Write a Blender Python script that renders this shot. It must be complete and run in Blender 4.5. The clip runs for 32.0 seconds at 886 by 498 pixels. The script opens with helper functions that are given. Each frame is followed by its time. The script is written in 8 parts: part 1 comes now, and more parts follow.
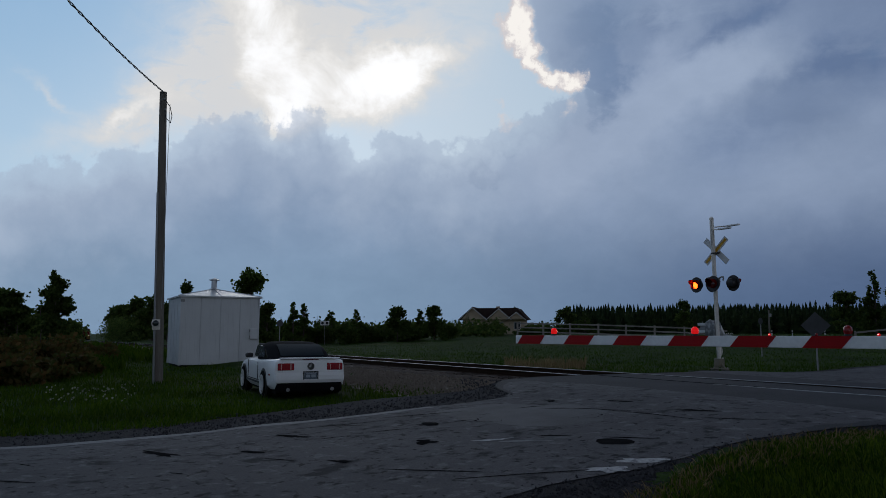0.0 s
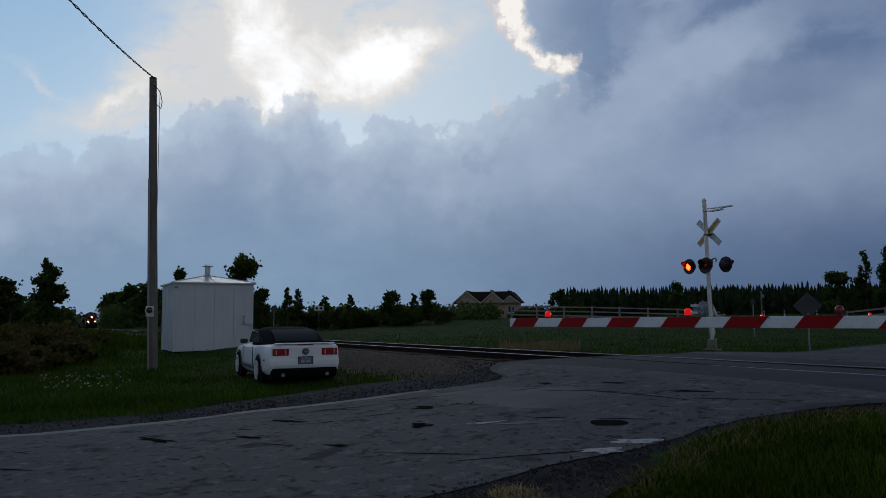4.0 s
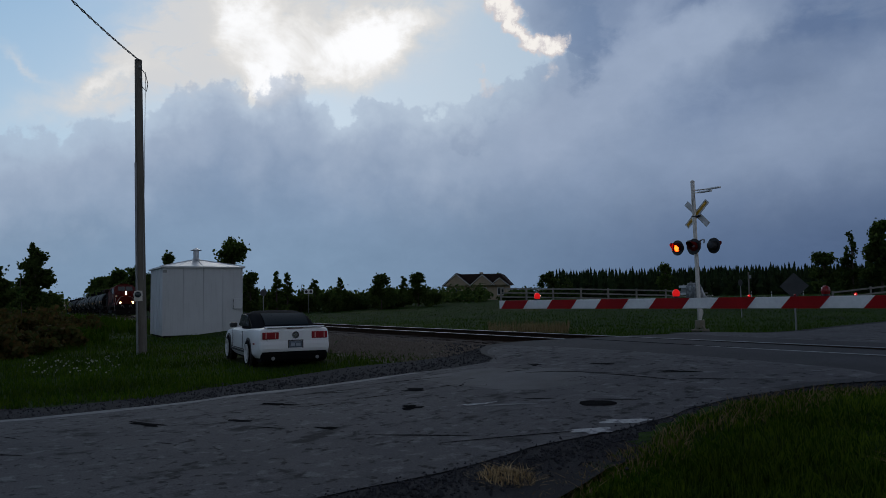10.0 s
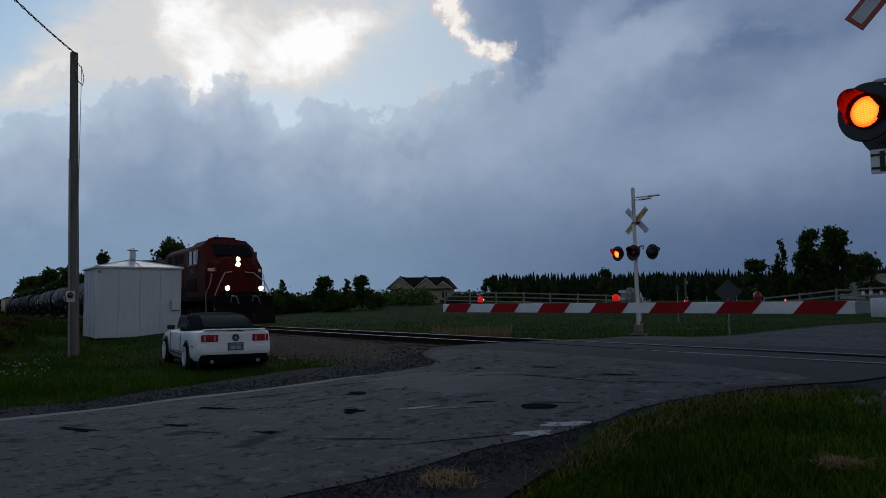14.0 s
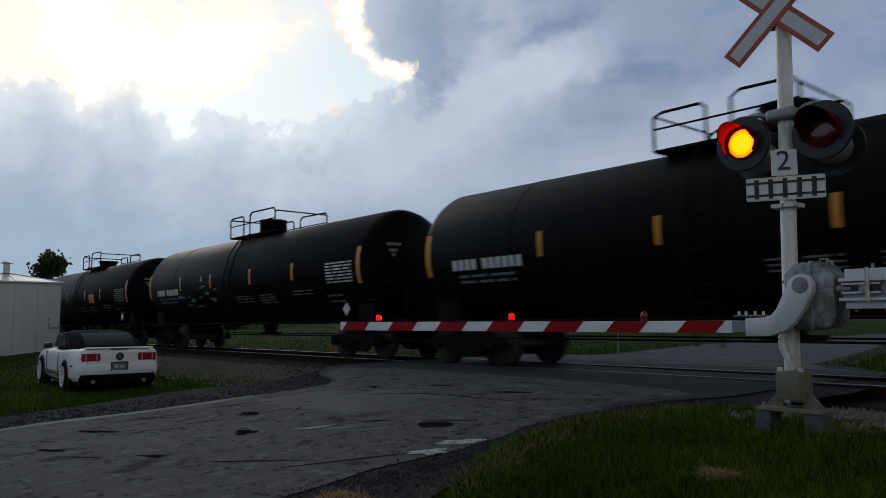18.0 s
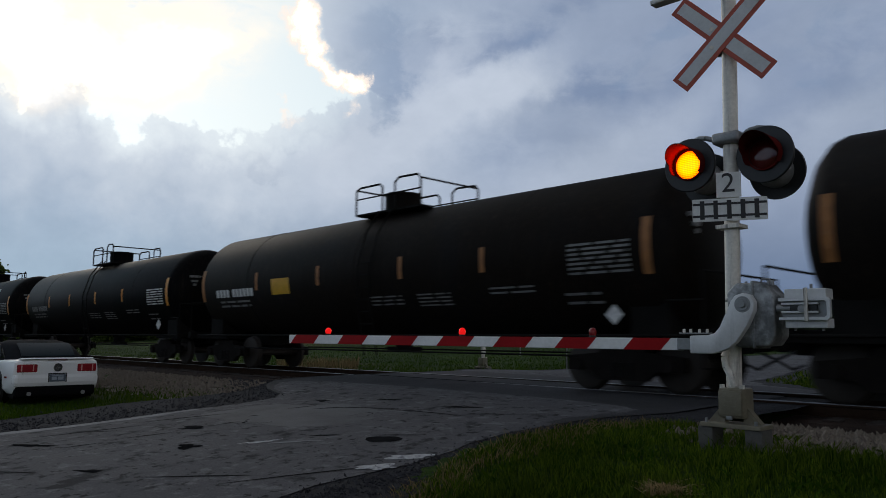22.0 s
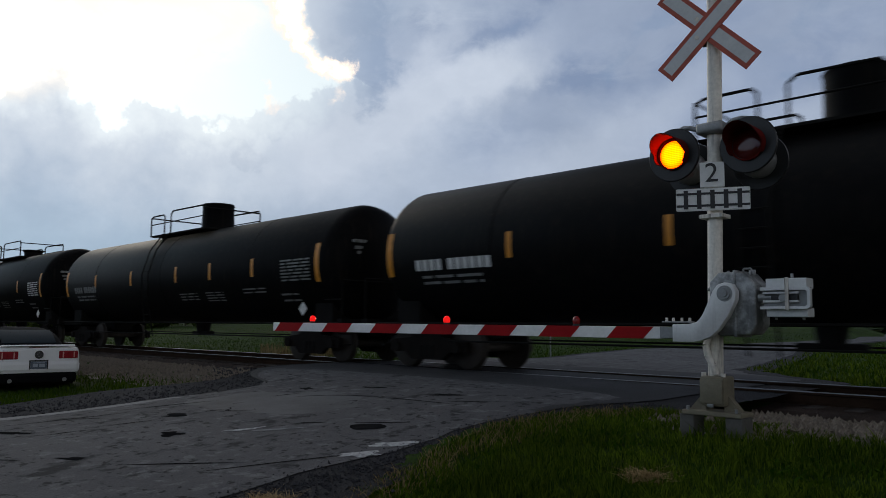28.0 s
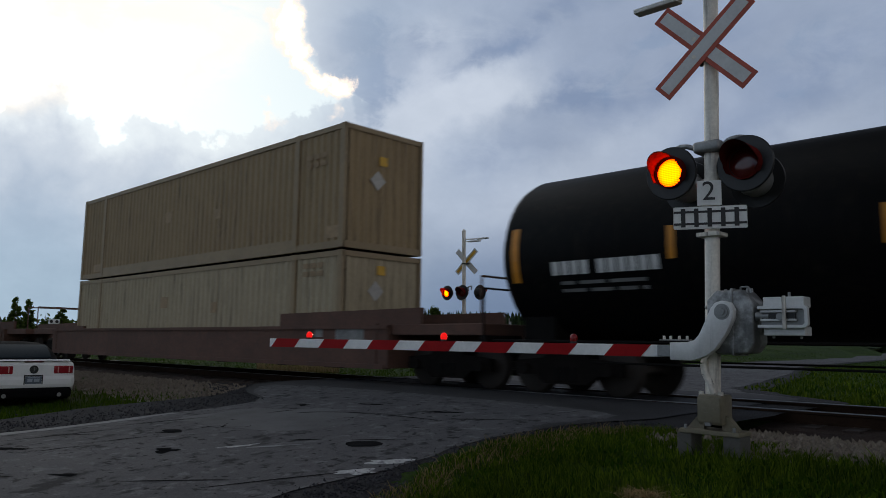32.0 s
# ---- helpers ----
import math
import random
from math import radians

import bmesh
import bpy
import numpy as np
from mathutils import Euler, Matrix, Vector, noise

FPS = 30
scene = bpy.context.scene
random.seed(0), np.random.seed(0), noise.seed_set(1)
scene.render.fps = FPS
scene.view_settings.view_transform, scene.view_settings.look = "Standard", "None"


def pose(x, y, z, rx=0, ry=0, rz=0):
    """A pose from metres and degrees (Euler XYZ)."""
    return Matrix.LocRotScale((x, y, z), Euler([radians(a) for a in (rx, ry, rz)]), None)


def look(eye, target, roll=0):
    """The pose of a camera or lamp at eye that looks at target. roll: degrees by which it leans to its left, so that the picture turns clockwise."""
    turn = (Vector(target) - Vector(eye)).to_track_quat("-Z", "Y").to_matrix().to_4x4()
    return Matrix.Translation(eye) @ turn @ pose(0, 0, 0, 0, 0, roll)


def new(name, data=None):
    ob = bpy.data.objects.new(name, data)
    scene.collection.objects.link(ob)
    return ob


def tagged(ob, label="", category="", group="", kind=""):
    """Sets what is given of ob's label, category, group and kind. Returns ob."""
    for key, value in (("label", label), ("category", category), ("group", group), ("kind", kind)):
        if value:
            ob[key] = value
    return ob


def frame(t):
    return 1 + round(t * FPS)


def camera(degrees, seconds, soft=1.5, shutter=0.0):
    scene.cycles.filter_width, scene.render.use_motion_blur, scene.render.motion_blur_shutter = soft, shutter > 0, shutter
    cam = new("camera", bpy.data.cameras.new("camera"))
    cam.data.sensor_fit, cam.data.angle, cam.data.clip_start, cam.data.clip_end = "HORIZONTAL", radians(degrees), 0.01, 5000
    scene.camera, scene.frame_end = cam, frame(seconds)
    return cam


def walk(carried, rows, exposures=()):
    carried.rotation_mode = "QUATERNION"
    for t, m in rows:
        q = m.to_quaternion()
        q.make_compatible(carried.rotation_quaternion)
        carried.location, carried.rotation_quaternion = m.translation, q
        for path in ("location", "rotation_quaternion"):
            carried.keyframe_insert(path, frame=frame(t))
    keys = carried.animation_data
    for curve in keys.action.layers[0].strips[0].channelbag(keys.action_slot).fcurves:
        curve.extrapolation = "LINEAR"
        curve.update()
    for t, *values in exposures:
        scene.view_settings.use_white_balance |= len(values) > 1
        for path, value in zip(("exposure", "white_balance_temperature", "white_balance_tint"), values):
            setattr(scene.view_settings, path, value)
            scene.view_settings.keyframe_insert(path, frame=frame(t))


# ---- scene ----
# ---- camera ----
def aim(t, yaw, pitch, roll):
    """A row of the path: the camera stands at one place and turns."""
    return (t, pose(0, 0, 0.95, 0, 0, yaw) @ pose(0, 0, 0, 90 + pitch) @ pose(0, 0, 0, 0, 0, roll))


cam = camera(61.12, 32.0, soft=0.8, shutter=0.18)
PATH = [
    aim(0.0, 62.15, 6.53, 0.10),
    aim(0.5, 62.08, 6.64, 0.00),
    aim(1.0, 62.04, 6.41, 0.10),
    aim(1.5, 62.56, 6.06, 0.32),
    aim(2.0, 62.92, 5.64, -0.19),
    aim(2.5, 62.61, 5.70, -0.32),
    aim(3.0, 62.43, 5.39, -0.39),
    aim(3.5, 61.94, 5.43, -0.59),
    aim(5.5, 61.11, 4.96, -0.19),
    aim(6.0, 61.75, 4.81, -0.26),
    aim(6.5, 62.03, 4.85, -0.39),
    aim(7.0, 61.42, 4.68, -0.73),
    aim(7.5, 61.55, 4.43, -0.85),
    aim(8.0, 61.29, 3.99, -0.98),
    aim(8.5, 61.32, 3.73, -0.87),
    aim(9.0, 61.41, 4.15, -0.70),
    aim(9.5, 61.09, 4.08, -0.77),
    aim(10.0, 60.86, 3.98, -0.85),
    aim(10.5, 60.60, 4.09, -0.88),
    aim(11.0, 60.38, 4.19, -0.92),
    aim(11.5, 59.85, 4.41, -0.80),
    aim(12.0, 59.64, 4.24, -0.80),
    aim(12.5, 59.21, 4.28, -0.79),
    aim(13.0, 58.78, 4.36, -0.65),
    aim(13.5, 58.26, 4.41, -0.56),
    aim(14.0, 56.60, 4.18, -0.46),
    aim(14.5, 55.64, 4.38, -0.39),
    aim(15.0, 54.02, 4.74, -0.28),
    aim(15.5, 51.94, 5.69, 0.09),
    aim(17.5, 49.97, 5.42, -0.25),
    aim(18.0, 48.87, 5.51, -0.22),
    aim(18.5, 47.27, 5.40, 0.03),
    aim(19.0, 45.01, 5.86, 0.41),
    aim(19.5, 44.88, 6.17, 0.03),
    aim(20.0, 45.25, 6.00, 0.24),
    aim(20.5, 45.34, 6.03, 0.64),
    aim(21.0, 45.45, 6.16, 0.61),
    aim(21.5, 45.17, 6.49, 0.56),
    aim(22.0, 45.19, 6.59, 0.47),
    aim(22.5, 45.16, 6.42, 0.47),
    aim(23.0, 44.95, 6.20, 0.51),
    aim(23.5, 44.89, 5.85, 0.77),
    aim(24.0, 44.84, 5.67, 0.48),
    aim(24.5, 44.77, 5.59, 0.40),
    aim(25.0, 44.60, 5.73, 0.25),
    aim(25.5, 44.38, 5.92, 0.51),
    aim(27.5, 44.05, 5.69, 0.69),
    aim(28.0, 44.02, 5.70, 0.62),
    aim(28.5, 44.34, 5.64, 0.66),
    aim(29.0, 44.17, 5.74, 0.87),
    aim(29.5, 44.31, 5.42, 0.71),
    aim(30.0, 44.00, 5.65, 0.84),
    aim(30.5, 44.06, 6.39, 0.96),
    aim(31.0, 44.27, 5.92, 0.56),
    aim(31.5, 44.04, 6.49, 0.81),
    aim(32.0, 43.85, 6.97, 0.93),
]
walk(cam, PATH, [(0.0, -0.09, 6000, 10), (13.0, -0.12, 6000, 10), (14.5, -0.12, 6100, 10), (15.5, 0.10, 6400, 10), (17.5, 0.45, 6800, 10), (19.0, 0.52, 6900, 10), (25.0, 0.54, 6950, 10), (28.0, 0.63, 7000, 10), (32.0, 0.63, 7050, 10)])

# ---- world, sun ----
world = bpy.data.worlds.new("world")
scene.world = world
world.use_nodes = True
WT = world.node_tree
WT.nodes.clear()


class Nodes:
    """Short ways to wire nodes of one tree."""

    def __init__(self, tree):
        self.t = tree

    def put(self, v, socket):
        if isinstance(v, bpy.types.NodeSocket):
            self.t.links.new(v, socket)
        elif v is not None:
            socket.default_value = v

    def math(self, op, a, b=None, c=None, clamp=False):
        n = self.t.nodes.new("ShaderNodeMath")
        n.operation, n.use_clamp = op, clamp
        for v, s in zip((a, b, c), n.inputs):
            self.put(v, s)
        return n.outputs[0]

    def mix(self, f, a, b, blend="MIX"):
        n = self.t.nodes.new("ShaderNodeMix")
        n.data_type, n.blend_type = "RGBA", blend
        self.put(f, n.inputs[0])
        for v, s in ((a, n.inputs[6]), (b, n.inputs[7])):
            self.put((*v, 1) if isinstance(v, tuple) and len(v) == 3 else v, s)
        return n.outputs[2]

    def noise(self, vec, scale, detail=4.0, rough=0.55, distort=0.0):
        n = self.t.nodes.new("ShaderNodeTexNoise")
        self.put(vec, n.inputs["Vector"])
        n.inputs["Scale"].default_value, n.inputs["Detail"].default_value = scale, detail
        n.inputs["Roughness"].default_value, n.inputs["Distortion"].default_value = rough, distort
        return n.outputs["Fac"]

    def ramp(self, f, stops, interp="LINEAR"):
        n = self.t.nodes.new("ShaderNodeValToRGB")
        n.color_ramp.interpolation = interp
        e = n.color_ramp.elements
        while len(e) < len(stops):
            e.new(0.5)
        for k, (p, c) in zip(e, stops):
            k.position = p
            k.color = (c, c, c, 1) if isinstance(c, (int, float)) else (*c, 1)
        self.put(f, n.inputs[0])
        return n.outputs[0]

    def span(self, v, lo, hi, smooth=True):
        n = self.t.nodes.new("ShaderNodeMapRange")
        n.interpolation_type = "SMOOTHSTEP" if smooth else "LINEAR"
        self.put(v, n.inputs[0])
        n.inputs[1].default_value, n.inputs[2].default_value = lo, hi
        return n.outputs[0]

    def scaled(self, vec, s, off=(0, 0, 0)):
        n = self.t.nodes.new("ShaderNodeMapping")
        self.put(vec, n.inputs[0])
        n.inputs["Scale"].default_value = s
        n.inputs["Location"].default_value = off
        return n.outputs[0]


def sky():
    k = Nodes(WT)
    m = k.math
    tc = WT.nodes.new("ShaderNodeTexCoord").outputs["Generated"]
    sep = WT.nodes.new("ShaderNodeSeparateXYZ")
    k.put(tc, sep.inputs[0])
    x, y, z = sep.outputs
    deg = 57.29578
    az0 = m("MULTIPLY", m("ARCTAN2", m("MULTIPLY", x, -1.0), y), deg)
    el0 = m("MULTIPLY", m("ARCSINE", z), deg)
    # billows push the cloud edges about
    n1 = m("SUBTRACT", k.noise(tc, 9.0, 8.0, 0.6), 0.5)
    n2 = m("SUBTRACT", k.noise(k.scaled(tc, (1, 1, 1), (5, 2, 1)), 9.0, 8.0, 0.6), 0.5)
    az = m("MULTIPLY_ADD", n1, 9.0, az0)
    el = m("MULTIPLY_ADD", n2, 6.5, el0)

    def blob(a, e, sa, se, tilt=0.0, amp=1.0):
        c, s = math.cos(radians(tilt)), -math.sin(radians(tilt))
        da, de = m("SUBTRACT", az, a), m("SUBTRACT", el, e)
        u = m("DIVIDE", m("ADD", m("MULTIPLY", da, c), m("MULTIPLY", de, s)), sa)
        v = m("DIVIDE", m("SUBTRACT", m("MULTIPLY", de, c), m("MULTIPLY", da, s)), se)
        r = m("ADD", m("MULTIPLY", u, u), m("MULTIPLY", v, v))
        return m("MULTIPLY", m("EXPONENT", m("MULTIPLY", r, -1.0)), amp)

    def total(*bs):
        out = bs[0]
        for b in bs[1:]:
            out = m("ADD", out, b)
        return out

    # clear sky behind the clouds
    nish = WT.nodes.new("ShaderNodeTexSky")
    nish.sky_type, nish.sun_disc = "NISHITA", False
    nish.sun_elevation, nish.sun_rotation = radians(SUN_EL), radians(-SUN_AZ)
    blue = k.mix(k.span(el0, 6, 28), (0.46, 0.62, 0.74), (0.25, 0.45, 0.66))
    blue = k.mix(k.span(az0, 74, 58), blue, (0.49, 0.60, 0.685))
    blue = k.mix(0.012, blue, nish.outputs[0])
    # the lit anvil: white plume with a hot core
    veil = total(blob(76.0, 21.5, 5.0, 4.5, 0, 1.0), blob(67.5, 19.8, 7.5, 3.0, 16, 1.1), blob(82.5, 16.8, 5.0, 2.2, 38, 1.0), blob(79.5, 19.5, 4.0, 3.0, 38, 0.7), blob(70, 24.5, 9, 3.0, 8, 0.75),
                 blob(87, 14.0, 4.5, 1.3, 15, 0.6), blob(91.3, 16.2, 1.6, 0.4, -35, 0.5), blob(61.0, 21.4, 3.0, 0.9, 25, 0.45))
    fib = k.noise(k.scaled(tc, (1.0, 1.0, 2.4)), 14.0, 9.0, 0.62, 0.6)
    veil = m("MULTIPLY", veil, m("ADD", 0.25, k.span(fib, 0.28, 0.62)), clamp=True)
    core = total(blob(75.8, 21.6, 3.0, 4.2, 0, 1.1), blob(68.2, 18.4, 5.4, 2.2, 22, 1.05), blob(64.5, 20.2, 3.4, 0.9, 22, 0.7), blob(73.4, 17.2, 1.3, 1.8, 0, 0.9), blob(71.5, 20.5, 3, 1.6, 20, 0.5),
                 blob(83.5, 16.2, 3.2, 1.0, 38, 0.6), blob(87.2, 13.9, 2.2, 0.6, 20, 0.45), blob(77, 26, 3, 3, 0, 0.6))
    core = m("MULTIPLY", core, m("ADD", -0.35, m("MULTIPLY", k.noise(k.scaled(tc, (1.0, 1.0, 1.7), (2, 6, 3)), 9.0, 10.0, 0.66, 0.7), 2.7)))
    lit = k.mix(veil, blue, (0.86, 0.825, 0.775))
    warm = k.mix(k.span(core, 0.05, 0.75), lit, (0.95, 0.88, 0.78))
    lit = k.mix(k.span(core, 0.3, 1.3), warm, (1.3, 1.24, 1.16))
    # thin pale haze on the clear gap
    lit = k.mix(m("MULTIPLY", k.span(k.noise(tc, 5.0, 5.0, 0.6), 0.40, 0.80), 0.18), lit, (0.72, 0.78, 0.84))
    # the grey bank below and over to the right
    pts = [(0, 60), (30, 60), (40, 30), (47, 19.5), (50, 18.0), (52, 17.6), (55, 16.2), (57.5, 15.2), (59.3, 14.4), (62, 13.6), (64, 14.2), (66, 15.0), (68, 14.0), (69.5, 14.0),
           (71.5, 15.8), (73.3, 16.2), (75, 14.8), (77.5, 16.4), (80, 14.9), (83, 12.8), (86, 12.6), (88.5, 11.2), (91.2, 11.0), (93, 9.7), (97, 8.6), (108, 11.0), (118, 26.0), (130, 60)]
    edge = m("MULTIPLY", k.ramp(m("DIVIDE", m("MULTIPLY_ADD", n1, 4.0, az0), 150.0), [(a / 150.0, e / 60.0) for a, e in pts]), 60.0)
    # left flank of the dark cloud, as azimuth by height
    flank = m("MULTIPLY", k.ramp(m("DIVIDE", m("MULTIPLY_ADD", n2, 3.0, el0), 60.0), [(e / 60.0, a / 100.0) for e, a in ((0, 0), (15.6, 40), (17.4, 49.6), (18.6, 52.0), (19.6, 53.6), (20.8, 54.5), (22.2, 55.2), (25, 55.8), (28, 56.6), (34, 74), (40, 100))]), 100.0)
    wall = m("SUBTRACT", flank, m("MULTIPLY_ADD", n1, 3.0, az0))
    puff = k.noise(k.scaled(tc, (1, 1, 1), (3, 7, 2)), 26.0, 8.0, 0.62)
    billow = m("ABSOLUTE", m("SUBTRACT", k.noise(k.scaled(tc, (1, 1, 1), (8, 1, 4)), 11.0, 5.0, 0.55), 0.5))
    edge = m("MULTIPLY_ADD", m("SUBTRACT", puff, 0.5), 3.2, edge)
    over = m("SUBTRACT", m("MULTIPLY_ADD", billow, -10.0, m("ADD", edge, 1.1)), el0)
    thick = m("SUBTRACT", m("MULTIPLY_ADD", billow, -6.0, m("ADD", edge, 0.3)), el0)
    lobes = m("ADD", m("MULTIPLY", k.span(over, -0.12, 0.45), 0.55), m("MULTIPLY", k.span(thick, -0.6, 2.6), 0.45))
    right = k.span(az0, 56, 48)
    lobes = m("ADD", m("MULTIPLY", lobes, m("SUBTRACT", 1.0, right)), m("MULTIPLY", right, k.span(over, -0.5, 0.7)))
    bank = k.math("MAXIMUM", lobes, k.span(wall, -0.4, 0.9))
    back = m("MAXIMUM", k.span(el0, 29, 38), k.math("MAXIMUM", k.span(az0, 108, 135), k.span(az0, -5, -35)))
    bank = m("MAXIMUM", bank, back)
    soft = k.span(over, -1.0, 10.0)
    tone = k.mix(k.span(az0, 62, 30), (0.285, 0.368, 0.50), (0.225, 0.288, 0.415))
    low = k.mix(k.span(az0, 75, 32), (0.27, 0.375, 0.50), (0.100, 0.150, 0.255))
    # the open eastern sky, away from the storm, is paler down to the horizon
    east = m("MULTIPLY", k.span(az0, 8, -30), k.span(az0, -165, -140))
    tone, low = k.mix(east, tone, (0.37, 0.41, 0.49)), k.mix(east, low, (0.52, 0.55, 0.60))
    tone = k.mix(k.span(el0, 12.0, 2.0), tone, low)
    # a paler lilac belt and dark diagonal streaks to the right
    tone = k.mix(m("MULTIPLY", total(blob(52, 14, 6, 3.4, 30, 0.8), blob(45, 20.5, 4.2, 3.2, 25, 0.85), blob(50, 12.5, 7, 5.0, 20, 0.55), blob(39, 18.5, 4, 3, 20, 0.5), blob(43, 17.5, 6, 2.2, 25, 0.6), blob(30, 15.0, 7, 1.8, 20, 0.35), blob(16, 14.0, 5, 2.0, 10, 0.3), blob(35, 10.5, 9, 3, 5, 0.5), blob(60, 9, 9, 3, 0, 0.2)), 1.0, clamp=True), tone, (0.395, 0.465, 0.585))
    wisp = k.noise(k.scaled(tc, (1.0, 1.0, 2.2)), 7.0, 7.0, 0.6, 0.4)
    dark = total(blob(52.6, 22.0, 1.8, 2.5, 0, 0.5), blob(50.0, 18.2, 1.5, 1.5, -30, 0.45), blob(49.0, 20.5, 2.2, 2.2, 0, 0.35), blob(60.2, 12.0, 2.0, 0.8, -42, 1.3), blob(61.5, 13.4, 1.6, 0.5, -10, 0.7),
                 blob(40, 21.6, 4.5, 0.9, 20, 0.75), blob(33.6, 18.6, 5.5, 1.1, 22, 0.9), blob(27.0, 20.4, 6, 2.2, 20, 0.9), blob(45.6, 22.6, 2.2, 1.2, 30, 0.55),
                 blob(36, 24.5, 7, 1.3, 22, 0.8), blob(16, 19.0, 5, 2.4, 12, 0.8), blob(23, 14.6, 6, 1.1, 17, 0.45), blob(39, 14.4, 4, 0.9, 18, 0.35), blob(30, 4, 14, 2.6, 0, 0.25))
    dark = m("MULTIPLY", dark, k.span(wisp, 0.36, 0.56), clamp=True)
    # torn low scud, darker and sharper than the bank behind it
    shred = k.noise(k.scaled(tc, (1.0, 1.0, 1.5), (4, 4, 9)), 30.0, 8.0, 0.62, 0.5)
    scud = total(blob(60.5, 11.9, 1.7, 0.75, -28, 2.3), blob(62.0, 13.1, 1.0, 0.5, -20, 1.7), blob(58.6, 14.0, 1.3, 0.45, -10, 1.2), blob(50.2, 17.4, 1.7, 1.6, -20, 1.1), blob(51.0, 20.6, 2.2, 1.6, -30, 0.95), blob(49.6, 19.2, 2.4, 1.0, 10, 0.9), blob(50.0, 23.0, 3.2, 1.8, 0, 0.95),
                 blob(30.5, 19.6, 2.6, 0.7, 22, 0.85), blob(22.0, 18.9, 2.4, 0.9, 18, 0.95), blob(17.6, 17.2, 1.6, 0.7, 12, 0.8), blob(27, 22.4, 3.0, 0.8, 20, 0.9), blob(17, 21.0, 3.0, 1.0, 15, 0.95), blob(38.5, 22.6, 2.6, 0.7, 24, 0.7))
    scud = k.span(m("MULTIPLY", scud, m("ADD", -0.15, m("MULTIPLY", shred, 2.2))), 0.25, 1.05)
    tone = k.mix(dark, tone, (0.165, 0.228, 0.362))
    tone = k.mix(m("MULTIPLY", scud, 0.50), tone, (0.160, 0.235, 0.372))
    tone = k.mix(m("MAXIMUM", k.span(el0, 26, 42), m("MULTIPLY", back, 0.12)), tone, OVERHEAD)
    mott = k.noise(k.scaled(tc, (1, 1, 1.8)), 5.0, 7.0, 0.58)
    tone = k.mix(1.0, tone, k.ramp(mott, [(0.25, (0.90, 0.91, 0.92)), (0.75, (1.09, 1.08, 1.075))]), "MULTIPLY")
    relief = k.noise(k.scaled(tc, (1, 1, 1.5), (6, 3, 5)), 21.0, 9.0, 0.62, 0.3)
    tone = k.mix(1.0, tone, k.ramp(relief, [(0.28, (0.955, 0.96, 0.965)), (0.72, (1.04, 1.036, 1.03))]), "MULTIPLY")
    # light bleeding through the thin upper edge of the bank
    tone = k.mix(m("MULTIPLY", m("SUBTRACT", 1.0, soft), m("MULTIPLY", k.span(az0, 48, 60), 0.85)), tone, (0.545, 0.615, 0.715))
    col = k.mix(bank, lit, tone)
    # the burning rim of the dark cloud
    rim = total(blob(56.4, 23.6, 1.0, 1.2, 0, 1.4), blob(55.7, 22.2, 0.8, 0.9, 0, 1.35), blob(55.0, 21.0, 0.8, 0.8, -40, 1.25), blob(54.4, 20.0, 1.0, 0.6, -40, 1.3), blob(53.2, 19.2, 1.0, 0.55, -30, 1.3), blob(52.2, 18.9, 0.6, 0.5, 30, 1.1),
                blob(53.6, 17.5, 0.6, 0.8, 0, 0.5), blob(57.2, 15.6, 1.3, 0.45, 35, 0.55), blob(57.6, 16.8, 0.4, 0.6, 0, 0.4), blob(56.2, 26.0, 0.9, 1.6, 0, 1.3))
    rim = m("MULTIPLY", rim, m("ADD", -0.25, m("MULTIPLY", k.noise(tc, 26.0, 9.0, 0.72), 2.1)))
    col = k.mix(k.span(rim, 0.15, 0.7), col, (0.82, 0.74, 0.70))
    col = k.mix(k.span(rim, 0.6, 1.2), col, (1.2, 1.1, 0.97))
    # below the horizon
    col = k.mix(k.span(el0, 0.0, -1.5), col, (0.05, 0.06, 0.06))
    bg = WT.nodes.new("ShaderNodeBackground")
    k.put(col, bg.inputs[0])
    bg.inputs[1].default_value = SKY
    out = WT.nodes.new("ShaderNodeOutputWorld")
    WT.links.new(bg.outputs[0], out.inputs[0])


SUN_AZ, SUN_EL, SKY = 73.0, 20.0, 0.86
OVERHEAD = (0.022, 0.028, 0.040)
sky()
sun = new("sun", bpy.data.lights.new("sun", "SUN"))
sun.data.energy, sun.data.angle, sun.data.color = 0.12, radians(14), (1.0, 0.93, 0.84)
sun.matrix_world = look((-60 * math.sin(radians(SUN_AZ)), 60 * math.cos(radians(SUN_AZ)), 60 * math.tan(radians(SUN_EL))), (0, 0, 0))

# ---- materials ----
MATS = {}


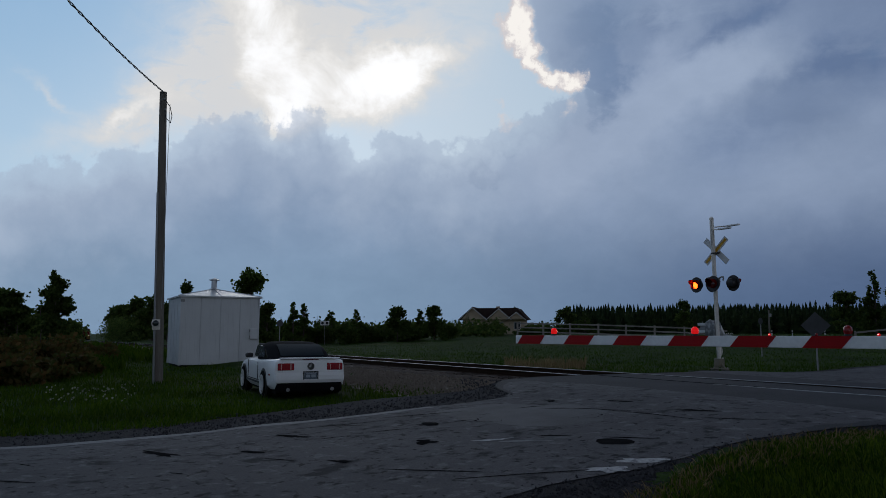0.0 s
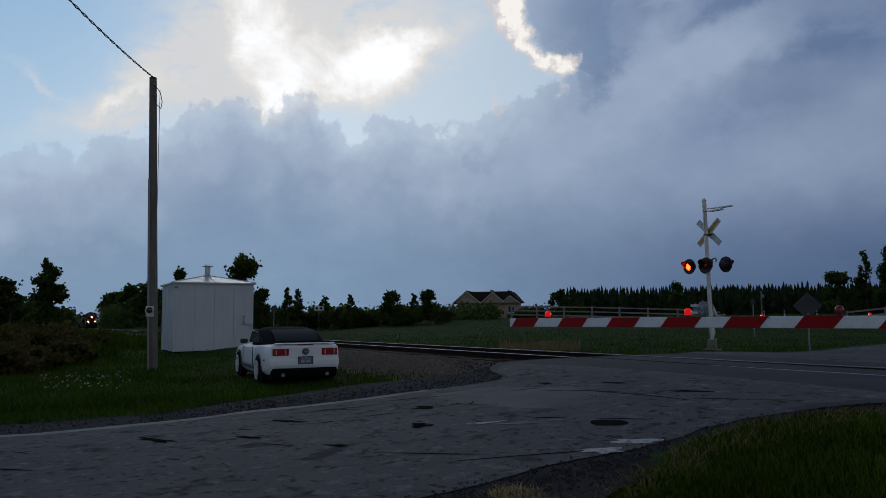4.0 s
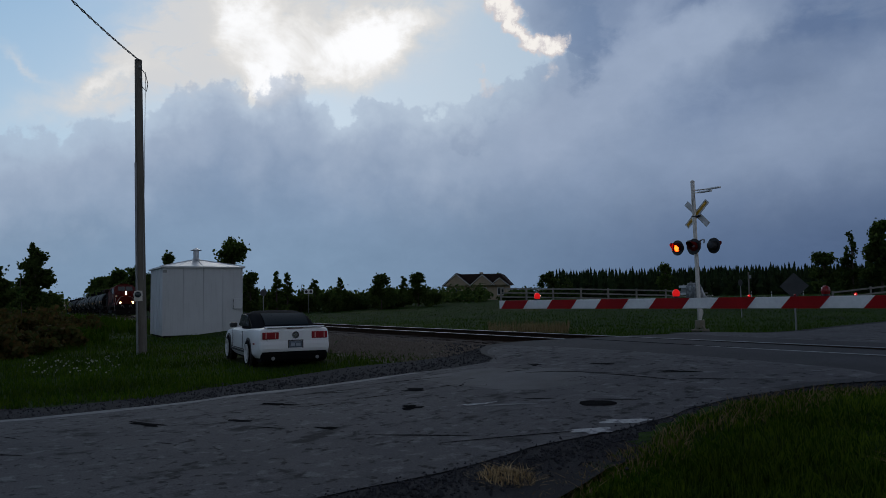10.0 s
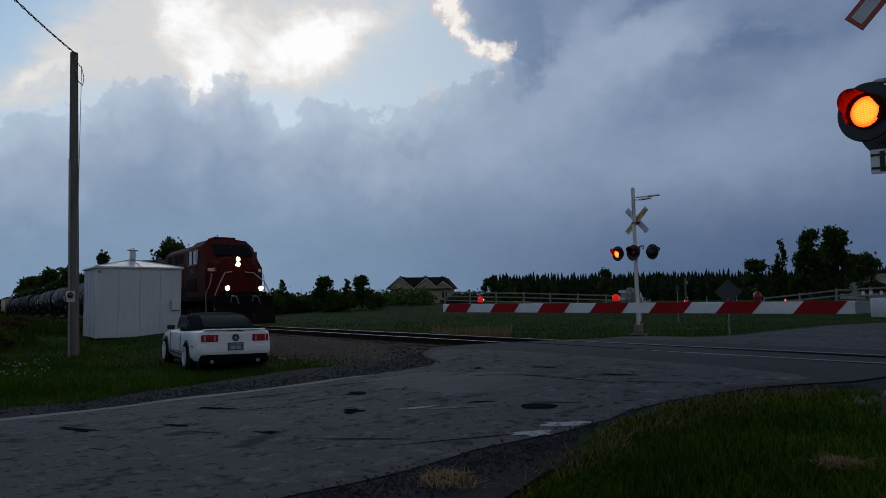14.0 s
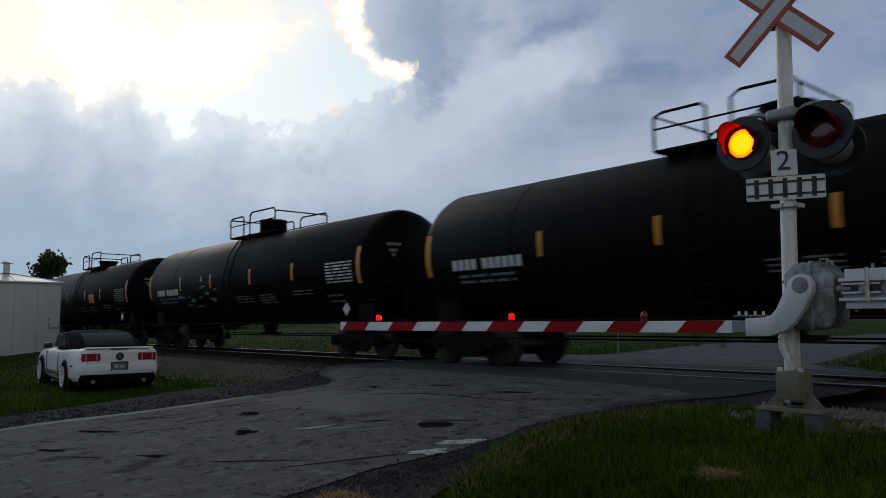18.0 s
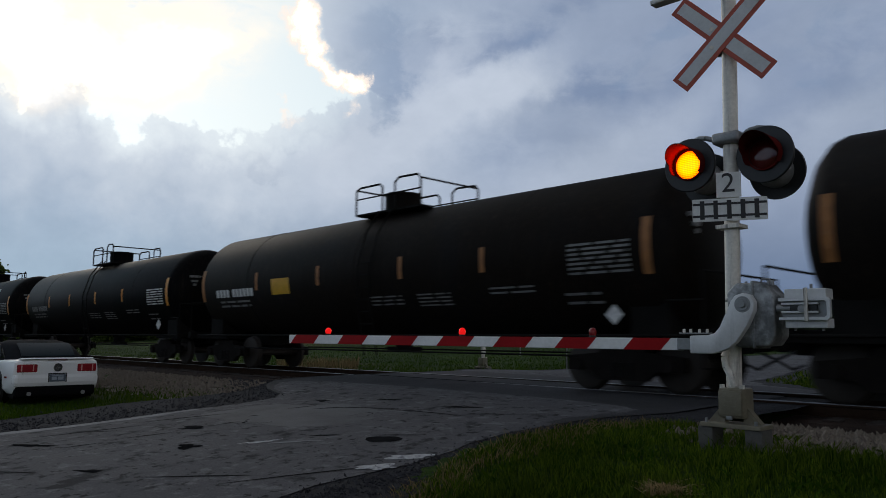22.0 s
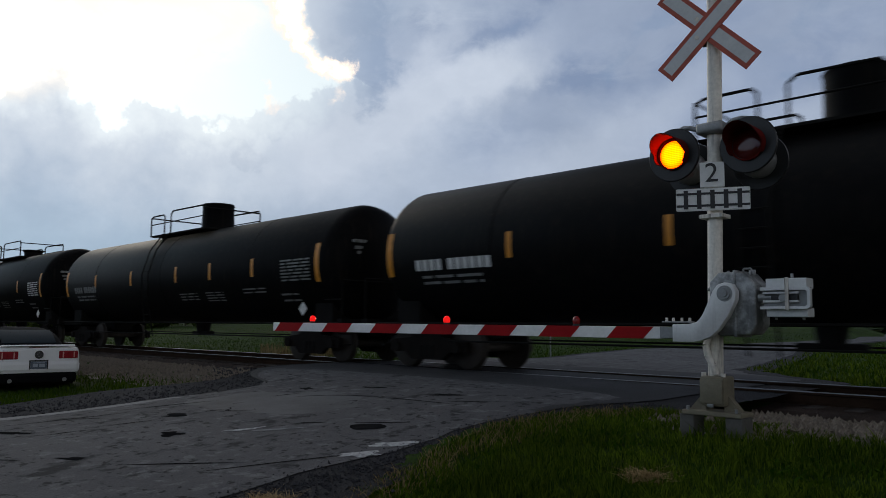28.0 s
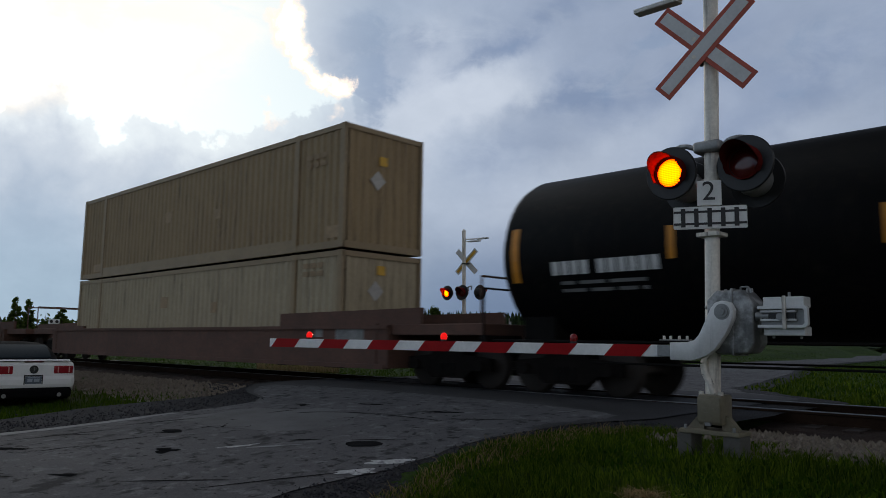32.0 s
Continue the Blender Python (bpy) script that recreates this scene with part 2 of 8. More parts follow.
def mat(name, color, rough=0.6, metal=0.0, var=0.25, scale=1.5, fine=30.0, bump=0.0, second=None, glow=0.0, spec=0.5, grime=0.0, streak=0.0, stretch=(1, 1, 1)):
    """A procedural surface: base colour varied at two scales, an optional second colour in patches, vertical streaks and low grime."""
    if name in MATS:
        return MATS[name]
    ma = bpy.data.materials.new(name)
    ma.use_nodes = True
    k = Nodes(ma.node_tree)
    b = ma.node_tree.nodes["Principled BSDF"]
    tc = ma.node_tree.nodes.new("ShaderNodeTexCoord").outputs["Object"]
    tc = k.scaled(tc, stretch)
    big, small = k.noise(tc, scale, 5.0, 0.6), k.noise(tc, fine, 4.0, 0.6)
    c = color
    if second:
        c = k.mix(k.span(big, 0.42, 0.66), color, second)
    lo, hi = 1 - var, 1 + var
    c = k.mix(1.0, c, k.ramp(big, [(0.25, lo), (0.75, hi)]), "MULTIPLY")
    c = k.mix(1.0, c, k.ramp(small, [(0.25, 1 - var * 0.7), (0.75, 1 + var * 0.7)]), "MULTIPLY")
    if streak:
        s = k.noise(k.scaled(tc, (7, 7, 0.35)), 2.0, 5.0, 0.65)
        c = k.mix(m_scale(k, k.span(s, 0.5, 0.72), streak), c, (0.05, 0.035, 0.025))
    if grime:
        g = k.noise(tc, 4.0, 6.0, 0.65)
        c = k.mix(m_scale(k, k.span(g, 0.45, 0.7), grime), c, (0.045, 0.035, 0.028))
    k.put((*c, 1) if isinstance(c, tuple) else c, b.inputs["Base Color"])
    b.inputs["Metallic"].default_value = metal
    k.put(k.math("ADD", rough - 0.08, k.math("MULTIPLY", small, 0.16)), b.inputs["Roughness"])
    b.inputs["Specular IOR Level"].default_value = spec
    if bump:
        bp = ma.node_tree.nodes.new("ShaderNodeBump")
        bp.inputs["Strength"].default_value, bp.inputs["Distance"].default_value = 1.0, bump
        k.put(small, bp.inputs["Height"])
        k.put(bp.outputs[0], b.inputs["Normal"])
    if glow:
        b.inputs["Emission Color"].default_value = (*color, 1)
        b.inputs["Emission Strength"].default_value = glow
    MATS[name] = ma
    return ma


def m_scale(k, v, s):
    return k.math("MULTIPLY", v, s, clamp=True)


def glass(name, tint, rough=0.05, spec=0.7):
    ma = bpy.data.materials.new(name)
    ma.use_nodes = True
    b = ma.node_tree.nodes["Principled BSDF"]
    b.inputs["Base Color"].default_value = (*tint, 1)
    b.inputs["Roughness"].default_value = rough
    b.inputs["Specular IOR Level"].default_value = spec
    MATS[name] = ma
    return ma


def island_mat(name, a, b2, rough=0.7, trans=0.0):
    """Leaves and blades: each island its own tone between two greens."""
    ma = bpy.data.materials.new(name)
    ma.use_nodes = True
    k = Nodes(ma.node_tree)
    b = ma.node_tree.nodes["Principled BSDF"]
    r = ma.node_tree.nodes.new("ShaderNodeNewGeometry").outputs["Random Per Island"]
    tc = ma.node_tree.nodes.new("ShaderNodeTexCoord").outputs["Object"]
    patch = k.noise(tc, 0.45, 4.0, 0.6)
    c = k.mix(r, a, b2)
    c = k.mix(1.0, c, k.ramp(patch, [(0.3, 0.6), (0.7, 1.35)]), "MULTIPLY")
    k.put(c, b.inputs["Base Color"])
    b.inputs["Roughness"].default_value = rough
    b.inputs["Specular IOR Level"].default_value = 0.06
    if trans:
        tr = ma.node_tree.nodes.new("ShaderNodeBsdfTranslucent")
        k.put(c, tr.inputs[0])
        mx = ma.node_tree.nodes.new("ShaderNodeMixShader")
        mx.inputs[0].default_value = trans
        ma.node_tree.links.new(b.outputs[0], mx.inputs[1])
        ma.node_tree.links.new(tr.outputs[0], mx.inputs[2])
        out = ma.node_tree.nodes["Material Output"]
        ma.node_tree.links.new(mx.outputs[0], out.inputs[0])
    MATS[name] = ma
    return ma


def asphalt():
    ma = bpy.data.materials.new("asphalt")
    ma.use_nodes = True
    k = Nodes(ma.node_tree)
    b = ma.node_tree.nodes["Principled BSDF"]
    tc = ma.node_tree.nodes.new("ShaderNodeTexCoord").outputs["Object"]
    big, mid, fine = k.noise(tc, 0.35, 6.0, 0.65), k.noise(k.scaled(tc, (1, 0.75, 1)), 2.6, 7.0, 0.62), k.noise(tc, 60.0, 3.0, 0.6)
    c = k.ramp(big, [(0.3, (0.066, 0.066, 0.073)), (0.7, (0.106, 0.104, 0.111))])
    c = k.mix(k.span(mid, 0.545, 0.66), c, (0.030, 0.030, 0.033))
    pit = k.noise(k.scaled(tc, (1, 1, 1), (9, 4, 2)), 7.0, 5.0, 0.6)
    c = k.mix(k.span(pit, 0.575, 0.64), c, (0.022, 0.022, 0.024))
    c = k.mix(k.math("MULTIPLY", k.span(k.noise(k.scaled(tc, (1, 1, 1), (3, 3, 7)), 5.0, 5.0, 0.6), 0.54, 0.68), 0.6), c, (0.17, 0.17, 0.18))
    c = k.mix(1.0, c, k.ramp(fine, [(0.25, 0.65), (0.75, 1.4)]), "MULTIPLY")
    vo = ma.node_tree.nodes.new("ShaderNodeTexVoronoi")
    vo.feature = "DISTANCE_TO_EDGE"
    warp = ma.node_tree.nodes.new("ShaderNodeVectorMath")
    warp.operation = "ADD"
    nz = ma.node_tree.nodes.new("ShaderNodeTexNoise")
    k.put(tc, nz.inputs["Vector"])
    nz.inputs["Scale"].default_value = 1.6
    nz.inputs["Detail"].default_value = 6.0
    k.put(tc, warp.inputs[0])
    k.put(nz.outputs["Color"], warp.inputs[1])
    k.put(warp.outputs[0], vo.inputs["Vector"])
    vo.inputs["Scale"].default_value = 0.55
    crack = k.math("MULTIPLY", k.span(vo.outputs["Distance"], 0.007, 0.002), k.span(big, 0.48, 0.6))
    crack = k.math("MULTIPLY", crack, 0.55)
    c = k.mix(crack, c, (0.02, 0.02, 0.022))
    k.put(c, b.inputs["Base Color"])
    k.put(k.ramp(mid, [(0.3, 0.8), (0.7, 0.92)]), b.inputs["Roughness"])
    b.inputs["Specular IOR Level"].default_value = 0.12
    bp = ma.node_tree.nodes.new("ShaderNodeBump")
    bp.inputs["Strength"].default_value, bp.inputs["Distance"].default_value = 0.8, 0.012
    k.put(k.math("SUBTRACT", k.math("ADD", k.math("MULTIPLY", fine, 0.4), mid), k.math("MULTIPLY", crack, 0.8)), bp.inputs["Height"])
    k.put(bp.outputs[0], b.inputs["Normal"])
    MATS["asphalt"] = ma
    return ma


def earth():
    """The ground: dark soil and turf, gravelly by the road and under the track."""
    ma = bpy.data.materials.new("turf")
    ma.use_nodes = True
    k = Nodes(ma.node_tree)
    b = ma.node_tree.nodes["Principled BSDF"]
    tc = ma.node_tree.nodes.new("ShaderNodeTexCoord").outputs["Object"]
    a, f, g = k.noise(tc, 0.22, 6.0, 0.65), k.noise(tc, 9.0, 5.0, 0.7), k.noise(tc, 0.04, 4.0, 0.6)
    c = k.ramp(a, [(0.3, (0.011, 0.026, 0.002)), (0.5, (0.021, 0.047, 0.004)), (0.68, (0.033, 0.060, 0.005))])
    c = k.mix(k.span(g, 0.55, 0.72), c, (0.075, 0.070, 0.030))
    c = k.mix(1.0, c, k.ramp(f, [(0.25, 0.55), (0.75, 1.5)]), "MULTIPLY")
    k.put(c, b.inputs["Base Color"])
    b.inputs["Roughness"].default_value = 0.95
    b.inputs["Specular IOR Level"].default_value = 0.1
    bp = ma.node_tree.nodes.new("ShaderNodeBump")
    bp.inputs["Strength"].default_value, bp.inputs["Distance"].default_value = 1.0, 0.08
    k.put(f, bp.inputs["Height"])
    k.put(bp.outputs[0], b.inputs["Normal"])
    MATS["turf"] = ma


asphalt(), earth()
glass("dark_glass", (0.008, 0.010, 0.012), 0.12, 0.3), glass("window_glass", (0.02, 0.03, 0.035)), glass("rear_glass", (0.010, 0.024, 0.032), 0.4, 0.12)
mat("gravel_shoulder", (0.026, 0.026, 0.030), 0.95, var=0.45, scale=1.2, fine=55, bump=0.02, spec=0.2)
mat("ballast", (0.24, 0.21, 0.18), 0.95, var=0.5, scale=2, fine=26, bump=0.04, spec=0.2, second=(0.10, 0.085, 0.07))
mat("ballast_stone", (0.22, 0.185, 0.15), 0.92, var=0.5, scale=9.0, fine=34, spec=0.1, second=(0.11, 0.09, 0.075))
mat("pebble", (0.045, 0.045, 0.051), 0.9, var=0.6, scale=6, fine=40, spec=0.1)
mat("oily_ballast", (0.040, 0.024, 0.018), 0.9, var=0.4, scale=2, fine=26, bump=0.04, spec=0.25)
mat("tie_wood", (0.030, 0.020, 0.016), 0.9, var=0.35, scale=2, fine=40, bump=0.01, stretch=(1, 0.2, 1))
mat("rail_side", (0.030, 0.018, 0.012), 0.9, 0.0, var=0.3, scale=3, fine=60, spec=0.05)
mat("rail_head", (0.20, 0.20, 0.205), 0.45, 1.0, var=0.08, scale=3, fine=60)
mat("road_paint", (0.50, 0.505, 0.51), 0.8, var=0.4, scale=9, fine=30, second=(0.14, 0.14, 0.15), spec=0.05)
mat("worn_line", (0.24, 0.243, 0.25), 0.75, var=0.3, scale=2, fine=14, second=(0.16, 0.16, 0.168), spec=0.05)
mat("tar", (0.017, 0.017, 0.018), 0.95, var=0.4, scale=4, fine=40, bump=0.006, spec=0.0)
mat("road_patch", (0.105, 0.105, 0.112), 0.75, var=0.25, scale=1.5, fine=50, bump=0.006, spec=0.12)
mat("crossing_asphalt", (0.040, 0.040, 0.044), 0.75, var=0.3, scale=0.9, fine=50, bump=0.006, spec=0.12)
mat("galvanised", (0.76, 0.72, 0.65), 0.5, 0.12, var=0.2, scale=2.5, fine=30, streak=0.85)
mat("silver_paint", (0.64, 0.645, 0.64), 0.5, 0.15, var=0.10, scale=3, fine=35, streak=0.15)
mat("housing_grey", (0.15, 0.155, 0.155), 0.45, 0.3, var=0.3, scale=4.5, fine=30, second=(0.36, 0.37, 0.37))
mat("sign_back", (0.085, 0.088, 0.09), 0.7, 0.1, var=0.15, scale=4, fine=40, spec=0.1)
mat("dull_steel", (0.28, 0.285, 0.285), 0.5, 0.6, var=0.2, scale=4, fine=40, grime=0.2)
mat("beige_box", (0.20, 0.175, 0.12), 0.6, var=0.2, scale=3, fine=30, grime=0.3)
mat("concrete", (0.105, 0.10, 0.09), 0.9, var=0.2, scale=4, fine=40, bump=0.004, grime=0.25)
mat("black_paint", (0.013, 0.013, 0.014), 0.45, var=0.3, scale=4, fine=40)
mat("black_plastic", (0.02, 0.02, 0.021), 0.5, var=0.2, scale=4, fine=40)
mat("sign_white", (0.78, 0.78, 0.76), 0.5, var=0.08, scale=5, fine=30, grime=0.12)
mat("sign_grey", (0.66, 0.67, 0.67), 0.5, var=0.08, scale=5, fine=30, grime=0.1)
mat("sign_red", (0.46, 0.085, 0.05), 0.5, var=0.12, scale=5, fine=30)
mat("arm_white", (0.85, 0.85, 0.83), 0.45, var=0.08, scale=3, fine=30, grime=0.1)
mat("arm_red", (0.33, 0.006, 0.008), 0.55, var=0.15, scale=3, fine=30, spec=0.15)
mat("aged_wood", (0.20, 0.18, 0.15), 0.9, var=0.3, scale=2, fine=24, bump=0.006, stretch=(4, 4, 0.25), second=(0.12, 0.105, 0.09))
mat("hut_paint", (0.60, 0.615, 0.62), 0.5, 0.1, var=0.07, scale=0.8, fine=24, streak=0.12)
mat("hut_roof", (0.54, 0.56, 0.58), 0.4, 0.3, var=0.08, scale=1, fine=24, streak=0.1)
mat("weathered_fence", (0.26, 0.24, 0.21), 0.9, var=0.3, scale=2, fine=20)
mat("rear_pane", (0.010, 0.020, 0.028), 0.3, var=0.05, scale=2, fine=20, spec=0.05)
# grey base colour stands in for the sky reflected in the side windows
mat("side_glass_sheen", (0.075, 0.090, 0.100), 0.2, var=0.05, scale=2, fine=20, spec=0.5)
mat("alloy", (0.84, 0.84, 0.84), 0.35, 0.2, var=0.05, scale=4, fine=40)
mat("trim_black", (0.008, 0.008, 0.009), 0.9, var=0.2, scale=4, fine=40, spec=0.03)
mat("car_white", (0.93, 0.93, 0.925), 0.22, var=0.03, scale=2, fine=30, spec=0.6)
mat("soft_top", (0.014, 0.015, 0.018), 0.95, var=0.15, scale=6, fine=120, bump=0.001, spec=0.05)
mat("tyre", (0.006, 0.006, 0.006), 0.9, var=0.2, scale=6, fine=60, spec=0.1)
mat("chrome", (0.72, 0.73, 0.74), 0.18, 1.0, var=0.04, scale=6, fine=60)
mat("tail_red", (0.32, 0.012, 0.02), 0.2, var=0.15, scale=8, fine=60, spec=0.7)
mat("tail_strip", (0.62, 0.30, 0.28), 0.25, var=0.1, scale=8, fine=60)
mat("plate_blue", (0.10, 0.125, 0.16), 0.5, var=0.08, scale=8, fine=60)
mat("plate_ink", (0.36, 0.40, 0.46), 0.5, var=0.08, scale=8, fine=60)


def diode_lens():
    """A lens of many small diodes: bright rows with dimmer gaps between them."""
    ma = mat("flash_lit", (1.0, 0.045, 0.0015), 0.4, var=0.02, glow=16.0)
    k = Nodes(ma.node_tree)
    tc = ma.node_tree.nodes.new("ShaderNodeTexCoord").outputs["Object"]
    sep = ma.node_tree.nodes.new("ShaderNodeSeparateXYZ")
    k.put(tc, sep.inputs[0])
    rows = k.math("SINE", k.math("MULTIPLY", sep.outputs[2], 330.0))
    cols = k.math("SINE", k.math("MULTIPLY", sep.outputs[0], 210.0))
    rad = k.math("SQRT", k.math("ADD", k.math("POWER", sep.outputs[0], 2.0), k.math("POWER", sep.outputs[2], 2.0)))
    glow = k.math("MULTIPLY_ADD", k.math("MULTIPLY_ADD", cols, 0.35, rows), 3.4, k.math("MULTIPLY_ADD", k.span(rad, 0.08, 0.155), -9.0, 13.0))
    k.put(k.math("MAXIMUM", glow, 1.6), ma.node_tree.nodes["Principled BSDF"].inputs["Emission Strength"])


diode_lens()
mat("lens_dark", (0.10, 0.008, 0.008), 0.15, var=0.1, scale=8, fine=60, spec=0.7)
mat("lamp_red_lit", (0.9, 0.012, 0.012), 0.3, var=0.25, scale=30, fine=60, glow=0.5, spec=0.1)
mat("lamp_red_dim", (0.25, 0.01, 0.012), 0.25, var=0.1, scale=8, fine=60)
mat("lamp_hot", (1.0, 0.55, 0.42), 0.3, var=0.02, glow=3.0)
mat("headlight", (1.0, 0.42, 0.11), 0.3, var=0.02, glow=40.0)
mat("number_glow", (0.85, 0.50, 0.30), 0.5, var=0.05, glow=0.22)
mat("tank_black", (0.0048, 0.0048, 0.0052), 0.5, var=0.4, scale=0.7, fine=18, streak=0.25, spec=0.045)
mat("tank_brown", (0.013, 0.010, 0.008), 0.6, var=0.35, scale=0.6, fine=18, second=(0.010, 0.009, 0.009), streak=0.3, spec=0.05)
mat("under_black", (0.009, 0.0085, 0.008), 0.85, var=0.35, scale=3, fine=30, spec=0.1)
mat("truck_rust", (0.011, 0.009, 0.008), 0.88, var=0.4, scale=3, fine=30, spec=0.1)
mat("wheel_steel", (0.035, 0.028, 0.023), 0.7, 0.3, var=0.3, scale=3, fine=30)
mat("reflector", (0.62, 0.24, 0.015), 0.45, var=0.12, scale=6, fine=40)
mat("reflector_dull", (0.30, 0.12, 0.03), 0.6, var=0.25, scale=6, fine=40)
mat("panel_yellow", (0.62, 0.34, 0.02), 0.5, var=0.15, scale=6, fine=40)
mat("stencil", (0.62, 0.62, 0.60), 0.6, var=0.3, scale=5, fine=30)
mat("stencil_dim", (0.20, 0.20, 0.195), 0.6, var=0.35, scale=5, fine=30)
mat("stencil_pink", (0.86, 0.82, 0.80), 0.6, var=0.15, scale=5, fine=30)
mat("loco_red", (0.092, 0.0075, 0.0065), 0.65, var=0.35, scale=0.9, fine=18, grime=0.5, streak=0.6, spec=0.06)
mat("loco_grime", (0.020, 0.011, 0.008), 0.9, var=0.45, scale=1.5, fine=18, grime=0.4, spec=0.05)
mat("loco_cream", (0.20, 0.15, 0.095), 0.7, var=0.4, scale=3, fine=20, grime=0.8)
mat("grab_pale", (0.42, 0.40, 0.37), 0.55, var=0.15, scale=6, fine=40)
mat("hopper_tan", (0.60, 0.425, 0.235), 0.65, var=0.16, scale=0.5, fine=10, streak=0.34, second=(0.53, 0.385, 0.205))
# dirt plus the shade of the tucked-in lower side, both in this colour
mat("hopper_lower_shaded", (0.52, 0.365, 0.205), 0.7, var=0.3, scale=0.9, fine=10, grime=0.55, streak=0.4)
mat("hopper_dirty", (0.36, 0.25, 0.145), 0.75, var=0.3, scale=1.2, fine=14, grime=0.35)
mat("graffiti", (0.085, 0.065, 0.045), 0.7, var=0.3, scale=4, fine=20)
mat("graffiti_pale", (0.46, 0.44, 0.41), 0.7, var=0.2, scale=4, fine=20)
mat("bar_orange", (0.42, 0.10, 0.05), 0.6, var=0.2, scale=4, fine=20)
mat("container_grey", (0.44, 0.36, 0.235), 0.65, var=0.16, scale=0.6, fine=12, streak=0.6, second=(0.38, 0.31, 0.205))
mat("container_tan", (0.335, 0.235, 0.122), 0.65, var=0.16, scale=0.6, fine=12, streak=0.6, second=(0.27, 0.185, 0.095))
mat("container_trim", (0.30, 0.215, 0.12), 0.6, var=0.15, scale=1, fine=12, grime=0.2)
mat("well_rust", (0.115, 0.055, 0.038), 0.8, var=0.3, scale=0.8, fine=14, grime=0.35, streak=0.25)
mat("house_wall", (0.40, 0.32, 0.22), 0.8, var=0.1)
mat("house_roof", (0.045, 0.032, 0.028), 0.95, var=0.2, spec=0.05)
mat("house_trim", (0.62, 0.62, 0.60), 0.7, var=0.05)
mat("bark", (0.09, 0.07, 0.055), 0.95, var=0.3, scale=3, fine=20)
mat("dry_straw", (0.42, 0.31, 0.16), 0.9, var=0.3, scale=3, fine=30)
island_mat("grass_near", (0.012, 0.038, 0.002), (0.115, 0.165, 0.012), 0.75, 0.3)
island_mat("grass_rough", (0.024, 0.062, 0.003), (0.066, 0.105, 0.006), 0.85, 0.3)
island_mat("grass_meadow", (0.018, 0.056, 0.002), (0.050, 0.090, 0.004), 0.9, 0.25)
island_mat("straw", (0.22, 0.15, 0.07), (0.50, 0.37, 0.20), 0.8, 0.2)
island_mat("grass_dry", (0.18, 0.13, 0.065), (0.27, 0.20, 0.10), 0.8, 0.2)
island_mat("leaf_dark", (0.036, 0.068, 0.016), (0.098, 0.130, 0.032), 0.7, 0.5)
island_mat("leaf_mid", (0.050, 0.085, 0.018), (0.105, 0.145, 0.032), 0.7, 0.5)
island_mat("leaf_autumn", (0.110, 0.068, 0.024), (0.060, 0.075, 0.020), 0.75, 0.3)
island_mat("conifer", (0.018, 0.034, 0.014), (0.040, 0.062, 0.022), 0.8, 0.3)
island_mat("petal", (0.55, 0.55, 0.50), (0.70, 0.70, 0.66), 0.7)


# ---- building helpers ----
def box(bm, x0, x1, y0, y1, z0, z1, bev=0.0, m=None):
    r = bmesh.ops.create_cube(bm, size=1)
    mt = Matrix.Translation(((x0 + x1) / 2, (y0 + y1) / 2, (z0 + z1) / 2)) @ Matrix.Diagonal((abs(x1 - x0), abs(y1 - y0), abs(z1 - z0), 1))
    vs = r["verts"]
    bmesh.ops.transform(bm, matrix=(m @ mt) if m else mt, verts=vs)
    if bev:
        es = list({e for v in vs for e in v.link_edges})
        bmesh.ops.bevel(bm, geom=es, offset=bev, segments=2, affect="EDGES", profile=0.5)
    return bm


def cyl(bm, p, q, r0, r1=None, n=16, caps=True):
    p, q = Vector(p), Vector(q)
    d = q - p
    mt = Matrix.Translation((p + q) / 2) @ d.to_track_quat("Z", "Y").to_matrix().to_4x4()
    bmesh.ops.create_cone(bm, cap_ends=caps, segments=n, radius1=r0, radius2=r0 if r1 is None else r1, depth=d.length, matrix=mt)
    return bm


def tube(bm, pts, r, n=8):
    for a, b in zip(pts, pts[1:]):
        cyl(bm, a, b, r, n=n)
    return bm


def lathe(bm, prof, axis="X", n=40, m=None):
    """Turns a list of (along, radius) about an axis."""
    rings = []
    for a, r in prof:
        if r < 1e-5:
            rings.append([bm.verts.new((a, 0, 0))])
        else:
            rings.append([bm.verts.new((a, r * math.cos(2 * math.pi * k / n), r * math.sin(2 * math.pi * k / n))) for k in range(n)])
    for A, B in zip(rings, rings[1:]):
        for k in range(n):
            k2 = (k + 1) % n
            if len(A) == 1 and len(B) == 1:
                continue
            if len(A) == 1:
                bm.faces.new((A[0], B[k2], B[k]))
            elif len(B) == 1:
                bm.faces.new((A[k], A[k2], B[0]))
            else:
                bm.faces.new((A[k], A[k2], B[k2], B[k]))
    vs = [v for ring in rings for v in ring]
    turn = {"X": Matrix(), "Y": Matrix.Rotation(radians(90), 4, "Z"), "Z": Matrix.Rotation(radians(-90), 4, "Y")}[axis]
    bmesh.ops.transform(bm, matrix=(m @ turn) if m else turn, verts=vs)
    bmesh.ops.recalc_face_normals(bm, faces=list({f for v in vs for f in v.link_faces}))
    return bm


def prism(bm, prof, y0, y1, m=None):
    """A polygon in x, z pushed from y0 to y1."""
    a = [bm.verts.new((x, y0, z)) for x, z in prof]
    b = [bm.verts.new((x, y1, z)) for x, z in prof]
    n = len(prof)
    fs = [bm.faces.new(a), bm.faces.new(b[::-1])]
    for k in range(n):
        fs.append(bm.faces.new((a[k], b[k], b[(k + 1) % n], a[(k + 1) % n])))
    if m:
        bmesh.ops.transform(bm, matrix=m, verts=a + b)
    bmesh.ops.recalc_face_normals(bm, faces=fs)
    return bm


MESHES = {}


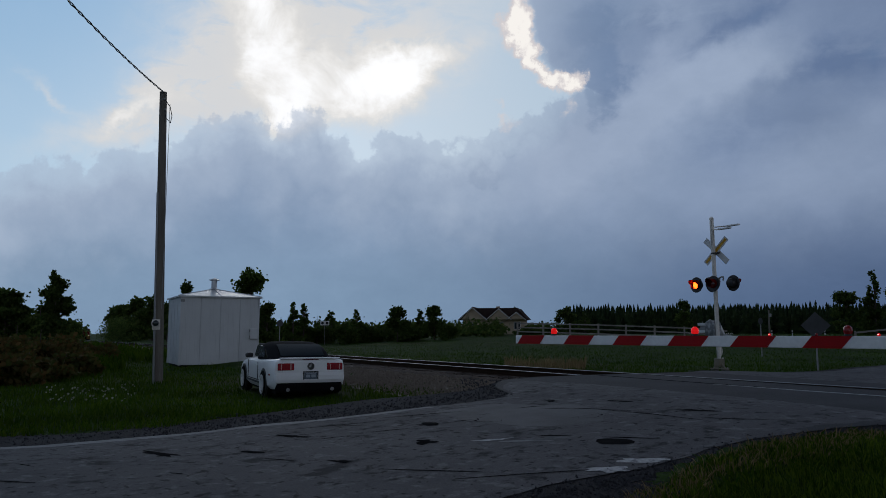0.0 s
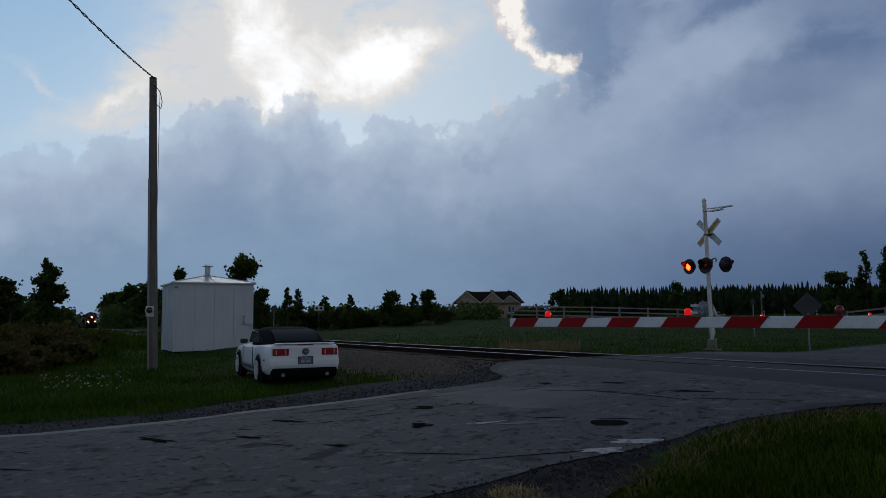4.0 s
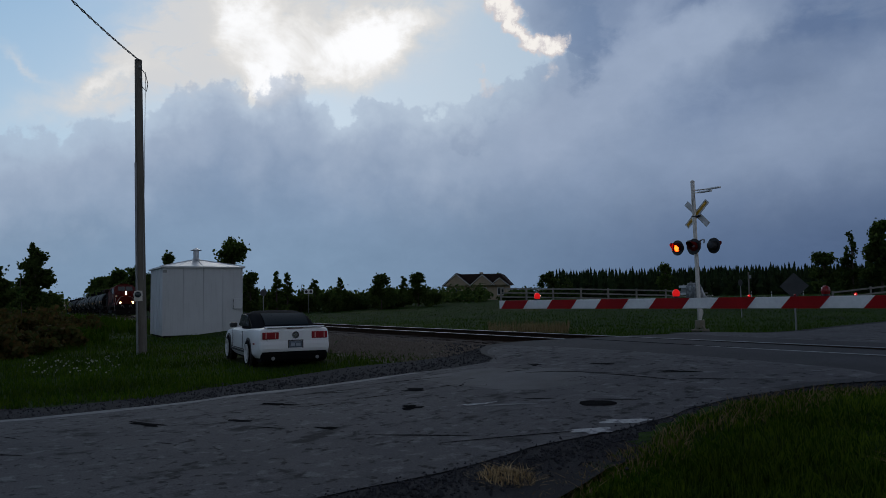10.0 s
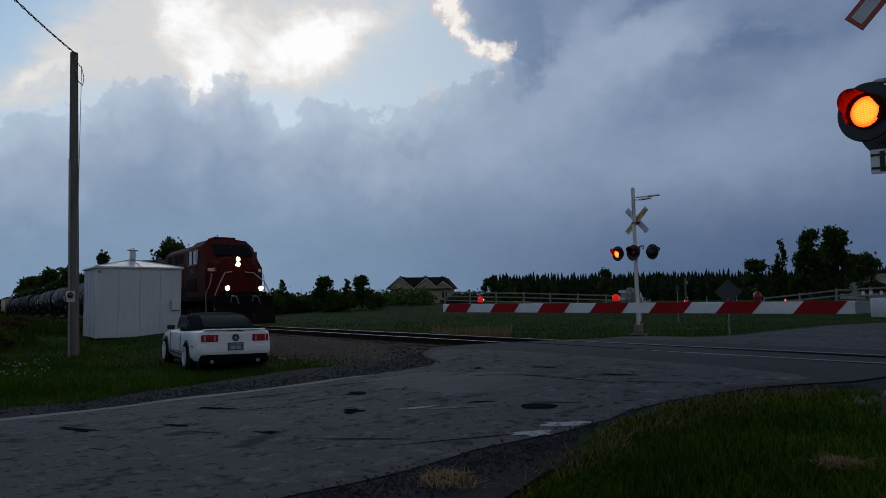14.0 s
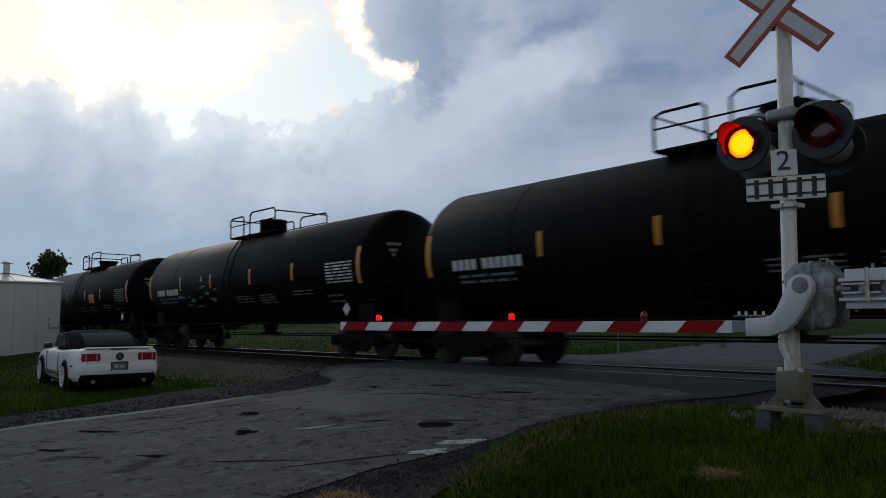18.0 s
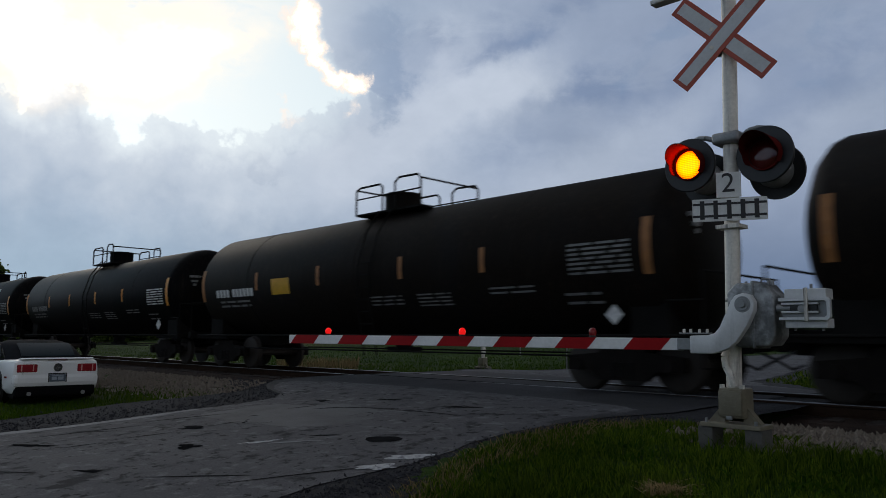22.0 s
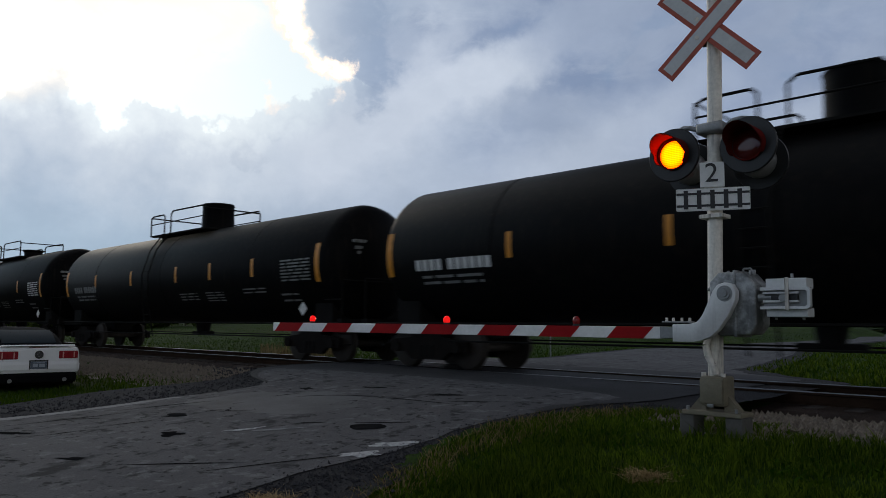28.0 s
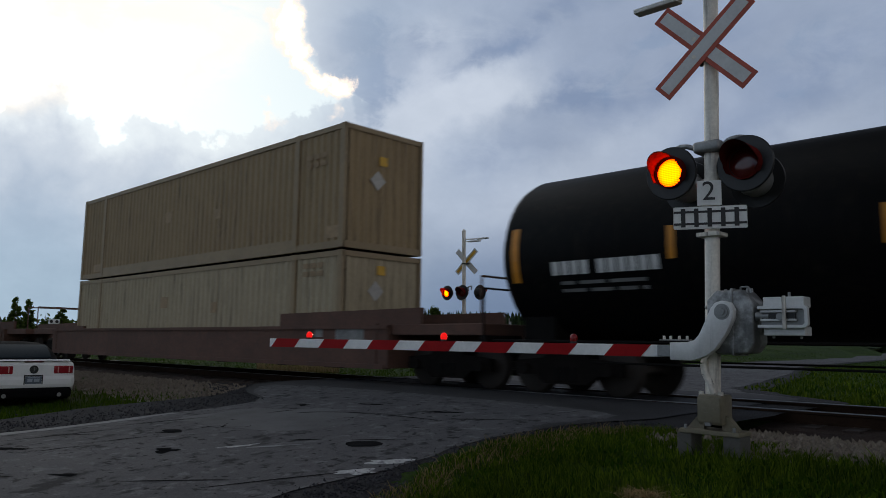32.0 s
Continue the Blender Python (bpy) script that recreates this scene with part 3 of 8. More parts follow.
def mesh_of(key, make, material, smooth=None):
    """A mesh built once and shared by alike parts."""
    if key in MESHES:
        return MESHES[key]
    bm = bmesh.new()
    make(bm)
    me = bpy.data.meshes.new(key)
    bm.to_mesh(me)
    bm.free()
    me.materials.append(MATS[material])
    if smooth is not None:
        me.shade_smooth()
        if smooth < 180:
            me.set_sharp_from_angle(angle=radians(smooth))
    MESHES[key] = me
    return me


COUNT = [0]


def part(name, make, material, parent, label="", smooth=None, at=None, key=None, kind=""):
    """One mesh object under a thing or a part. make fills a bmesh; key shares the mesh between repeats."""
    COUNT[0] += 1
    me = mesh_of(key or f"{name}_{COUNT[0]}", make, material, smooth)
    ob = new(name, me)
    ob.parent = parent
    if at is not None:
        ob.matrix_basis = at
    if label or kind:
        tagged(ob, label, kind=kind)
    return ob


def thing(name, label, category, at=None, group="", kind=""):
    ob = new(name)
    ob.empty_display_size = 0.2
    if at is not None:
        ob.matrix_basis = at
    return tagged(ob, label, category, group, kind)


def solid(name, make, material, label, category="", kind="", smooth=None, at=None, group=""):
    """A thing or a piece of the setting that is one mesh."""
    ob = part(name, make, material, None, smooth=smooth, at=at)
    return tagged(ob, label, category, group, kind)


def raw(name, verts, faces, material, label="", category="", kind="", parent=None):
    me = bpy.data.meshes.new(name)
    me.from_pydata(verts, [], faces)
    me.materials.append(MATS[material])
    ob = new(name, me)
    ob.parent = parent
    return tagged(ob, label, category, "", kind)


def letters(text, size, depth=0.004):
    """Built-in font as a mesh, standing in x and z, facing -y, centred."""
    cu = bpy.data.curves.new("letters", "FONT")
    cu.body, cu.size, cu.extrude, cu.align_x, cu.align_y = text, size, depth, "CENTER", "CENTER"
    ob = bpy.data.objects.new("letters", cu)
    scene.collection.objects.link(ob)
    me = bpy.data.meshes.new_from_object(ob.evaluated_get(bpy.context.evaluated_depsgraph_get()))
    bpy.data.objects.remove(ob)
    me.transform(Matrix.Rotation(radians(90), 4, "X"))
    return me


def lettering(name, text, size, material, parent, at, label=""):
    me = letters(text, size)
    me.materials.clear()
    me.materials.append(MATS[material])
    ob = new(name, me)
    ob.parent, ob.matrix_basis = parent, at
    return tagged(ob, label)


# ---- ground, road, track ----
TRACK_Y = 12.3
VEER, GRADE, PIVOT = 0.0068, 0.0045, -8.0


def line_y(x):
    """The track's centre line, which veers a little across the road's grid."""
    return TRACK_Y - VEER * (x - PIVOT)


def line_z(x):
    """The track's slight grade, falling away to the west."""
    return GRADE * (min(x, 12.0) - PIVOT)


def ease(a, b, v):
    u = min(1.0, max(0.0, (v - a) / (b - a)))
    return u * u * (3 - 2 * u)


def road_z(y):
    return -0.62 + 0.62 * ease(1, 10.6, y) - 0.3 * ease(14, 24, y)


def along(y, rows):
    """Piecewise straight: the value at y between rows (y, value)."""
    if y <= rows[0][0]:
        return rows[0][1]
    for (a, u), (b, v) in zip(rows, rows[1:]):
        if y <= b:
            return u + (v - u) * (y - a) / (b - a)
    return rows[-1][1]


def road_left(y):
    if y < 16:
        return along(y, ((-30, -13.2), (0, -12.3), (1.5, -12.55), (3.2, -12.6), (5, -12.1), (6.5, -11.7), (7.6, -11.6), (8.2, -13.3), (9.0, -14.2), (14.5, -14.3), (16, -15.2)))
    return along(y, ((16, -15.2), (18.7, -16.5), (24.5, -17.3), (30, -19.0), (37, -20.9), (70, -24.5), (100, -28.5), (220, -52)))


def road_right(y):
    if y < 16:
        return along(y, ((2.8, -5.84), (4, -5.90), (5, -5.88), (6.3, -5.92), (7.2, -5.88), (8.0, -5.72), (8.7, -5.30), (9.3, -4.9), (14.5, -4.9), (16, -6.4)))
    return along(y, ((16, -6.4), (21, -9.0), (27, -10.4), (37, -12.8), (50, -16.8), (70, -19.5), (100, -23), (220, -46)))


def ground_z(x, y):
    near = -0.62 + (0.50 * ease(3.0, 7.4, y) if x > -9 else 0.30 * ease(5.5, 9.6, y))
    if y > 8.4 and x > -9:
        near = -0.12 - 0.18 * ease(8.4, 8.9, y)
    far = -0.36 + 1.45 * ease(18, 75, y) * ease(-20, -42, x) + 0.5 * ease(60, 300, y)
    z = near if y < TRACK_Y else far
    z = z * (1 - ease(9.4, 10.2, y) * (1 - ease(14.4, 15.4, y))) - 0.52 * ease(9.4, 10.2, y) * (1 - ease(14.4, 15.4, y))
    z -= GRADE * max(0.0, -x - 35.0) * ease(8.4, 9.8, y) * (1 - ease(20, 40, y))
    # wild bank beyond the hut, to the left
    z += 0.55 * ease(-30, -70, x) * ease(6.5, 0.0, y) * ease(-25, -3, y)
    if road_left(y) - 0.2 < x < road_right(y) + 0.2:
        z = min(z, road_z(y) - 0.10)
    z += 0.05 * noise.noise((x * 0.35, y * 0.35, 0)) * min(1, abs(x) * 0.2)
    return z


def ground():
    rs, r = [0.0], 0.6
    while r < 3500:
        rs.append(r)
        r *= 1.035 if r < 40 else (1.07 if r < 200 else 1.2)
    na = 240
    vs, fs = [(0, 0, ground_z(0, 0))], []
    for r in rs[1:]:
        for k in range(na):
            x, y = r * math.cos(2 * math.pi * k / na), r * math.sin(2 * math.pi * k / na)
            vs.append((x, y, ground_z(x, y)))
    for k in range(na):
        fs.append((0, 1 + k, 1 + (k + 1) % na))
    for j in range(len(rs) - 2):
        for k in range(na):
            a, b = 1 + j * na + k, 1 + j * na + (k + 1) % na
            fs.append((a, a + na, b + na, b))
    ob = raw("ground", vs, fs, "turf", "dark green turf with soil and rough patches", "ground", "structure")
    ob.data.shade_smooth()


ground()


def road():
    ys = [-90, -60, -40, -25, -15] + [-8 + 0.35 * k for k in range(100)] + [28 + 3 * k for k in range(15)] + [75, 90, 120, 160, 220]
    nx = 16

    def strip(name, le, ri, lift, material, label, kind="structure", crown=0.05, cols=nx, y_in=ys, parent=None, cat="road"):
        vs, fs = [], []
        for j, y in enumerate(y_in):
            w = 0.10 * noise.noise((y * 0.9, 3.1, 0)) + 0.05 * noise.noise((y * 3.3, 9.1, 0))
            w2 = 0.12 * noise.noise((y * 0.8, 7.7, 0)) + 0.06 * noise.noise((y * 3.1, 1.1, 0))
            a, b = le(y) + w, ri(y) + w2
            for i in range(cols + 1):
                u = i / cols
                x = a + (b - a) * u
                z = road_z(y) + crown * (1 - (2 * u - 1) ** 2) * (1 - ease(8.5, 10, y) * (1 - ease(14.6, 16, y))) + lift
                z += 0.012 * noise.noise((x * 0.8, y * 0.8, 5)) * (1 - ease(8.5, 10, y) * (1 - ease(14.6, 16, y)))
                vs.append((x, y, z))
        for j in range(len(y_in) - 1):
            for i in range(cols):
                q = j * (cols + 1) + i
                fs.append((q, q + 1, q + cols + 2, q + cols + 1))
        ob = raw(name, vs, fs, material, label, cat if parent is None else "", kind if parent is None else "", parent)
        ob.data.shade_smooth()
        return ob

    rd = strip("road", road_left, road_right, 0.0, "asphalt", "worn grey asphalt country road, patched and cracked")
    strip("road_shoulder", lambda y: along(y, ((-20, -15.0), (0, -13.7), (1.6, -13.9), (3.6, -14.2), (5.5, -14.2), (6.8, -13.4), (7.6, -13.2), (8.4, -13.8), (9.2, -14.5), (9.9, -14.6), (15, -14.8), (16, -13.2))) if y < 16 else road_left(y) - 0.5, lambda y: road_left(y) + 0.2, -0.010, "gravel_shoulder", "dark gravel shoulder along the road", crown=0.0, cols=6, cat="shoulder")
    strip("road_shoulder", lambda y: road_right(y) - 0.2, lambda y: road_right(y) + 0.85 + 0.55 * ease(5.5, 2.5, y), -0.010, "gravel_shoulder", "dark gravel shoulder along the road", crown=0.0, cols=6, cat="shoulder")

    def z_at(x, y):
        a, b = road_left(y), road_right(y)
        u = (x - a) / (b - a)
        k = 1 - ease(8.5, 10, y) * (1 - ease(14.6, 16, y))
        return road_z(y) + 0.05 * (1 - (2 * u - 1) ** 2) * k + 0.012 * noise.noise((x * 0.8, y * 0.8, 5)) * k

    def patch(name, cx, cy, rx, ry, material, lift, seed, turn=0.0, sink=0.0, n=26, jag=0.25, label=""):
        """An irregular flat piece lying on the road, its rim following the surface."""
        vs, fs = [], []
        c, s = math.cos(radians(turn)), math.sin(radians(turn))
        for ring, f in enumerate((1.0, 0.66, 0.33)):
            for k in range(n):
                an = 2 * math.pi * k / n
                j = 1 + jag * noise.noise((math.cos(an) * 1.7 + seed, math.sin(an) * 1.7, seed * 0.7))
                x, y = rx * f * j * math.cos(an), ry * f * j * math.sin(an)
                X, Y = cx + c * x - s * y, cy + s * x + c * y
                vs.append((X, Y, z_at(X, Y) + lift + 0.002 * ring - sink * (1 - f)))
        vs.append((cx, cy, z_at(cx, cy) + lift - sink * 0.8 + 0.006))
        for ring in range(2):
            for k in range(n):
                a, b = ring * n + k, ring * n + (k + 1) % n
                fs.append((a, b, b + n, a + n))
        for k in range(n):
            fs.append((2 * n + k, 2 * n + (k + 1) % n, 3 * n))
        return raw(name, vs, fs, material, label, parent=rd)

    # painted remains, tar fillings and sunken holes
    patch("paint_mark", -5.98, 5.02, 0.20, 0.10, "road_paint", 0.006, 1, 50, jag=0.8, label="worn white paint mark")
    patch("paint_mark", -6.05, 5.50, 0.24, 0.08, "road_paint", 0.006, 2, 48, jag=0.8, label="worn white paint mark")
    patch("paint_mark", -8.13, 4.98, 0.20, 0.05, "road_paint", 0.006, 3, 58, jag=0.9)
    patch("paint_mark", -7.75, 5.2, 0.30, 0.035, "worn_line", 0.006, 31, 40, jag=0.9)
    patch("tar_patch", -6.90, 5.90, 0.21, 0.15, "tar", 0.006, 4, 30, jag=0.35, label="round black tar filling")
    patch("pothole", -8.44, 6.77, 0.13, 0.19, "tar", 0.004, 5, 0, 0.02, jag=0.5, label="dark pothole")
    patch("pothole", -9.39, 5.78, 0.22, 0.16, "tar", 0.004, 6, 20, 0.02, jag=0.9, label="dark pothole")
    patch("pothole", -9.9, 5.0, 0.19, 0.12, "tar", 0.004, 7, 20, 0.01, jag=0.9)
    patch("pothole", -8.66, 4.33, 0.15, 0.12, "tar", 0.004, 8, 10, 0.01, jag=0.9)
    patch("pothole", -9.2, 7.9, 0.21, 0.08, "tar", 0.004, 9, 15, 0.01, jag=0.9)
    patch("pothole", -10.2, 7.39, 0.14, 0.08, "tar", 0.004, 10, 12, 0.01, jag=0.9)
    patch("pothole", -7.71, 5.62, 0.025, 0.24, "tar", 0.004, 11, -52, 0.0, jag=0.6)
    patch("pothole", -7.6, 8.0, 0.07, 0.21, "tar", 0.004, 12, -60, 0.0, jag=0.8)
    patch("pothole", -10.7, 3.2, 0.31, 0.07, "tar", 0.004, 13, 30, 0.0, jag=0.9)
    patch("pothole", -9.8, 2.4, 0.25, 0.06, "tar", 0.004, 14, 24, 0.0, jag=0.9)
    patch("pothole", -8.4, 3.1, 0.19, 0.06, "tar", 0.004, 15, 24, 0.0, jag=0.9)
    patch("pothole", -10.4, 1.4, 0.37, 0.07, "tar", 0.004, 16, 24, 0.0, jag=0.9)
    random.seed(4)
    for k in range(14):
        x, y = random.uniform(-11.4, -6.6), random.uniform(-1.0, 7.6)
        patch("crack", x, y, random.uniform(0.08, 0.40), random.uniform(0.006, 0.016), "tar", 0.004, 40 + k, random.uniform(25, 75), 0.0, 18, 0.5)
    for k, (x, y, rx, turn) in enumerate(((-7.9, 7.35, 0.9, 8), (-9.0, 7.15, 0.7, 20), (-6.9, 7.75, 0.5, 35), (-6.4, 4.35, 0.8, 62), (-7.2, 3.7, 0.7, 40), (-10.9, 5.4, 0.6, 55), (-11.2, 4.1, 0.8, 70))):
        patch("crack", x, y, rx, 0.010, "tar", 0.004, 70 + k, turn, 0.0, 30, 0.9)
    patch("asphalt_patch", -9.6, 6.4, 1.5, 0.9, "road_patch", 0.002, 20, 10, jag=0.4, label="paler repaired asphalt")
    # pale worn edge line along the far kerbless side, broken by the gravel
    ly = [-12 + 0.5 * k for k in range(37)]
    strip("edge_line", lambda y: road_left(y) + 0.02 + 0.05 * noise.noise((y * 2.0, 1, 4)), lambda y: road_left(y) + 0.26 + 0.09 * noise.noise((y * 2.3, 6, 4)), 0.007, "worn_line", "faded pale edge line", crown=0.0, cols=2, y_in=ly, parent=rd)
    # darker apron laid up to the rails
    cy = [7.75 + 0.3 * k for k in range(26)]
    strip("crossing_surface", lambda y: road_left(y) - 0.03, lambda y: road_right(y) + 0.03, 0.006, "crossing_asphalt", "darker asphalt of the level crossing", crown=0.0, cols=12, y_in=cy, parent=rd)
    for off in (-0.7175, 0.7175):
        g = 0.085 if off < 0 else -0.085
        part("flangeway", lambda bm: box(bm, -14.2, -4.9, TRACK_Y + off + g - 0.04, TRACK_Y + off + g + 0.04, -0.05, 0.010), "tar", rd)


road()


LINE = pose(PIVOT, TRACK_Y, 0, 0, -math.degrees(GRADE), -math.degrees(VEER)) @ pose(-PIVOT, -TRACK_Y, 0)


def track():
    tr = thing("railway_track", "single railway track of shiny steel rails on dark wooden ties", "track", LINE, kind="structure")
    foot = [(-0.075, -0.185), (0.075, -0.185), (0.075, -0.172), (0.012, -0.15), (0.010, -0.05), (0.036, -0.04), (0.037, -0.010), (-0.037, -0.010), (-0.036, -0.04), (-0.010, -0.05), (-0.012, -0.15), (-0.075, -0.172)]
    head = [(-0.036, -0.010), (0.036, -0.010), (0.034, -0.004), (0.026, 0.0), (-0.026, 0.0), (-0.034, -0.004)]
    turn = Matrix.Rotation(radians(90), 4, "Z")
    for off, lift in ((-0.7175, 0.0), (0.7175, 0.02)):
        at = Matrix.Translation((0, TRACK_Y + off, 0.018 + lift))
        web = part("rail", lambda bm: prism(bm, foot, -200, 420, turn), "rail_side", tr, "rust-brown steel rail with a polished head", at=at, key="rail_web")
        part("rail_head", lambda bm: prism(bm, head, -200, 420, turn), "rail_head", web, "bright polished running surface", key="rail_head")

    def tie(bm):
        box(bm, -0.115, 0.115, -1.3, 1.3, -0.18, 0.0, 0.012)

    random.seed(11)
    xs = [-14.9 - 0.53 * k for k in range(110)] + [-3.6 + 0.53 * k for k in range(30)]
    for x in xs:
        part("tie", tie, "tie_wood", tr, key="tie", at=pose(x, TRACK_Y + random.uniform(-0.05, 0.05), -0.150 + random.uniform(-0.012, 0.006), 0, 0, random.uniform(-1.2, 1.2)))
    vs, fs = [], []
    for x in [-73.4 - 0.53 * k for k in range(400)] + [12.4 + 0.53 * k for k in range(150)]:
        q = len(vs)
        vs += [(x + a, TRACK_Y + b, c) for a in (-0.11, 0.11) for b in (-1.3, 1.3) for c in (-0.3, -0.15)]
        fs += [(q + a, q + b, q + c, q + d) for a, b, c, d in ((0, 1, 3, 2), (4, 6, 7, 5), (0, 4, 5, 1), (2, 3, 7, 6), (1, 5, 7, 3))]
    raw("far_tie", vs, fs, "tie_wood", "dark wooden ties running into the distance", "", "stuff", tr)

    # ballast: a dark crown between the shoulders, lighter broken stone on the slopes
    def bed(name, x0, x1, prof, material, label, step):
        vs, fs = [], []
        n = max(2, int((x1 - x0) / step))
        for j in range(n + 1):
            x = x0 + (x1 - x0) * j / n
            for dy, z in prof:
                vs.append((x, line_y(x) + dy + 0.12 * noise.noise((x * 0.9, dy, 2)), z + line_z(x) + 0.03 * noise.noise((x * 1.7, dy * 3, 8))))
        c = len(prof)
        for j in range(n):
            for i in range(c - 1):
                q = j * c + i
                fs.append((q, q + c, q + c + 1, q + 1))
        ob = raw(name, vs, fs, material, label, "ballast", "structure")
        ob.data.shade_smooth()

    crown = [(-1.95, -0.30), (-1.6, -0.20), (-1.2, -0.17), (-0.8, -0.165), (-0.6, -0.185), (0, -0.175), (0.6, -0.185), (0.8, -0.165), (1.2, -0.17), (1.6, -0.2), (2.1, -0.32)]
    near_r = [(-4.9, -0.145), (-4.2, -0.125), (-3.2, -0.16), (-2.5, -0.235), (-1.9, -0.265)]
    near_l, far_l = [(-4.9, -0.44), (-4.2, -0.35), (-3.6, -0.30), (-3.0, -0.27), (-2.5, -0.27), (-1.9, -0.265)], [(1.95, -0.27), (2.6, -0.38), (3.3, -0.5)]
    for x0, x1, st in ((-420, -80, 6), (-80, -14.3, 0.45), (-4.25, 14, 0.45), (14, 200, 6)):
        bed("ballast_crown", x0, x1, crown, "oily_ballast", "dark oil-stained ballast between the ties", st)
        bed("ballast_shoulder", x0, x1, near_l if x0 < -10 else near_r, "ballast", "sloping shoulder of grey-brown broken stone", st)
        bed("ballast_shoulder", x0, x1, far_l, "ballast", "sloping shoulder of grey-brown broken stone", st)
    rng = np.random.default_rng(3)
    vs, fs = [], []
    base = np.array([(1, 0, 0), (-1, 0, 0), (0, 1, 0), (0, -1, 0), (0, 0, 1), (0, 0, -1)], float)
    tri = [(0, 2, 4), (2, 1, 4), (1, 3, 4), (3, 0, 4), (2, 0, 5), (1, 2, 5), (3, 1, 5), (0, 3, 5)]
    for lo, hi, count in ((-46, -14.0, 8500), (-4.3, 12, 5200)):
        for _ in range(count):
            x = rng.uniform(lo, hi)
            d = rng.uniform(-4.75, -1.85)
            prof = near_l if lo < -10 else near_r
            z = np.interp(d, [p[0] for p in prof], [p[1] for p in prof])
            s = rng.uniform(0.028, 0.07)
            p = base * s * rng.uniform(0.6, 1.3, (6, 3)) + rng.normal(0, s * 0.18, (6, 3))
            q = len(vs)
            vs += [(x + a, line_y(x) + d + b, line_z(x) + z + 0.015 + c) for a, b, c in p]
            fs += [(q + a, q + b, q + c) for a, b, c in tri]
    pv, pf = [], []
    for _ in range(5200):
        y = rng.uniform(1.5, 9.0) if rng.random() < 0.6 else rng.uniform(-1.0, 8.5)
        if rng.random() < 0.6:
            x = road_right(y) + rng.normal(0.35, 0.25)
        else:
            x = road_left(y) - abs(rng.normal(0.7, 0.55))
        s = rng.uniform(0.006, 0.022)
        z = road_z(y) - 0.004 + 0.012 * noise.noise((x * 0.8, y * 0.8, 5))
        p = base * s * rng.uniform(0.6, 1.3, (6, 3)) + rng.normal(0, s * 0.18, (6, 3))
        q = len(pv)
        pv += [(x + a, y + b, z + c) for a, b, c in p]
        pf += [(q + a, q + b, q + c) for a, b, c in tri]
    raw("shoulder_pebbles", pv, pf, "pebble", "loose dark pebbles along the road edge", "gravel", "stuff")
    raw("ballast_stones", vs, fs, "ballast_stone", "loose grey-brown broken stones of the track ballast", "ballast", "stuff")


track()

# ---- crossing signals ----
def flasher(parent, x, y, z, facing, lit, depth_label):
    """One flashing lamp: round black background, housing, hood and lens. facing 1 looks to -y, -1 to +y."""
    at = Matrix.Translation((x, y, z)) @ Matrix.Rotation(0 if facing > 0 else math.pi, 4, "Z")
    fl = part("flashing_light", lambda bm: lathe(bm, [(0.0, 0.0), (0.0, 0.275), (0.02, 0.28), (0.035, 0.27), (0.035, 0.0)], "Y", 40, Matrix.Rotation(math.pi, 4, "Z")), "black_paint", parent, depth_label, 40, at, "flash_disc")
    part("housing", lambda bm: lathe(bm, [(-0.02, 0.17), (0.10, 0.17), (0.17, 0.145), (0.20, 0.09), (0.20, 0.0)], "Y", 32), "dull_steel" if facing < 0 else "black_plastic", fl, "", 40, Matrix.Translation((0, 0.0, 0)), f"flash_house{facing}")

    def hood(bm, r=0.175, n=22, thick=0.006):
        for rr, sg in ((r, 1), (r - thick, -1)):
            ring = []
            for k in range(n + 1):
                a = radians(-35 + 250 * k / n)
                d = 0.30 * (0.35 + 0.65 * max(0.0, math.sin(a)) ** 0.7)
                ring.append((bm.verts.new((rr * math.cos(a), -0.03, rr * math.sin(a))), bm.verts.new((rr * math.cos(a), -0.03 - d, rr * math.sin(a)))))
            for p, q in zip(ring, ring[1:]):
                f = (p[0], p[1], q[1], q[0])
                bm.faces.new(f if sg > 0 else f[::-1])

    # the visor and ring are coloured dark red to carry the lens's glow
    part("hood", hood, "hood_red_glow", fl, "black visor with the lamp's red glow put into its colour", 60, key="flash_hood")
    part("lens", lambda bm: lathe(bm, [(0.0, 0.0), (0.004, 0.06), (0.012, 0.12), (0.03, 0.150), (0.03, 0.0)], "Y", 32, Matrix.Translation((0, -0.062, 0))), "flash_lit" if lit else "lens_dark", fl, "lit lens glowing yellow-orange" if lit else "unlit dark red lens", 40, key=f"flash_lens{lit}")
    part("lens_ring", lambda bm: lathe(bm, [(0.0, 0.150), (0.0, 0.163), (0.03, 0.163), (0.03, 0.150)], "Y", 32, Matrix.Translation((0, -0.066, 0))), "hood_red_glow", fl, key="flash_ring")
    return fl


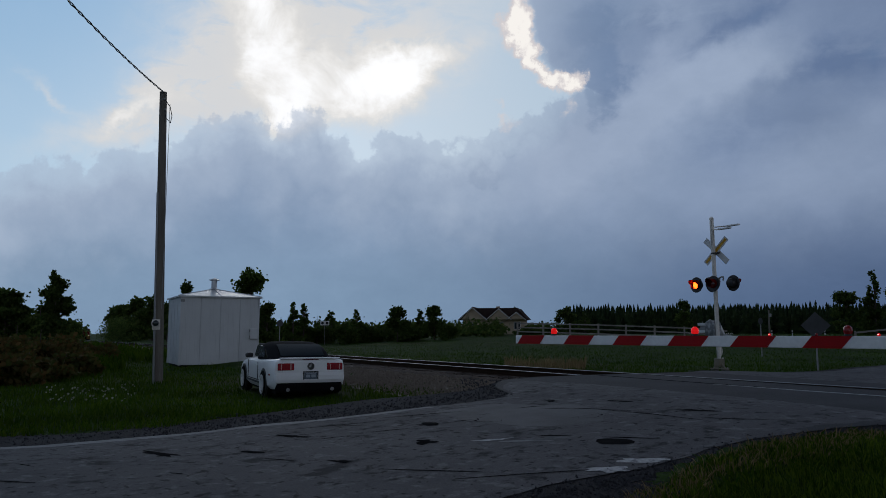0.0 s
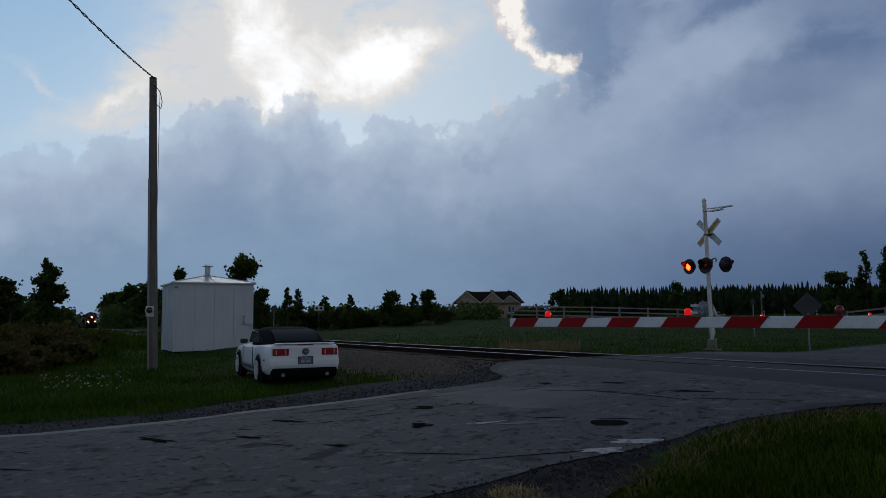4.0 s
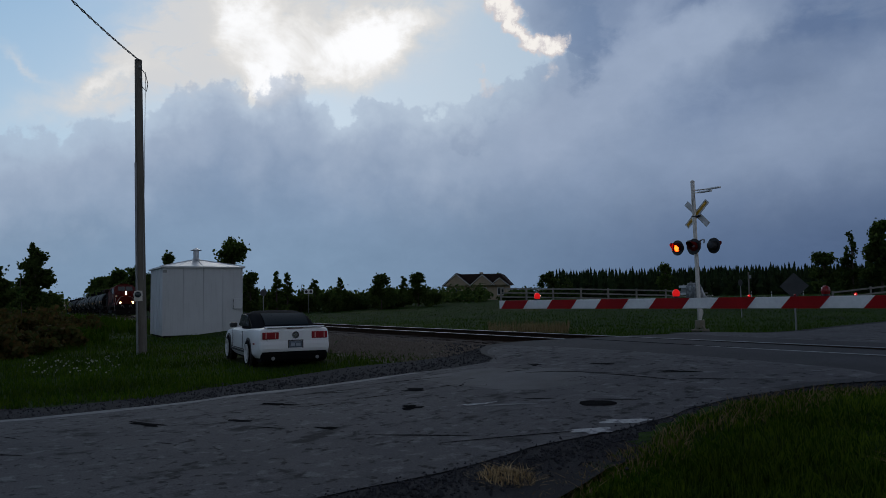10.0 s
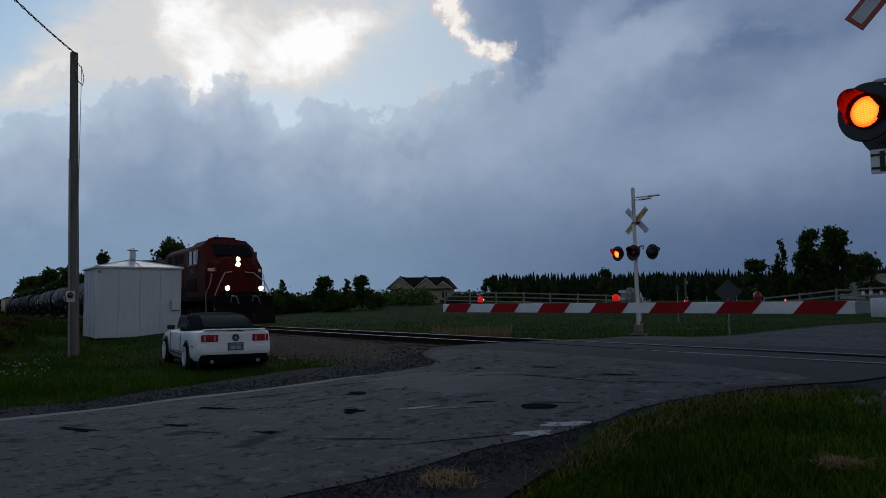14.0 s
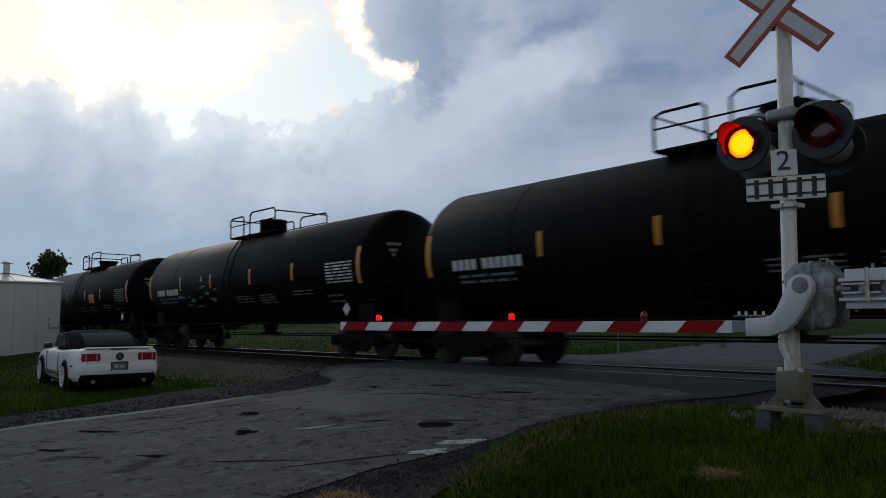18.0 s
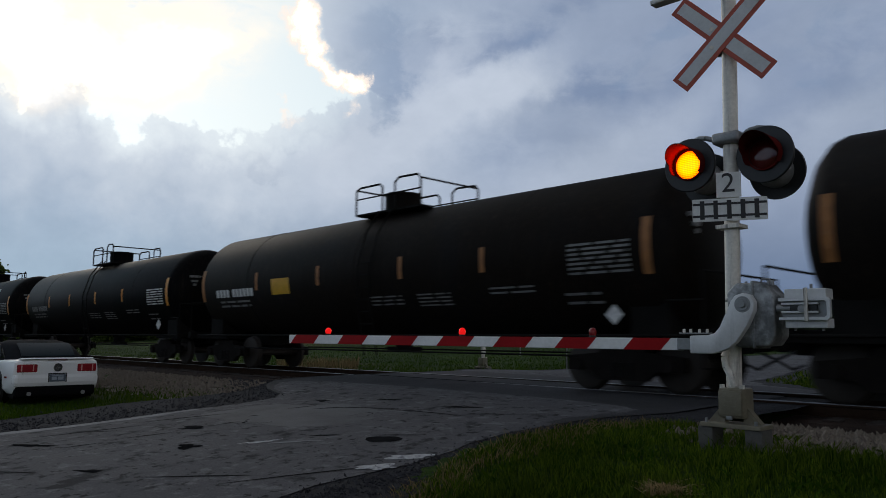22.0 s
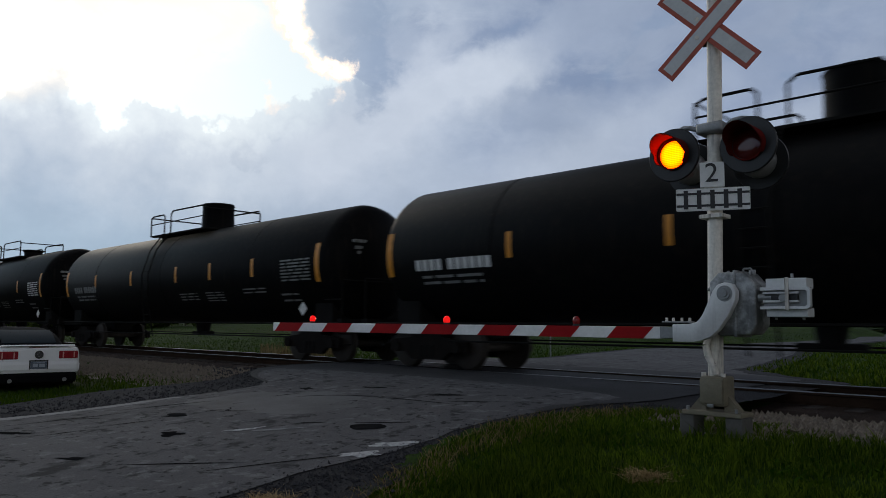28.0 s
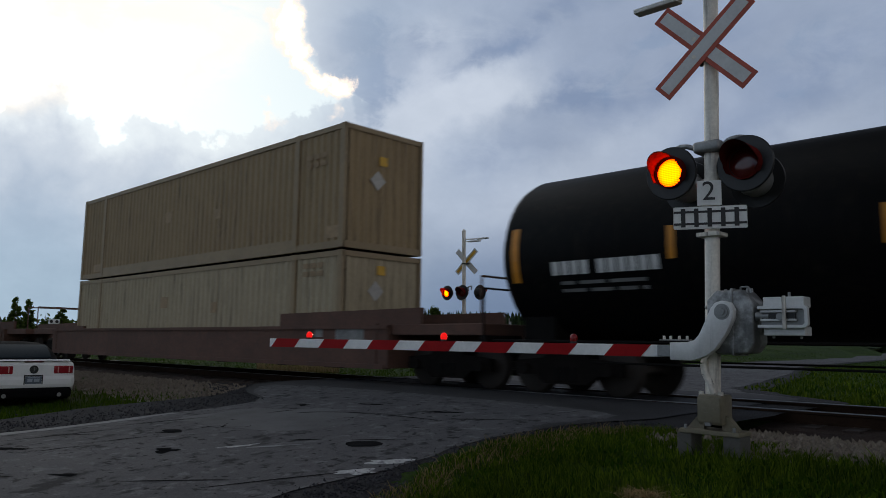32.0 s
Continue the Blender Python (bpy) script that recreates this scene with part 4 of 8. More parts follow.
def gate_arm(parent, start, end, z, lamps, stripes):
    """The striped arm from its bracket to its tip, with lamps on its upper edge."""
    a, b = Vector((*start, z)), Vector((*end, z))
    d = b - a
    length = d.length
    at = Matrix.Translation(a) @ Matrix.Rotation(math.atan2(d.y, d.x), 4, "Z")
    arm = part("gate_arm", lambda bm: box(bm, 0, length, -0.025, 0.025, -0.06, 0.06, 0.006), "arm_white", parent, "long white gate arm with slanted red stripes", at=at)
    face = 0.0285
    for f0, f1 in stripes:
        s0, e = length * f0, length * f1
        for yy in (-face, face):
            part("red_stripe", lambda bm: prism(bm, [(s0 - 0.055, 0.0605), (e - 0.055, 0.0605), (e + 0.055, -0.0605), (s0 + 0.055, -0.0605)], yy - 0.002, yy + 0.002), "arm_red", arm)
    for f, lit in lamps:
        lamp = part("arm_lamp", lambda bm: (cyl(bm, (0, 0, 0.06), (0, 0, 0.10), 0.045, n=16), box(bm, -0.05, 0.05, -0.03, 0.03, 0.055, 0.075)), "black_plastic", arm, "small gate arm lamp", at=Matrix.Translation((length * f, 0, 0.014)) @ Matrix.Diagonal((0.75, 0.75, 0.75, 1)), key="arm_lamp")
        part("lens", lambda bm: lathe(bm, [(0.09, 0.048), (0.13, 0.058), (0.17, 0.050), (0.195, 0.026), (0.20, 0.0)], "Z", 20), "lamp_red_lit" if lit else "lamp_red_dim", lamp, "glowing red lens" if lit else "dark red lens", 40, key=f"arm_lens{lit}")
        if lit:
            for s in (-0.022, 0.022):
                part("bulb", lambda bm: bmesh.ops.create_icosphere(bm, subdivisions=1, radius=0.013), "lamp_hot", lamp, "", at=Matrix.Translation((s, -0.052, 0.14)), key="arm_bulb")
    return arm


def crossing_signal(x, y, ground, plate_z, flip, lights, arm_spec, label, signs):
    """Mast with crossbuck, flashing lights and a gate mechanism. Heights are over the rails."""
    ob = thing("crossing_signal", label, "crossing signal", pose(x, y, ground, 0, 0, 180 if flip else 0), "level crossing signals")

    def Z(z):
        return z - ground

    p0 = plate_z
    for s, h in ((-0.25, 0.075), (0.22, 0.085)):
        part("foundation", lambda bm: box(bm, s - h, s + h, -0.16, 0.08, Z(p0) - 0.42, Z(p0) - 0.03, 0.015), "concrete", ob, "concrete footing")
    part("base_plate", lambda bm: box(bm, -0.29, 0.30, -0.18, 0.12, Z(p0) - 0.03, Z(p0) + 0.012, 0.008), "beige_box", ob, "dull iron base plate")
    for s in (-1, 1):
        part("gusset", lambda bm: prism(bm, [(s * 0.26, Z(p0) + 0.012), (s * 0.09, Z(p0) + 0.012), (s * 0.09, Z(p0) + 0.17), (s * 0.13, Z(p0) + 0.16)], -0.06, 0.02), "beige_box", ob, "cast gusset")
        part("anchor_bolt", lambda bm: (cyl(bm, (0.005 + s * 0.24, -0.15, Z(p0)), (0.005 + s * 0.24, -0.15, Z(p0) + 0.05), 0.016, n=8)), "dull_steel", ob)
    jb = part("junction_box", lambda bm: box(bm, -0.115, 0.130, -0.15, 0.11, Z(p0) + 0.06, Z(p0) + 0.345, 0.025), "beige_box", ob, "beige-grey cast junction box", 40)
    lid = part("lid", lambda bm: box(bm, -0.105, 0.120, -0.168, -0.15, Z(p0) + 0.085, Z(p0) + 0.32, 0.012), "beige_box", jb, "", 40)
    for h in (0.17, 0.215, 0.26):
        part("cast_mark", lambda bm: box(bm, -0.05, 0.065, -0.172, -0.166, Z(p0) + h, Z(p0) + h + 0.008), "beige_box", lid)
    for s in (-0.09, 0.105):
        part("bolt", lambda bm: cyl(bm, (s, -0.10, Z(p0) + 0.34), (s, -0.10, Z(p0) + 0.375), 0.026, n=8), "galvanised", jb)
    part("hasp", lambda bm: box(bm, -0.03, 0.03, -0.18, -0.15, Z(p0) + 0.05, Z(p0) + 0.085, 0.006), "dull_steel", jb)
    part("mast", lambda bm: cyl(bm, (-0.015, 0, Z(p0) + 0.3), (0.085, 0, Z(5.12)), 0.072, n=28), "galvanised", ob, "galvanised steel mast with rust streaks", 40)
    part("mast_cap", lambda bm: lathe(bm, [(0, 0.08), (0.03, 0.08), (0.07, 0.045), (0.10, 0.0)], "Z", 24, Matrix.Translation((0.085, 0, Z(5.1)))), "galvanised", ob, "", 40)
    part("conduit", lambda bm: tube(bm, [(0.02, -0.08, Z(p0) + 0.36), (0.0, -0.09, Z(p0) + 0.45), (-0.045, -0.1, Z(p0) + 0.54), (-0.06, -0.1, Z(p0) + 0.64), (-0.03, -0.06, Z(p0) + 0.76)], 0.033, 12), "galvanised", ob, "bent flexible conduit", 60)
    # gate mechanism
    gm = part("gate_mechanism", lambda bm: (prism(bm, [(0.04, Z(0.92)), (0.04, Z(1.38)), (0.13, Z(1.47)), (0.38, Z(1.465)), (0.485, Z(1.34)), (0.485, Z(0.97)), (0.42, Z(0.88)), (0.14, Z(0.86))], -0.22, 0.12), bmesh.ops.bevel(bm, geom=list(bm.edges), offset=0.022, segments=3, affect="EDGES", profile=0.5)), "housing_grey", ob, "cast grey gate mechanism housing", 40)
    part("seam", lambda bm: (box(bm, 0.275, 0.30, -0.232, 0.132, Z(0.855), Z(1.485), 0.008)), "housing_grey", gm, "bolted flange")
    part("hoop", lambda bm: tube(bm, [(0.28, 0, Z(1.46)), (0.29, 0, Z(1.51)), (0.36, 0, Z(1.51)), (0.38, 0, Z(1.46))], 0.010, 8), "dull_steel", gm)
    for s in (0.19, 0.25, 0.40, 0.44):
        part("bolt", lambda bm: cyl(bm, (s, -0.12, Z(1.44)), (s, -0.12, Z(1.487)), 0.014, n=8), "dull_steel", gm)
    br = part("arm_bracket", lambda bm: (prism(bm, [(-0.28, Z(0.80)), (-0.28, Z(0.97)), (-0.10, Z(0.975)), (-0.03, Z(0.995)), (0.02, Z(1.05)), (0.08, Z(1.17)), (0.135, Z(1.29)), (0.18, Z(1.345)), (0.25, Z(1.365)), (0.32, Z(1.345)), (0.355, Z(1.28)), (0.35, Z(1.20)), (0.28, Z(1.06)), (0.18, Z(0.92)), (0.10, Z(0.855)), (0.0, Z(0.815)), (-0.06, Z(0.80))], -0.36, -0.27), bmesh.ops.bevel(bm, geom=list(bm.edges), offset=0.010, segments=2, affect="EDGES", profile=0.5)), "silver_paint", ob, "bent silver gate arm bracket", 40)
    pv = part("pivot", lambda bm: lathe(bm, [(-0.385, 0.0), (-0.385, 0.03), (-0.372, 0.034), (-0.372, 0.055), (-0.362, 0.058), (-0.362, 0.075), (-0.34, 0.08), (-0.24, 0.08)], "Y", 24, Matrix.Translation((0.25, 0, Z(1.26)))), "dull_steel", br, "", 40)
    cl = part("clamp", lambda bm: box(bm, -0.43, -0.27, -0.33, -0.18, Z(0.83), Z(0.945), 0.008), "dull_steel", br)
    part("clamp_plate", lambda bm: box(bm, -0.40, -0.10, -0.34, -0.24, Z(0.985), Z(1.0), 0.004), "dull_steel", br)
    for s in (-0.37, -0.30, -0.21, -0.13):
        part("clamp_bolt", lambda bm: cyl(bm, (s, -0.29, Z(0.985)), (s, -0.29, Z(1.035)), 0.014, n=8), "galvanised", br)
    part("latch", lambda bm: tube(bm, [(-0.02, -0.10, Z(1.31)), (0.04, -0.12, Z(1.34)), (0.09, -0.16, Z(1.36)), (0.11, -0.2, Z(1.39))], 0.018, 8), "dull_steel", gm)
    part("drive_shaft", lambda bm: cyl(bm, (0.50, -0.18, Z(1.22)), (0.62, -0.18, Z(1.22)), 0.04, n=14), "dull_steel", gm, "", 40)
    cw = part("counterweight", lambda bm: (prism(bm, [(0.53, Z(1.285)), (0.53, Z(1.315)), (0.94, Z(1.315)), (0.965, Z(1.29)), (0.965, Z(1.14)), (0.94, Z(1.115)), (0.53, Z(1.115)), (0.53, Z(1.14)), (0.92, Z(1.14)), (0.938, Z(1.155)), (0.938, Z(1.27)), (0.92, Z(1.285))], -0.24, -0.19)), "silver_paint", ob, "silver counterweight frame")
    part("upper_weight", lambda bm: box(bm, 0.56, 0.92, -0.18, 0.0, Z(1.30), Z(1.395), 0.008), "silver_paint", cw, "painted iron weight")
    part("lower_weight", lambda bm: box(bm, 0.56, 0.92, -0.18, 0.0, Z(1.045), Z(1.13), 0.008), "silver_paint", cw, "painted iron weight")
    part("weight_plate", lambda bm: box(bm, 0.54, 0.95, -0.18, -0.15, Z(1.12), Z(1.31), 0.004), "dull_steel", cw)
    part("slot", lambda bm: box(bm, 0.56, 0.85, -0.215, -0.178, Z(1.185), Z(1.245), 0.004), "black_paint", cw, "dark adjusting slot")
    for zz in (1.175, 1.252):
        part("slot_bar", lambda bm: box(bm, 0.545, 0.86, -0.222, -0.19, Z(zz), Z(zz + 0.02), 0.004), "silver_paint", cw)
    part("strap", lambda bm: box(bm, 0.755, 0.785, -0.26, -0.235, Z(1.10), Z(1.40), 0.004), "galvanised", cw)
    for bx, b0, b1 in ((0.77, 1.395, 1.44), (0.62, 1.02, 1.05), (0.86, 1.02, 1.05)):
        part("weight_bolt", lambda bm: cyl(bm, (bx, -0.1, Z(b0)), (bx, -0.1, Z(b1)), 0.013, n=8), "dull_steel", cw)
    part("hub", lambda bm: cyl(bm, (0.73, -0.25, Z(1.215)), (0.73, -0.2, Z(1.215)), 0.033, n=14), "dull_steel", cw)
    start, end, za, lamps, stripes = arm_spec
    gate_arm(ob, start, end, Z(za), lamps, stripes)
    # signs
    for k, (turn, off) in enumerate(((45, -0.125), (-45, -0.135))):
        at = Matrix.Translation((0.045, off, Z(3.955))) @ Matrix.Rotation(radians(10), 4, "Z") @ Matrix.Rotation(radians(turn), 4, "Y")
        blade = part("crossbuck_blade", lambda bm: box(bm, -0.61, 0.61, -0.006, 0.006, -0.105, 0.105, 0.003), "sign_red" if signs else "sign_grey", ob, "crossbuck board with a red border" if signs else "grey back of a crossbuck board", at=at, key=f"blade{signs}")
        part("blade_face", lambda bm: box(bm, -0.57, 0.57, -0.010, -0.004, -0.060, 0.060), "sign_grey", blade, "grey-white reflective face", key=f"bladeface{signs}")
        part("blade_back", lambda bm: box(bm, -0.56, 0.56, 0.005, 0.009, -0.05, 0.05), "panel_yellow" if (k == 0) else "sign_grey", blade, key=f"bladeback{k}")
        for s in ((0.14, 0.0),):
            part("rivet", lambda bm: cyl(bm, (s[0] - 0.28, -0.02, 0), (s[0] - 0.28, 0.0, 0), 0.022, n=10), "galvanised", blade, key="rivet")
    part("sign_clamp", lambda bm: (box(bm, -0.10, 0.10, -0.12, 0.1, Z(3.84), Z(3.88), 0.005), box(bm, -0.14, -0.08, -0.11, -0.03, Z(3.85), Z(3.90))), "black_paint", ob)
    if signs:
        face = Matrix.Rotation(radians(24), 4, "Z")
        tp = part("track_count_sign", lambda bm: box(bm, -0.115, 0.115, -0.115, -0.105, Z(2.325), Z(2.575), 0.004), "sign_white", ob, "small white sign with the numeral 2", at=face)
        lettering("numeral", "2", 0.27, "black_paint", tp, Matrix.Translation((-0.005, -0.117, Z(2.46))), "black numeral 2")
        ts = part("track_sign", lambda bm: box(bm, -0.345, 0.345, -0.125, -0.115, Z(2.09), Z(2.315), 0.012), "sign_white", ob, "white sign with a black track symbol", at=face)
        for zz in (2.13, 2.25):
            part("symbol_rail", lambda bm: box(bm, -0.34, 0.34, -0.130, -0.124, Z(zz), Z(zz + 0.022)), "black_paint", ts)
        for k in range(5):
            part("symbol_tie", lambda bm: box(bm, -0.272 + 0.125 * k, -0.23 + 0.125 * k, -0.131, -0.125, Z(2.11), Z(2.295)), "black_paint", ts)
        part("sign_bracket", lambda bm: box(bm, -0.10, 0.14, -0.11, 0.09, Z(2.02), Z(2.06), 0.004), "galvanised", ob)
        part("sign_bracket", lambda bm: box(bm, -0.05, 0.04, -0.075, 0.0, Z(2.3), Z(2.6)), "galvanised", ob)
    # light brackets
    cx = sum(l[0] for l in lights) / len(lights)
    part("light_bracket", lambda bm: box(bm, -0.11, 0.17, -0.13, 0.13, Z(2.87), Z(2.985), 0.03), "dull_steel", ob, "cast light bracket", 60)
    for s in (-1, 1):
        part("light_arm", lambda bm: tube(bm, [(0.03 + s * 0.12, 0, Z(2.93)), (s * 0.22, 0, Z(2.985)), (s * 0.30, 0.02, Z(3.0)), (s * 0.38, 0.04, Z(2.985)), (s * 0.40, 0.06, Z(2.93)), (s * 0.40, 0.08, Z(2.86))], 0.026, 10), "dull_steel", ob, "curved light arm", 60)
    for lx, ly, lz, facing, lit in lights:
        flasher(ob, lx, ly, Z(lz), facing, lit, "round flashing light with a black background")
    # slim lamp heads near the top
    for k, (zz, yy, dz) in enumerate(((4.80, -0.22, 0.02), (4.72, 0.10, -0.05))):
        at = Matrix.Translation((0, yy * 0.2, Z(zz)))
        lm = part("lamp_arm", lambda bm: tube(bm, [(0.0, 0, 0), (-0.25, yy, dz), (-0.35, yy * 1.2, dz)], 0.022, 8), "galvanised", ob, at=at)
        part("lamp_head", lambda bm: box(bm, -0.86, -0.33, yy * 1.2 - 0.07, yy * 1.2 + 0.07, dz - 0.03, dz + 0.025, 0.015), "sign_white", lm, "slim white lamp head")
    return ob


# black visor paint with the lamp's red glow mixed into the base colour
mat("hood_red_glow", (0.11, 0.010, 0.009), 0.95, var=0.15, scale=6, fine=40, spec=0.05)
STRIPES = ((0.901, 0.983), (0.739, 0.818), (0.590, 0.666), (0.440, 0.520), (0.301, 0.376), (0.168, 0.236), (0.029, 0.097))
NEAR = crossing_signal(-3.22, 7.21, -0.16, 0.13, False,
                       [(-0.385, -0.02, 2.72, 1, True), (0.385, -0.02, 2.71, 1, False), (-0.36, 0.30, 2.62, -1, False), (0.36, 0.30, 2.60, -1, False)],
                       ((-0.41, -0.24), (-6.21, -0.98), 0.885, [(0.864, True), (0.465, True), (0.168, False)], STRIPES),
                       "galvanised crossing signal mast with red-bordered crossbuck, flashing lights and lowered gate", True)
FAR = crossing_signal(-19.0, 21.0, -0.40, -0.20, True,
                      [(-0.66, -0.1, 2.76, 1, False), (0.26, -0.1, 2.76, 1, False), (0.68, 0.22, 2.76, -1, True), (-0.10, 0.22, 2.76, -1, False)],
                      ((-0.5, -0.24), (-6.0, -0.6), 0.86, [(0.9, True), (0.55, False), (0.25, True)], STRIPES),
                      "crossing signal mast seen from behind with lowered gate", False)

# ---- utility pole, cable ----
pole = thing("utility_pole", "tall weathered grey wooden utility pole with an electric meter", "utility pole", pose(-25.9, 3.32, -0.62, 1.35, 0, 0))
part("pole_shaft", lambda bm: cyl(bm, (0, 0, 0), (0, 0, 9.62), 0.165, 0.115, 20), "aged_wood", pole, "weathered grey wood", 60)
part("conduit", lambda bm: (cyl(bm, (0.13, -0.15, 0.0), (0.10, -0.13, 6.2), 0.035, n=10), cyl(bm, (0.17, 0.05, 2.4), (0.13, 0.20, 9.2), 0.009, n=6)), "dull_steel", pole, "grey metal conduit")
meter = part("electric_meter", lambda bm: (cyl(bm, (0.14, -0.10, 1.93), (0.24, -0.13, 1.93), 0.13, n=20), box(bm, 0.10, 0.17, -0.22, 0.02, 1.72, 2.05, 0.01)), "galvanised", pole, "round electric meter", 40)
part("meter_glass", lambda bm: lathe(bm, [(0, 0.10), (0.06, 0.09), (0.09, 0.05), (0.10, 0)], "X", 20, Matrix.Translation((0.24, -0.13, 1.93))), "window_glass", meter, "", 40)
for zi, yi in ((9.35, 0.0), (9.0, 0.03)):
    part("insulator", lambda bm: cyl(bm, (0.12, yi, zi), (0.2, yi + 0.02, zi), 0.03, n=8), "dull_steel", pole)
part("wire_loop", lambda bm: tube(bm, [(0.16, 0.02, 9.35), (0.18, 0.20, 9.1), (0.18, 0.26, 8.8), (0.18, 0.22, 8.55), (0.16, 0.08, 8.7), (0.16, 0.02, 9.0)], 0.012, 6), "black_plastic", pole, "looped black service wire")


def cable(bm):
    a, b = Vector((-25.85, 3.12, 8.97)), Vector((-15.0, -0.85, 7.98))
    pts = []
    for k in range(41):
        u = k / 40
        p = a.lerp(b, u)
        p.z += 0.0 - 0.12 * 4 * u * (1 - u)
        pts.append(p)
    for s in (0, math.pi):
        tw = [p + Vector((0, 0.022 * math.cos(k * 1.6 + s), 0.022 * math.sin(k * 1.6 + s))) for k, p in enumerate(pts)]
        tube(bm, tw, 0.014, 6)


solid("service_cable", cable, "black_plastic", "twisted black overhead service cable from the pole", "cable")


# ---- hut ----
def hut():
    h = thing("equipment_hut", "white-painted sheet metal railway equipment hut with a hipped roof", "hut", pose(-37.8, 5.75, -0.62))
    w, d, t = 3.75, 3.75, 3.37
    for y0 in (0.3, w - 0.5):
        part("skid", lambda bm: box(bm, -d + 0.1, -0.1, y0, y0 + 0.2, -0.05, 0.16), "aged_wood", h)
    n = 4
    for k in range(n):
        y0, y1 = w * k / n, w * (k + 1) / n
        part("wall_panel", lambda bm: (box(bm, -0.05, 0.0, y0 + 0.005, y1 - 0.005, 0.12, t), box(bm, 0.0, 0.025, y0, y0 + 0.03, 0.12, t)), "hut_paint", h, "white sheet metal panel with folded seam")
        x0, x1 = -d * (k + 1) / n, -d * k / n
        part("wall_panel", lambda bm: (box(bm, x0 + 0.005, x1 - 0.055 if k == 0 else x1 - 0.005, 0.0, 0.05, 0.12, t), box(bm, x0, x0 + 0.03, -0.025, 0.0, 0.12, t)), "hut_paint", h)
        part("wall_panel", lambda bm: box(bm, x0 + 0.005, x1 - 0.055 if k == 0 else x1 - 0.005, w - 0.05, w, 0.12, t), "hut_paint", h)
        part("wall_panel", lambda bm: box(bm, -d, -d + 0.05, y0 + 0.055, y1 - 0.055, 0.12, t), "hut_paint", h)
    for x, y in ((0, 0), (0, w), (-d, 0), (-d, w)):
        part("corner_post", lambda bm: box(bm, x - 0.03, x + 0.032, y - 0.032, y + 0.03, 0.1, t), "hut_paint", h)

    def roof(bm):
        o = 0.13
        c = [bm.verts.new(p) for p in ((o, -o, t), (o, w + o, t), (-d - o, w + o, t), (-d - o, -o, t))]
        c2 = [bm.verts.new((v.co.x, v.co.y, t + 0.07)) for v in c]
        top = bm.verts.new((-d / 2, w / 2, t + 0.52))
        bm.faces.new(c[::-1])
        for k in range(4):
            bm.faces.new((c[k], c[(k + 1) % 4], c2[(k + 1) % 4], c2[k]))
            bm.faces.new((c2[k], c2[(k + 1) % 4], top))
        bmesh.ops.recalc_face_normals(bm, faces=bm.faces)

    rf = part("roof", roof, "hut_roof", h, "shallow hipped sheet metal roof")
    a = Vector((-d / 2, w / 2, t + 0.53))
    part("roof_seam", lambda bm: [cyl(bm, a, (x, y, t + 0.075), 0.02, n=6) for x, y in ((0.13, -0.13), (0.13, w + 0.13), (0.13, w / 2))], "hut_roof", rf)
    v = part("vent", lambda bm: (cyl(bm, a, a + Vector((0, 0, 0.42)), 0.14, n=20), cyl(bm, a + Vector((0, 0, -0.04)), a + Vector((0, 0, 0.03)), 0.26, 0.16, 20)), "hut_roof", h, "round roof vent", 40)
    part("vent_cap", lambda bm: lathe(bm, [(0.44, 0.27), (0.47, 0.27), (0.56, 0.05), (0.57, 0.0)], "Z", 20, Matrix.Translation(a)), "hut_roof", v, "", 40)
    jb = part("wall_box", lambda bm: box(bm, 0.0, 0.16, w - 0.45, w - 0.02, 1.35, 1.86, 0.02), "hut_paint", h, "small white wall box")
    part("hinge", lambda bm: [cyl(bm, (0.17, w - 0.46, z0), (0.17, w - 0.46, z0 + 0.1), 0.025, n=8) for z0 in (1.42, 1.7)], "dull_steel", jb)
    part("eave_clip", lambda bm: box(bm, 0.02, 0.07, -0.02, 0.16, t - 0.24, t - 0.12), "dull_steel", h)
    # black block added in place of the shade below the hut floor
    part("gap_shade", lambda bm: box(bm, -d + 0.06, -0.06, 0.06, w - 0.06, 0.0, 0.1), "under_black", h)


hut()


# ---- parked car ----
def loft(bm, secs):
    """Joins half sections (x, [(y, z), ...]) mirrored about y = 0, from the sill up to the centre line."""
    rings = []
    for x, prof in secs:
        right = [bm.verts.new((x, -y, z)) for y, z in prof]
        left = [bm.verts.new((x, y, z)) for y, z in prof[::-1] if y > 1e-4]
        rings.append(right + left)
    n = len(rings[0])
    for A, B in zip(rings, rings[1:]):
        for k in range(n - 1):
            bm.faces.new((A[k], A[k + 1], B[k + 1], B[k]))
        bm.faces.new((A[n - 1], A[0], B[0], B[n - 1]))
    bm.faces.new(rings[0])
    bm.faces.new(rings[-1][::-1])
    bmesh.ops.recalc_face_normals(bm, faces=bm.faces)


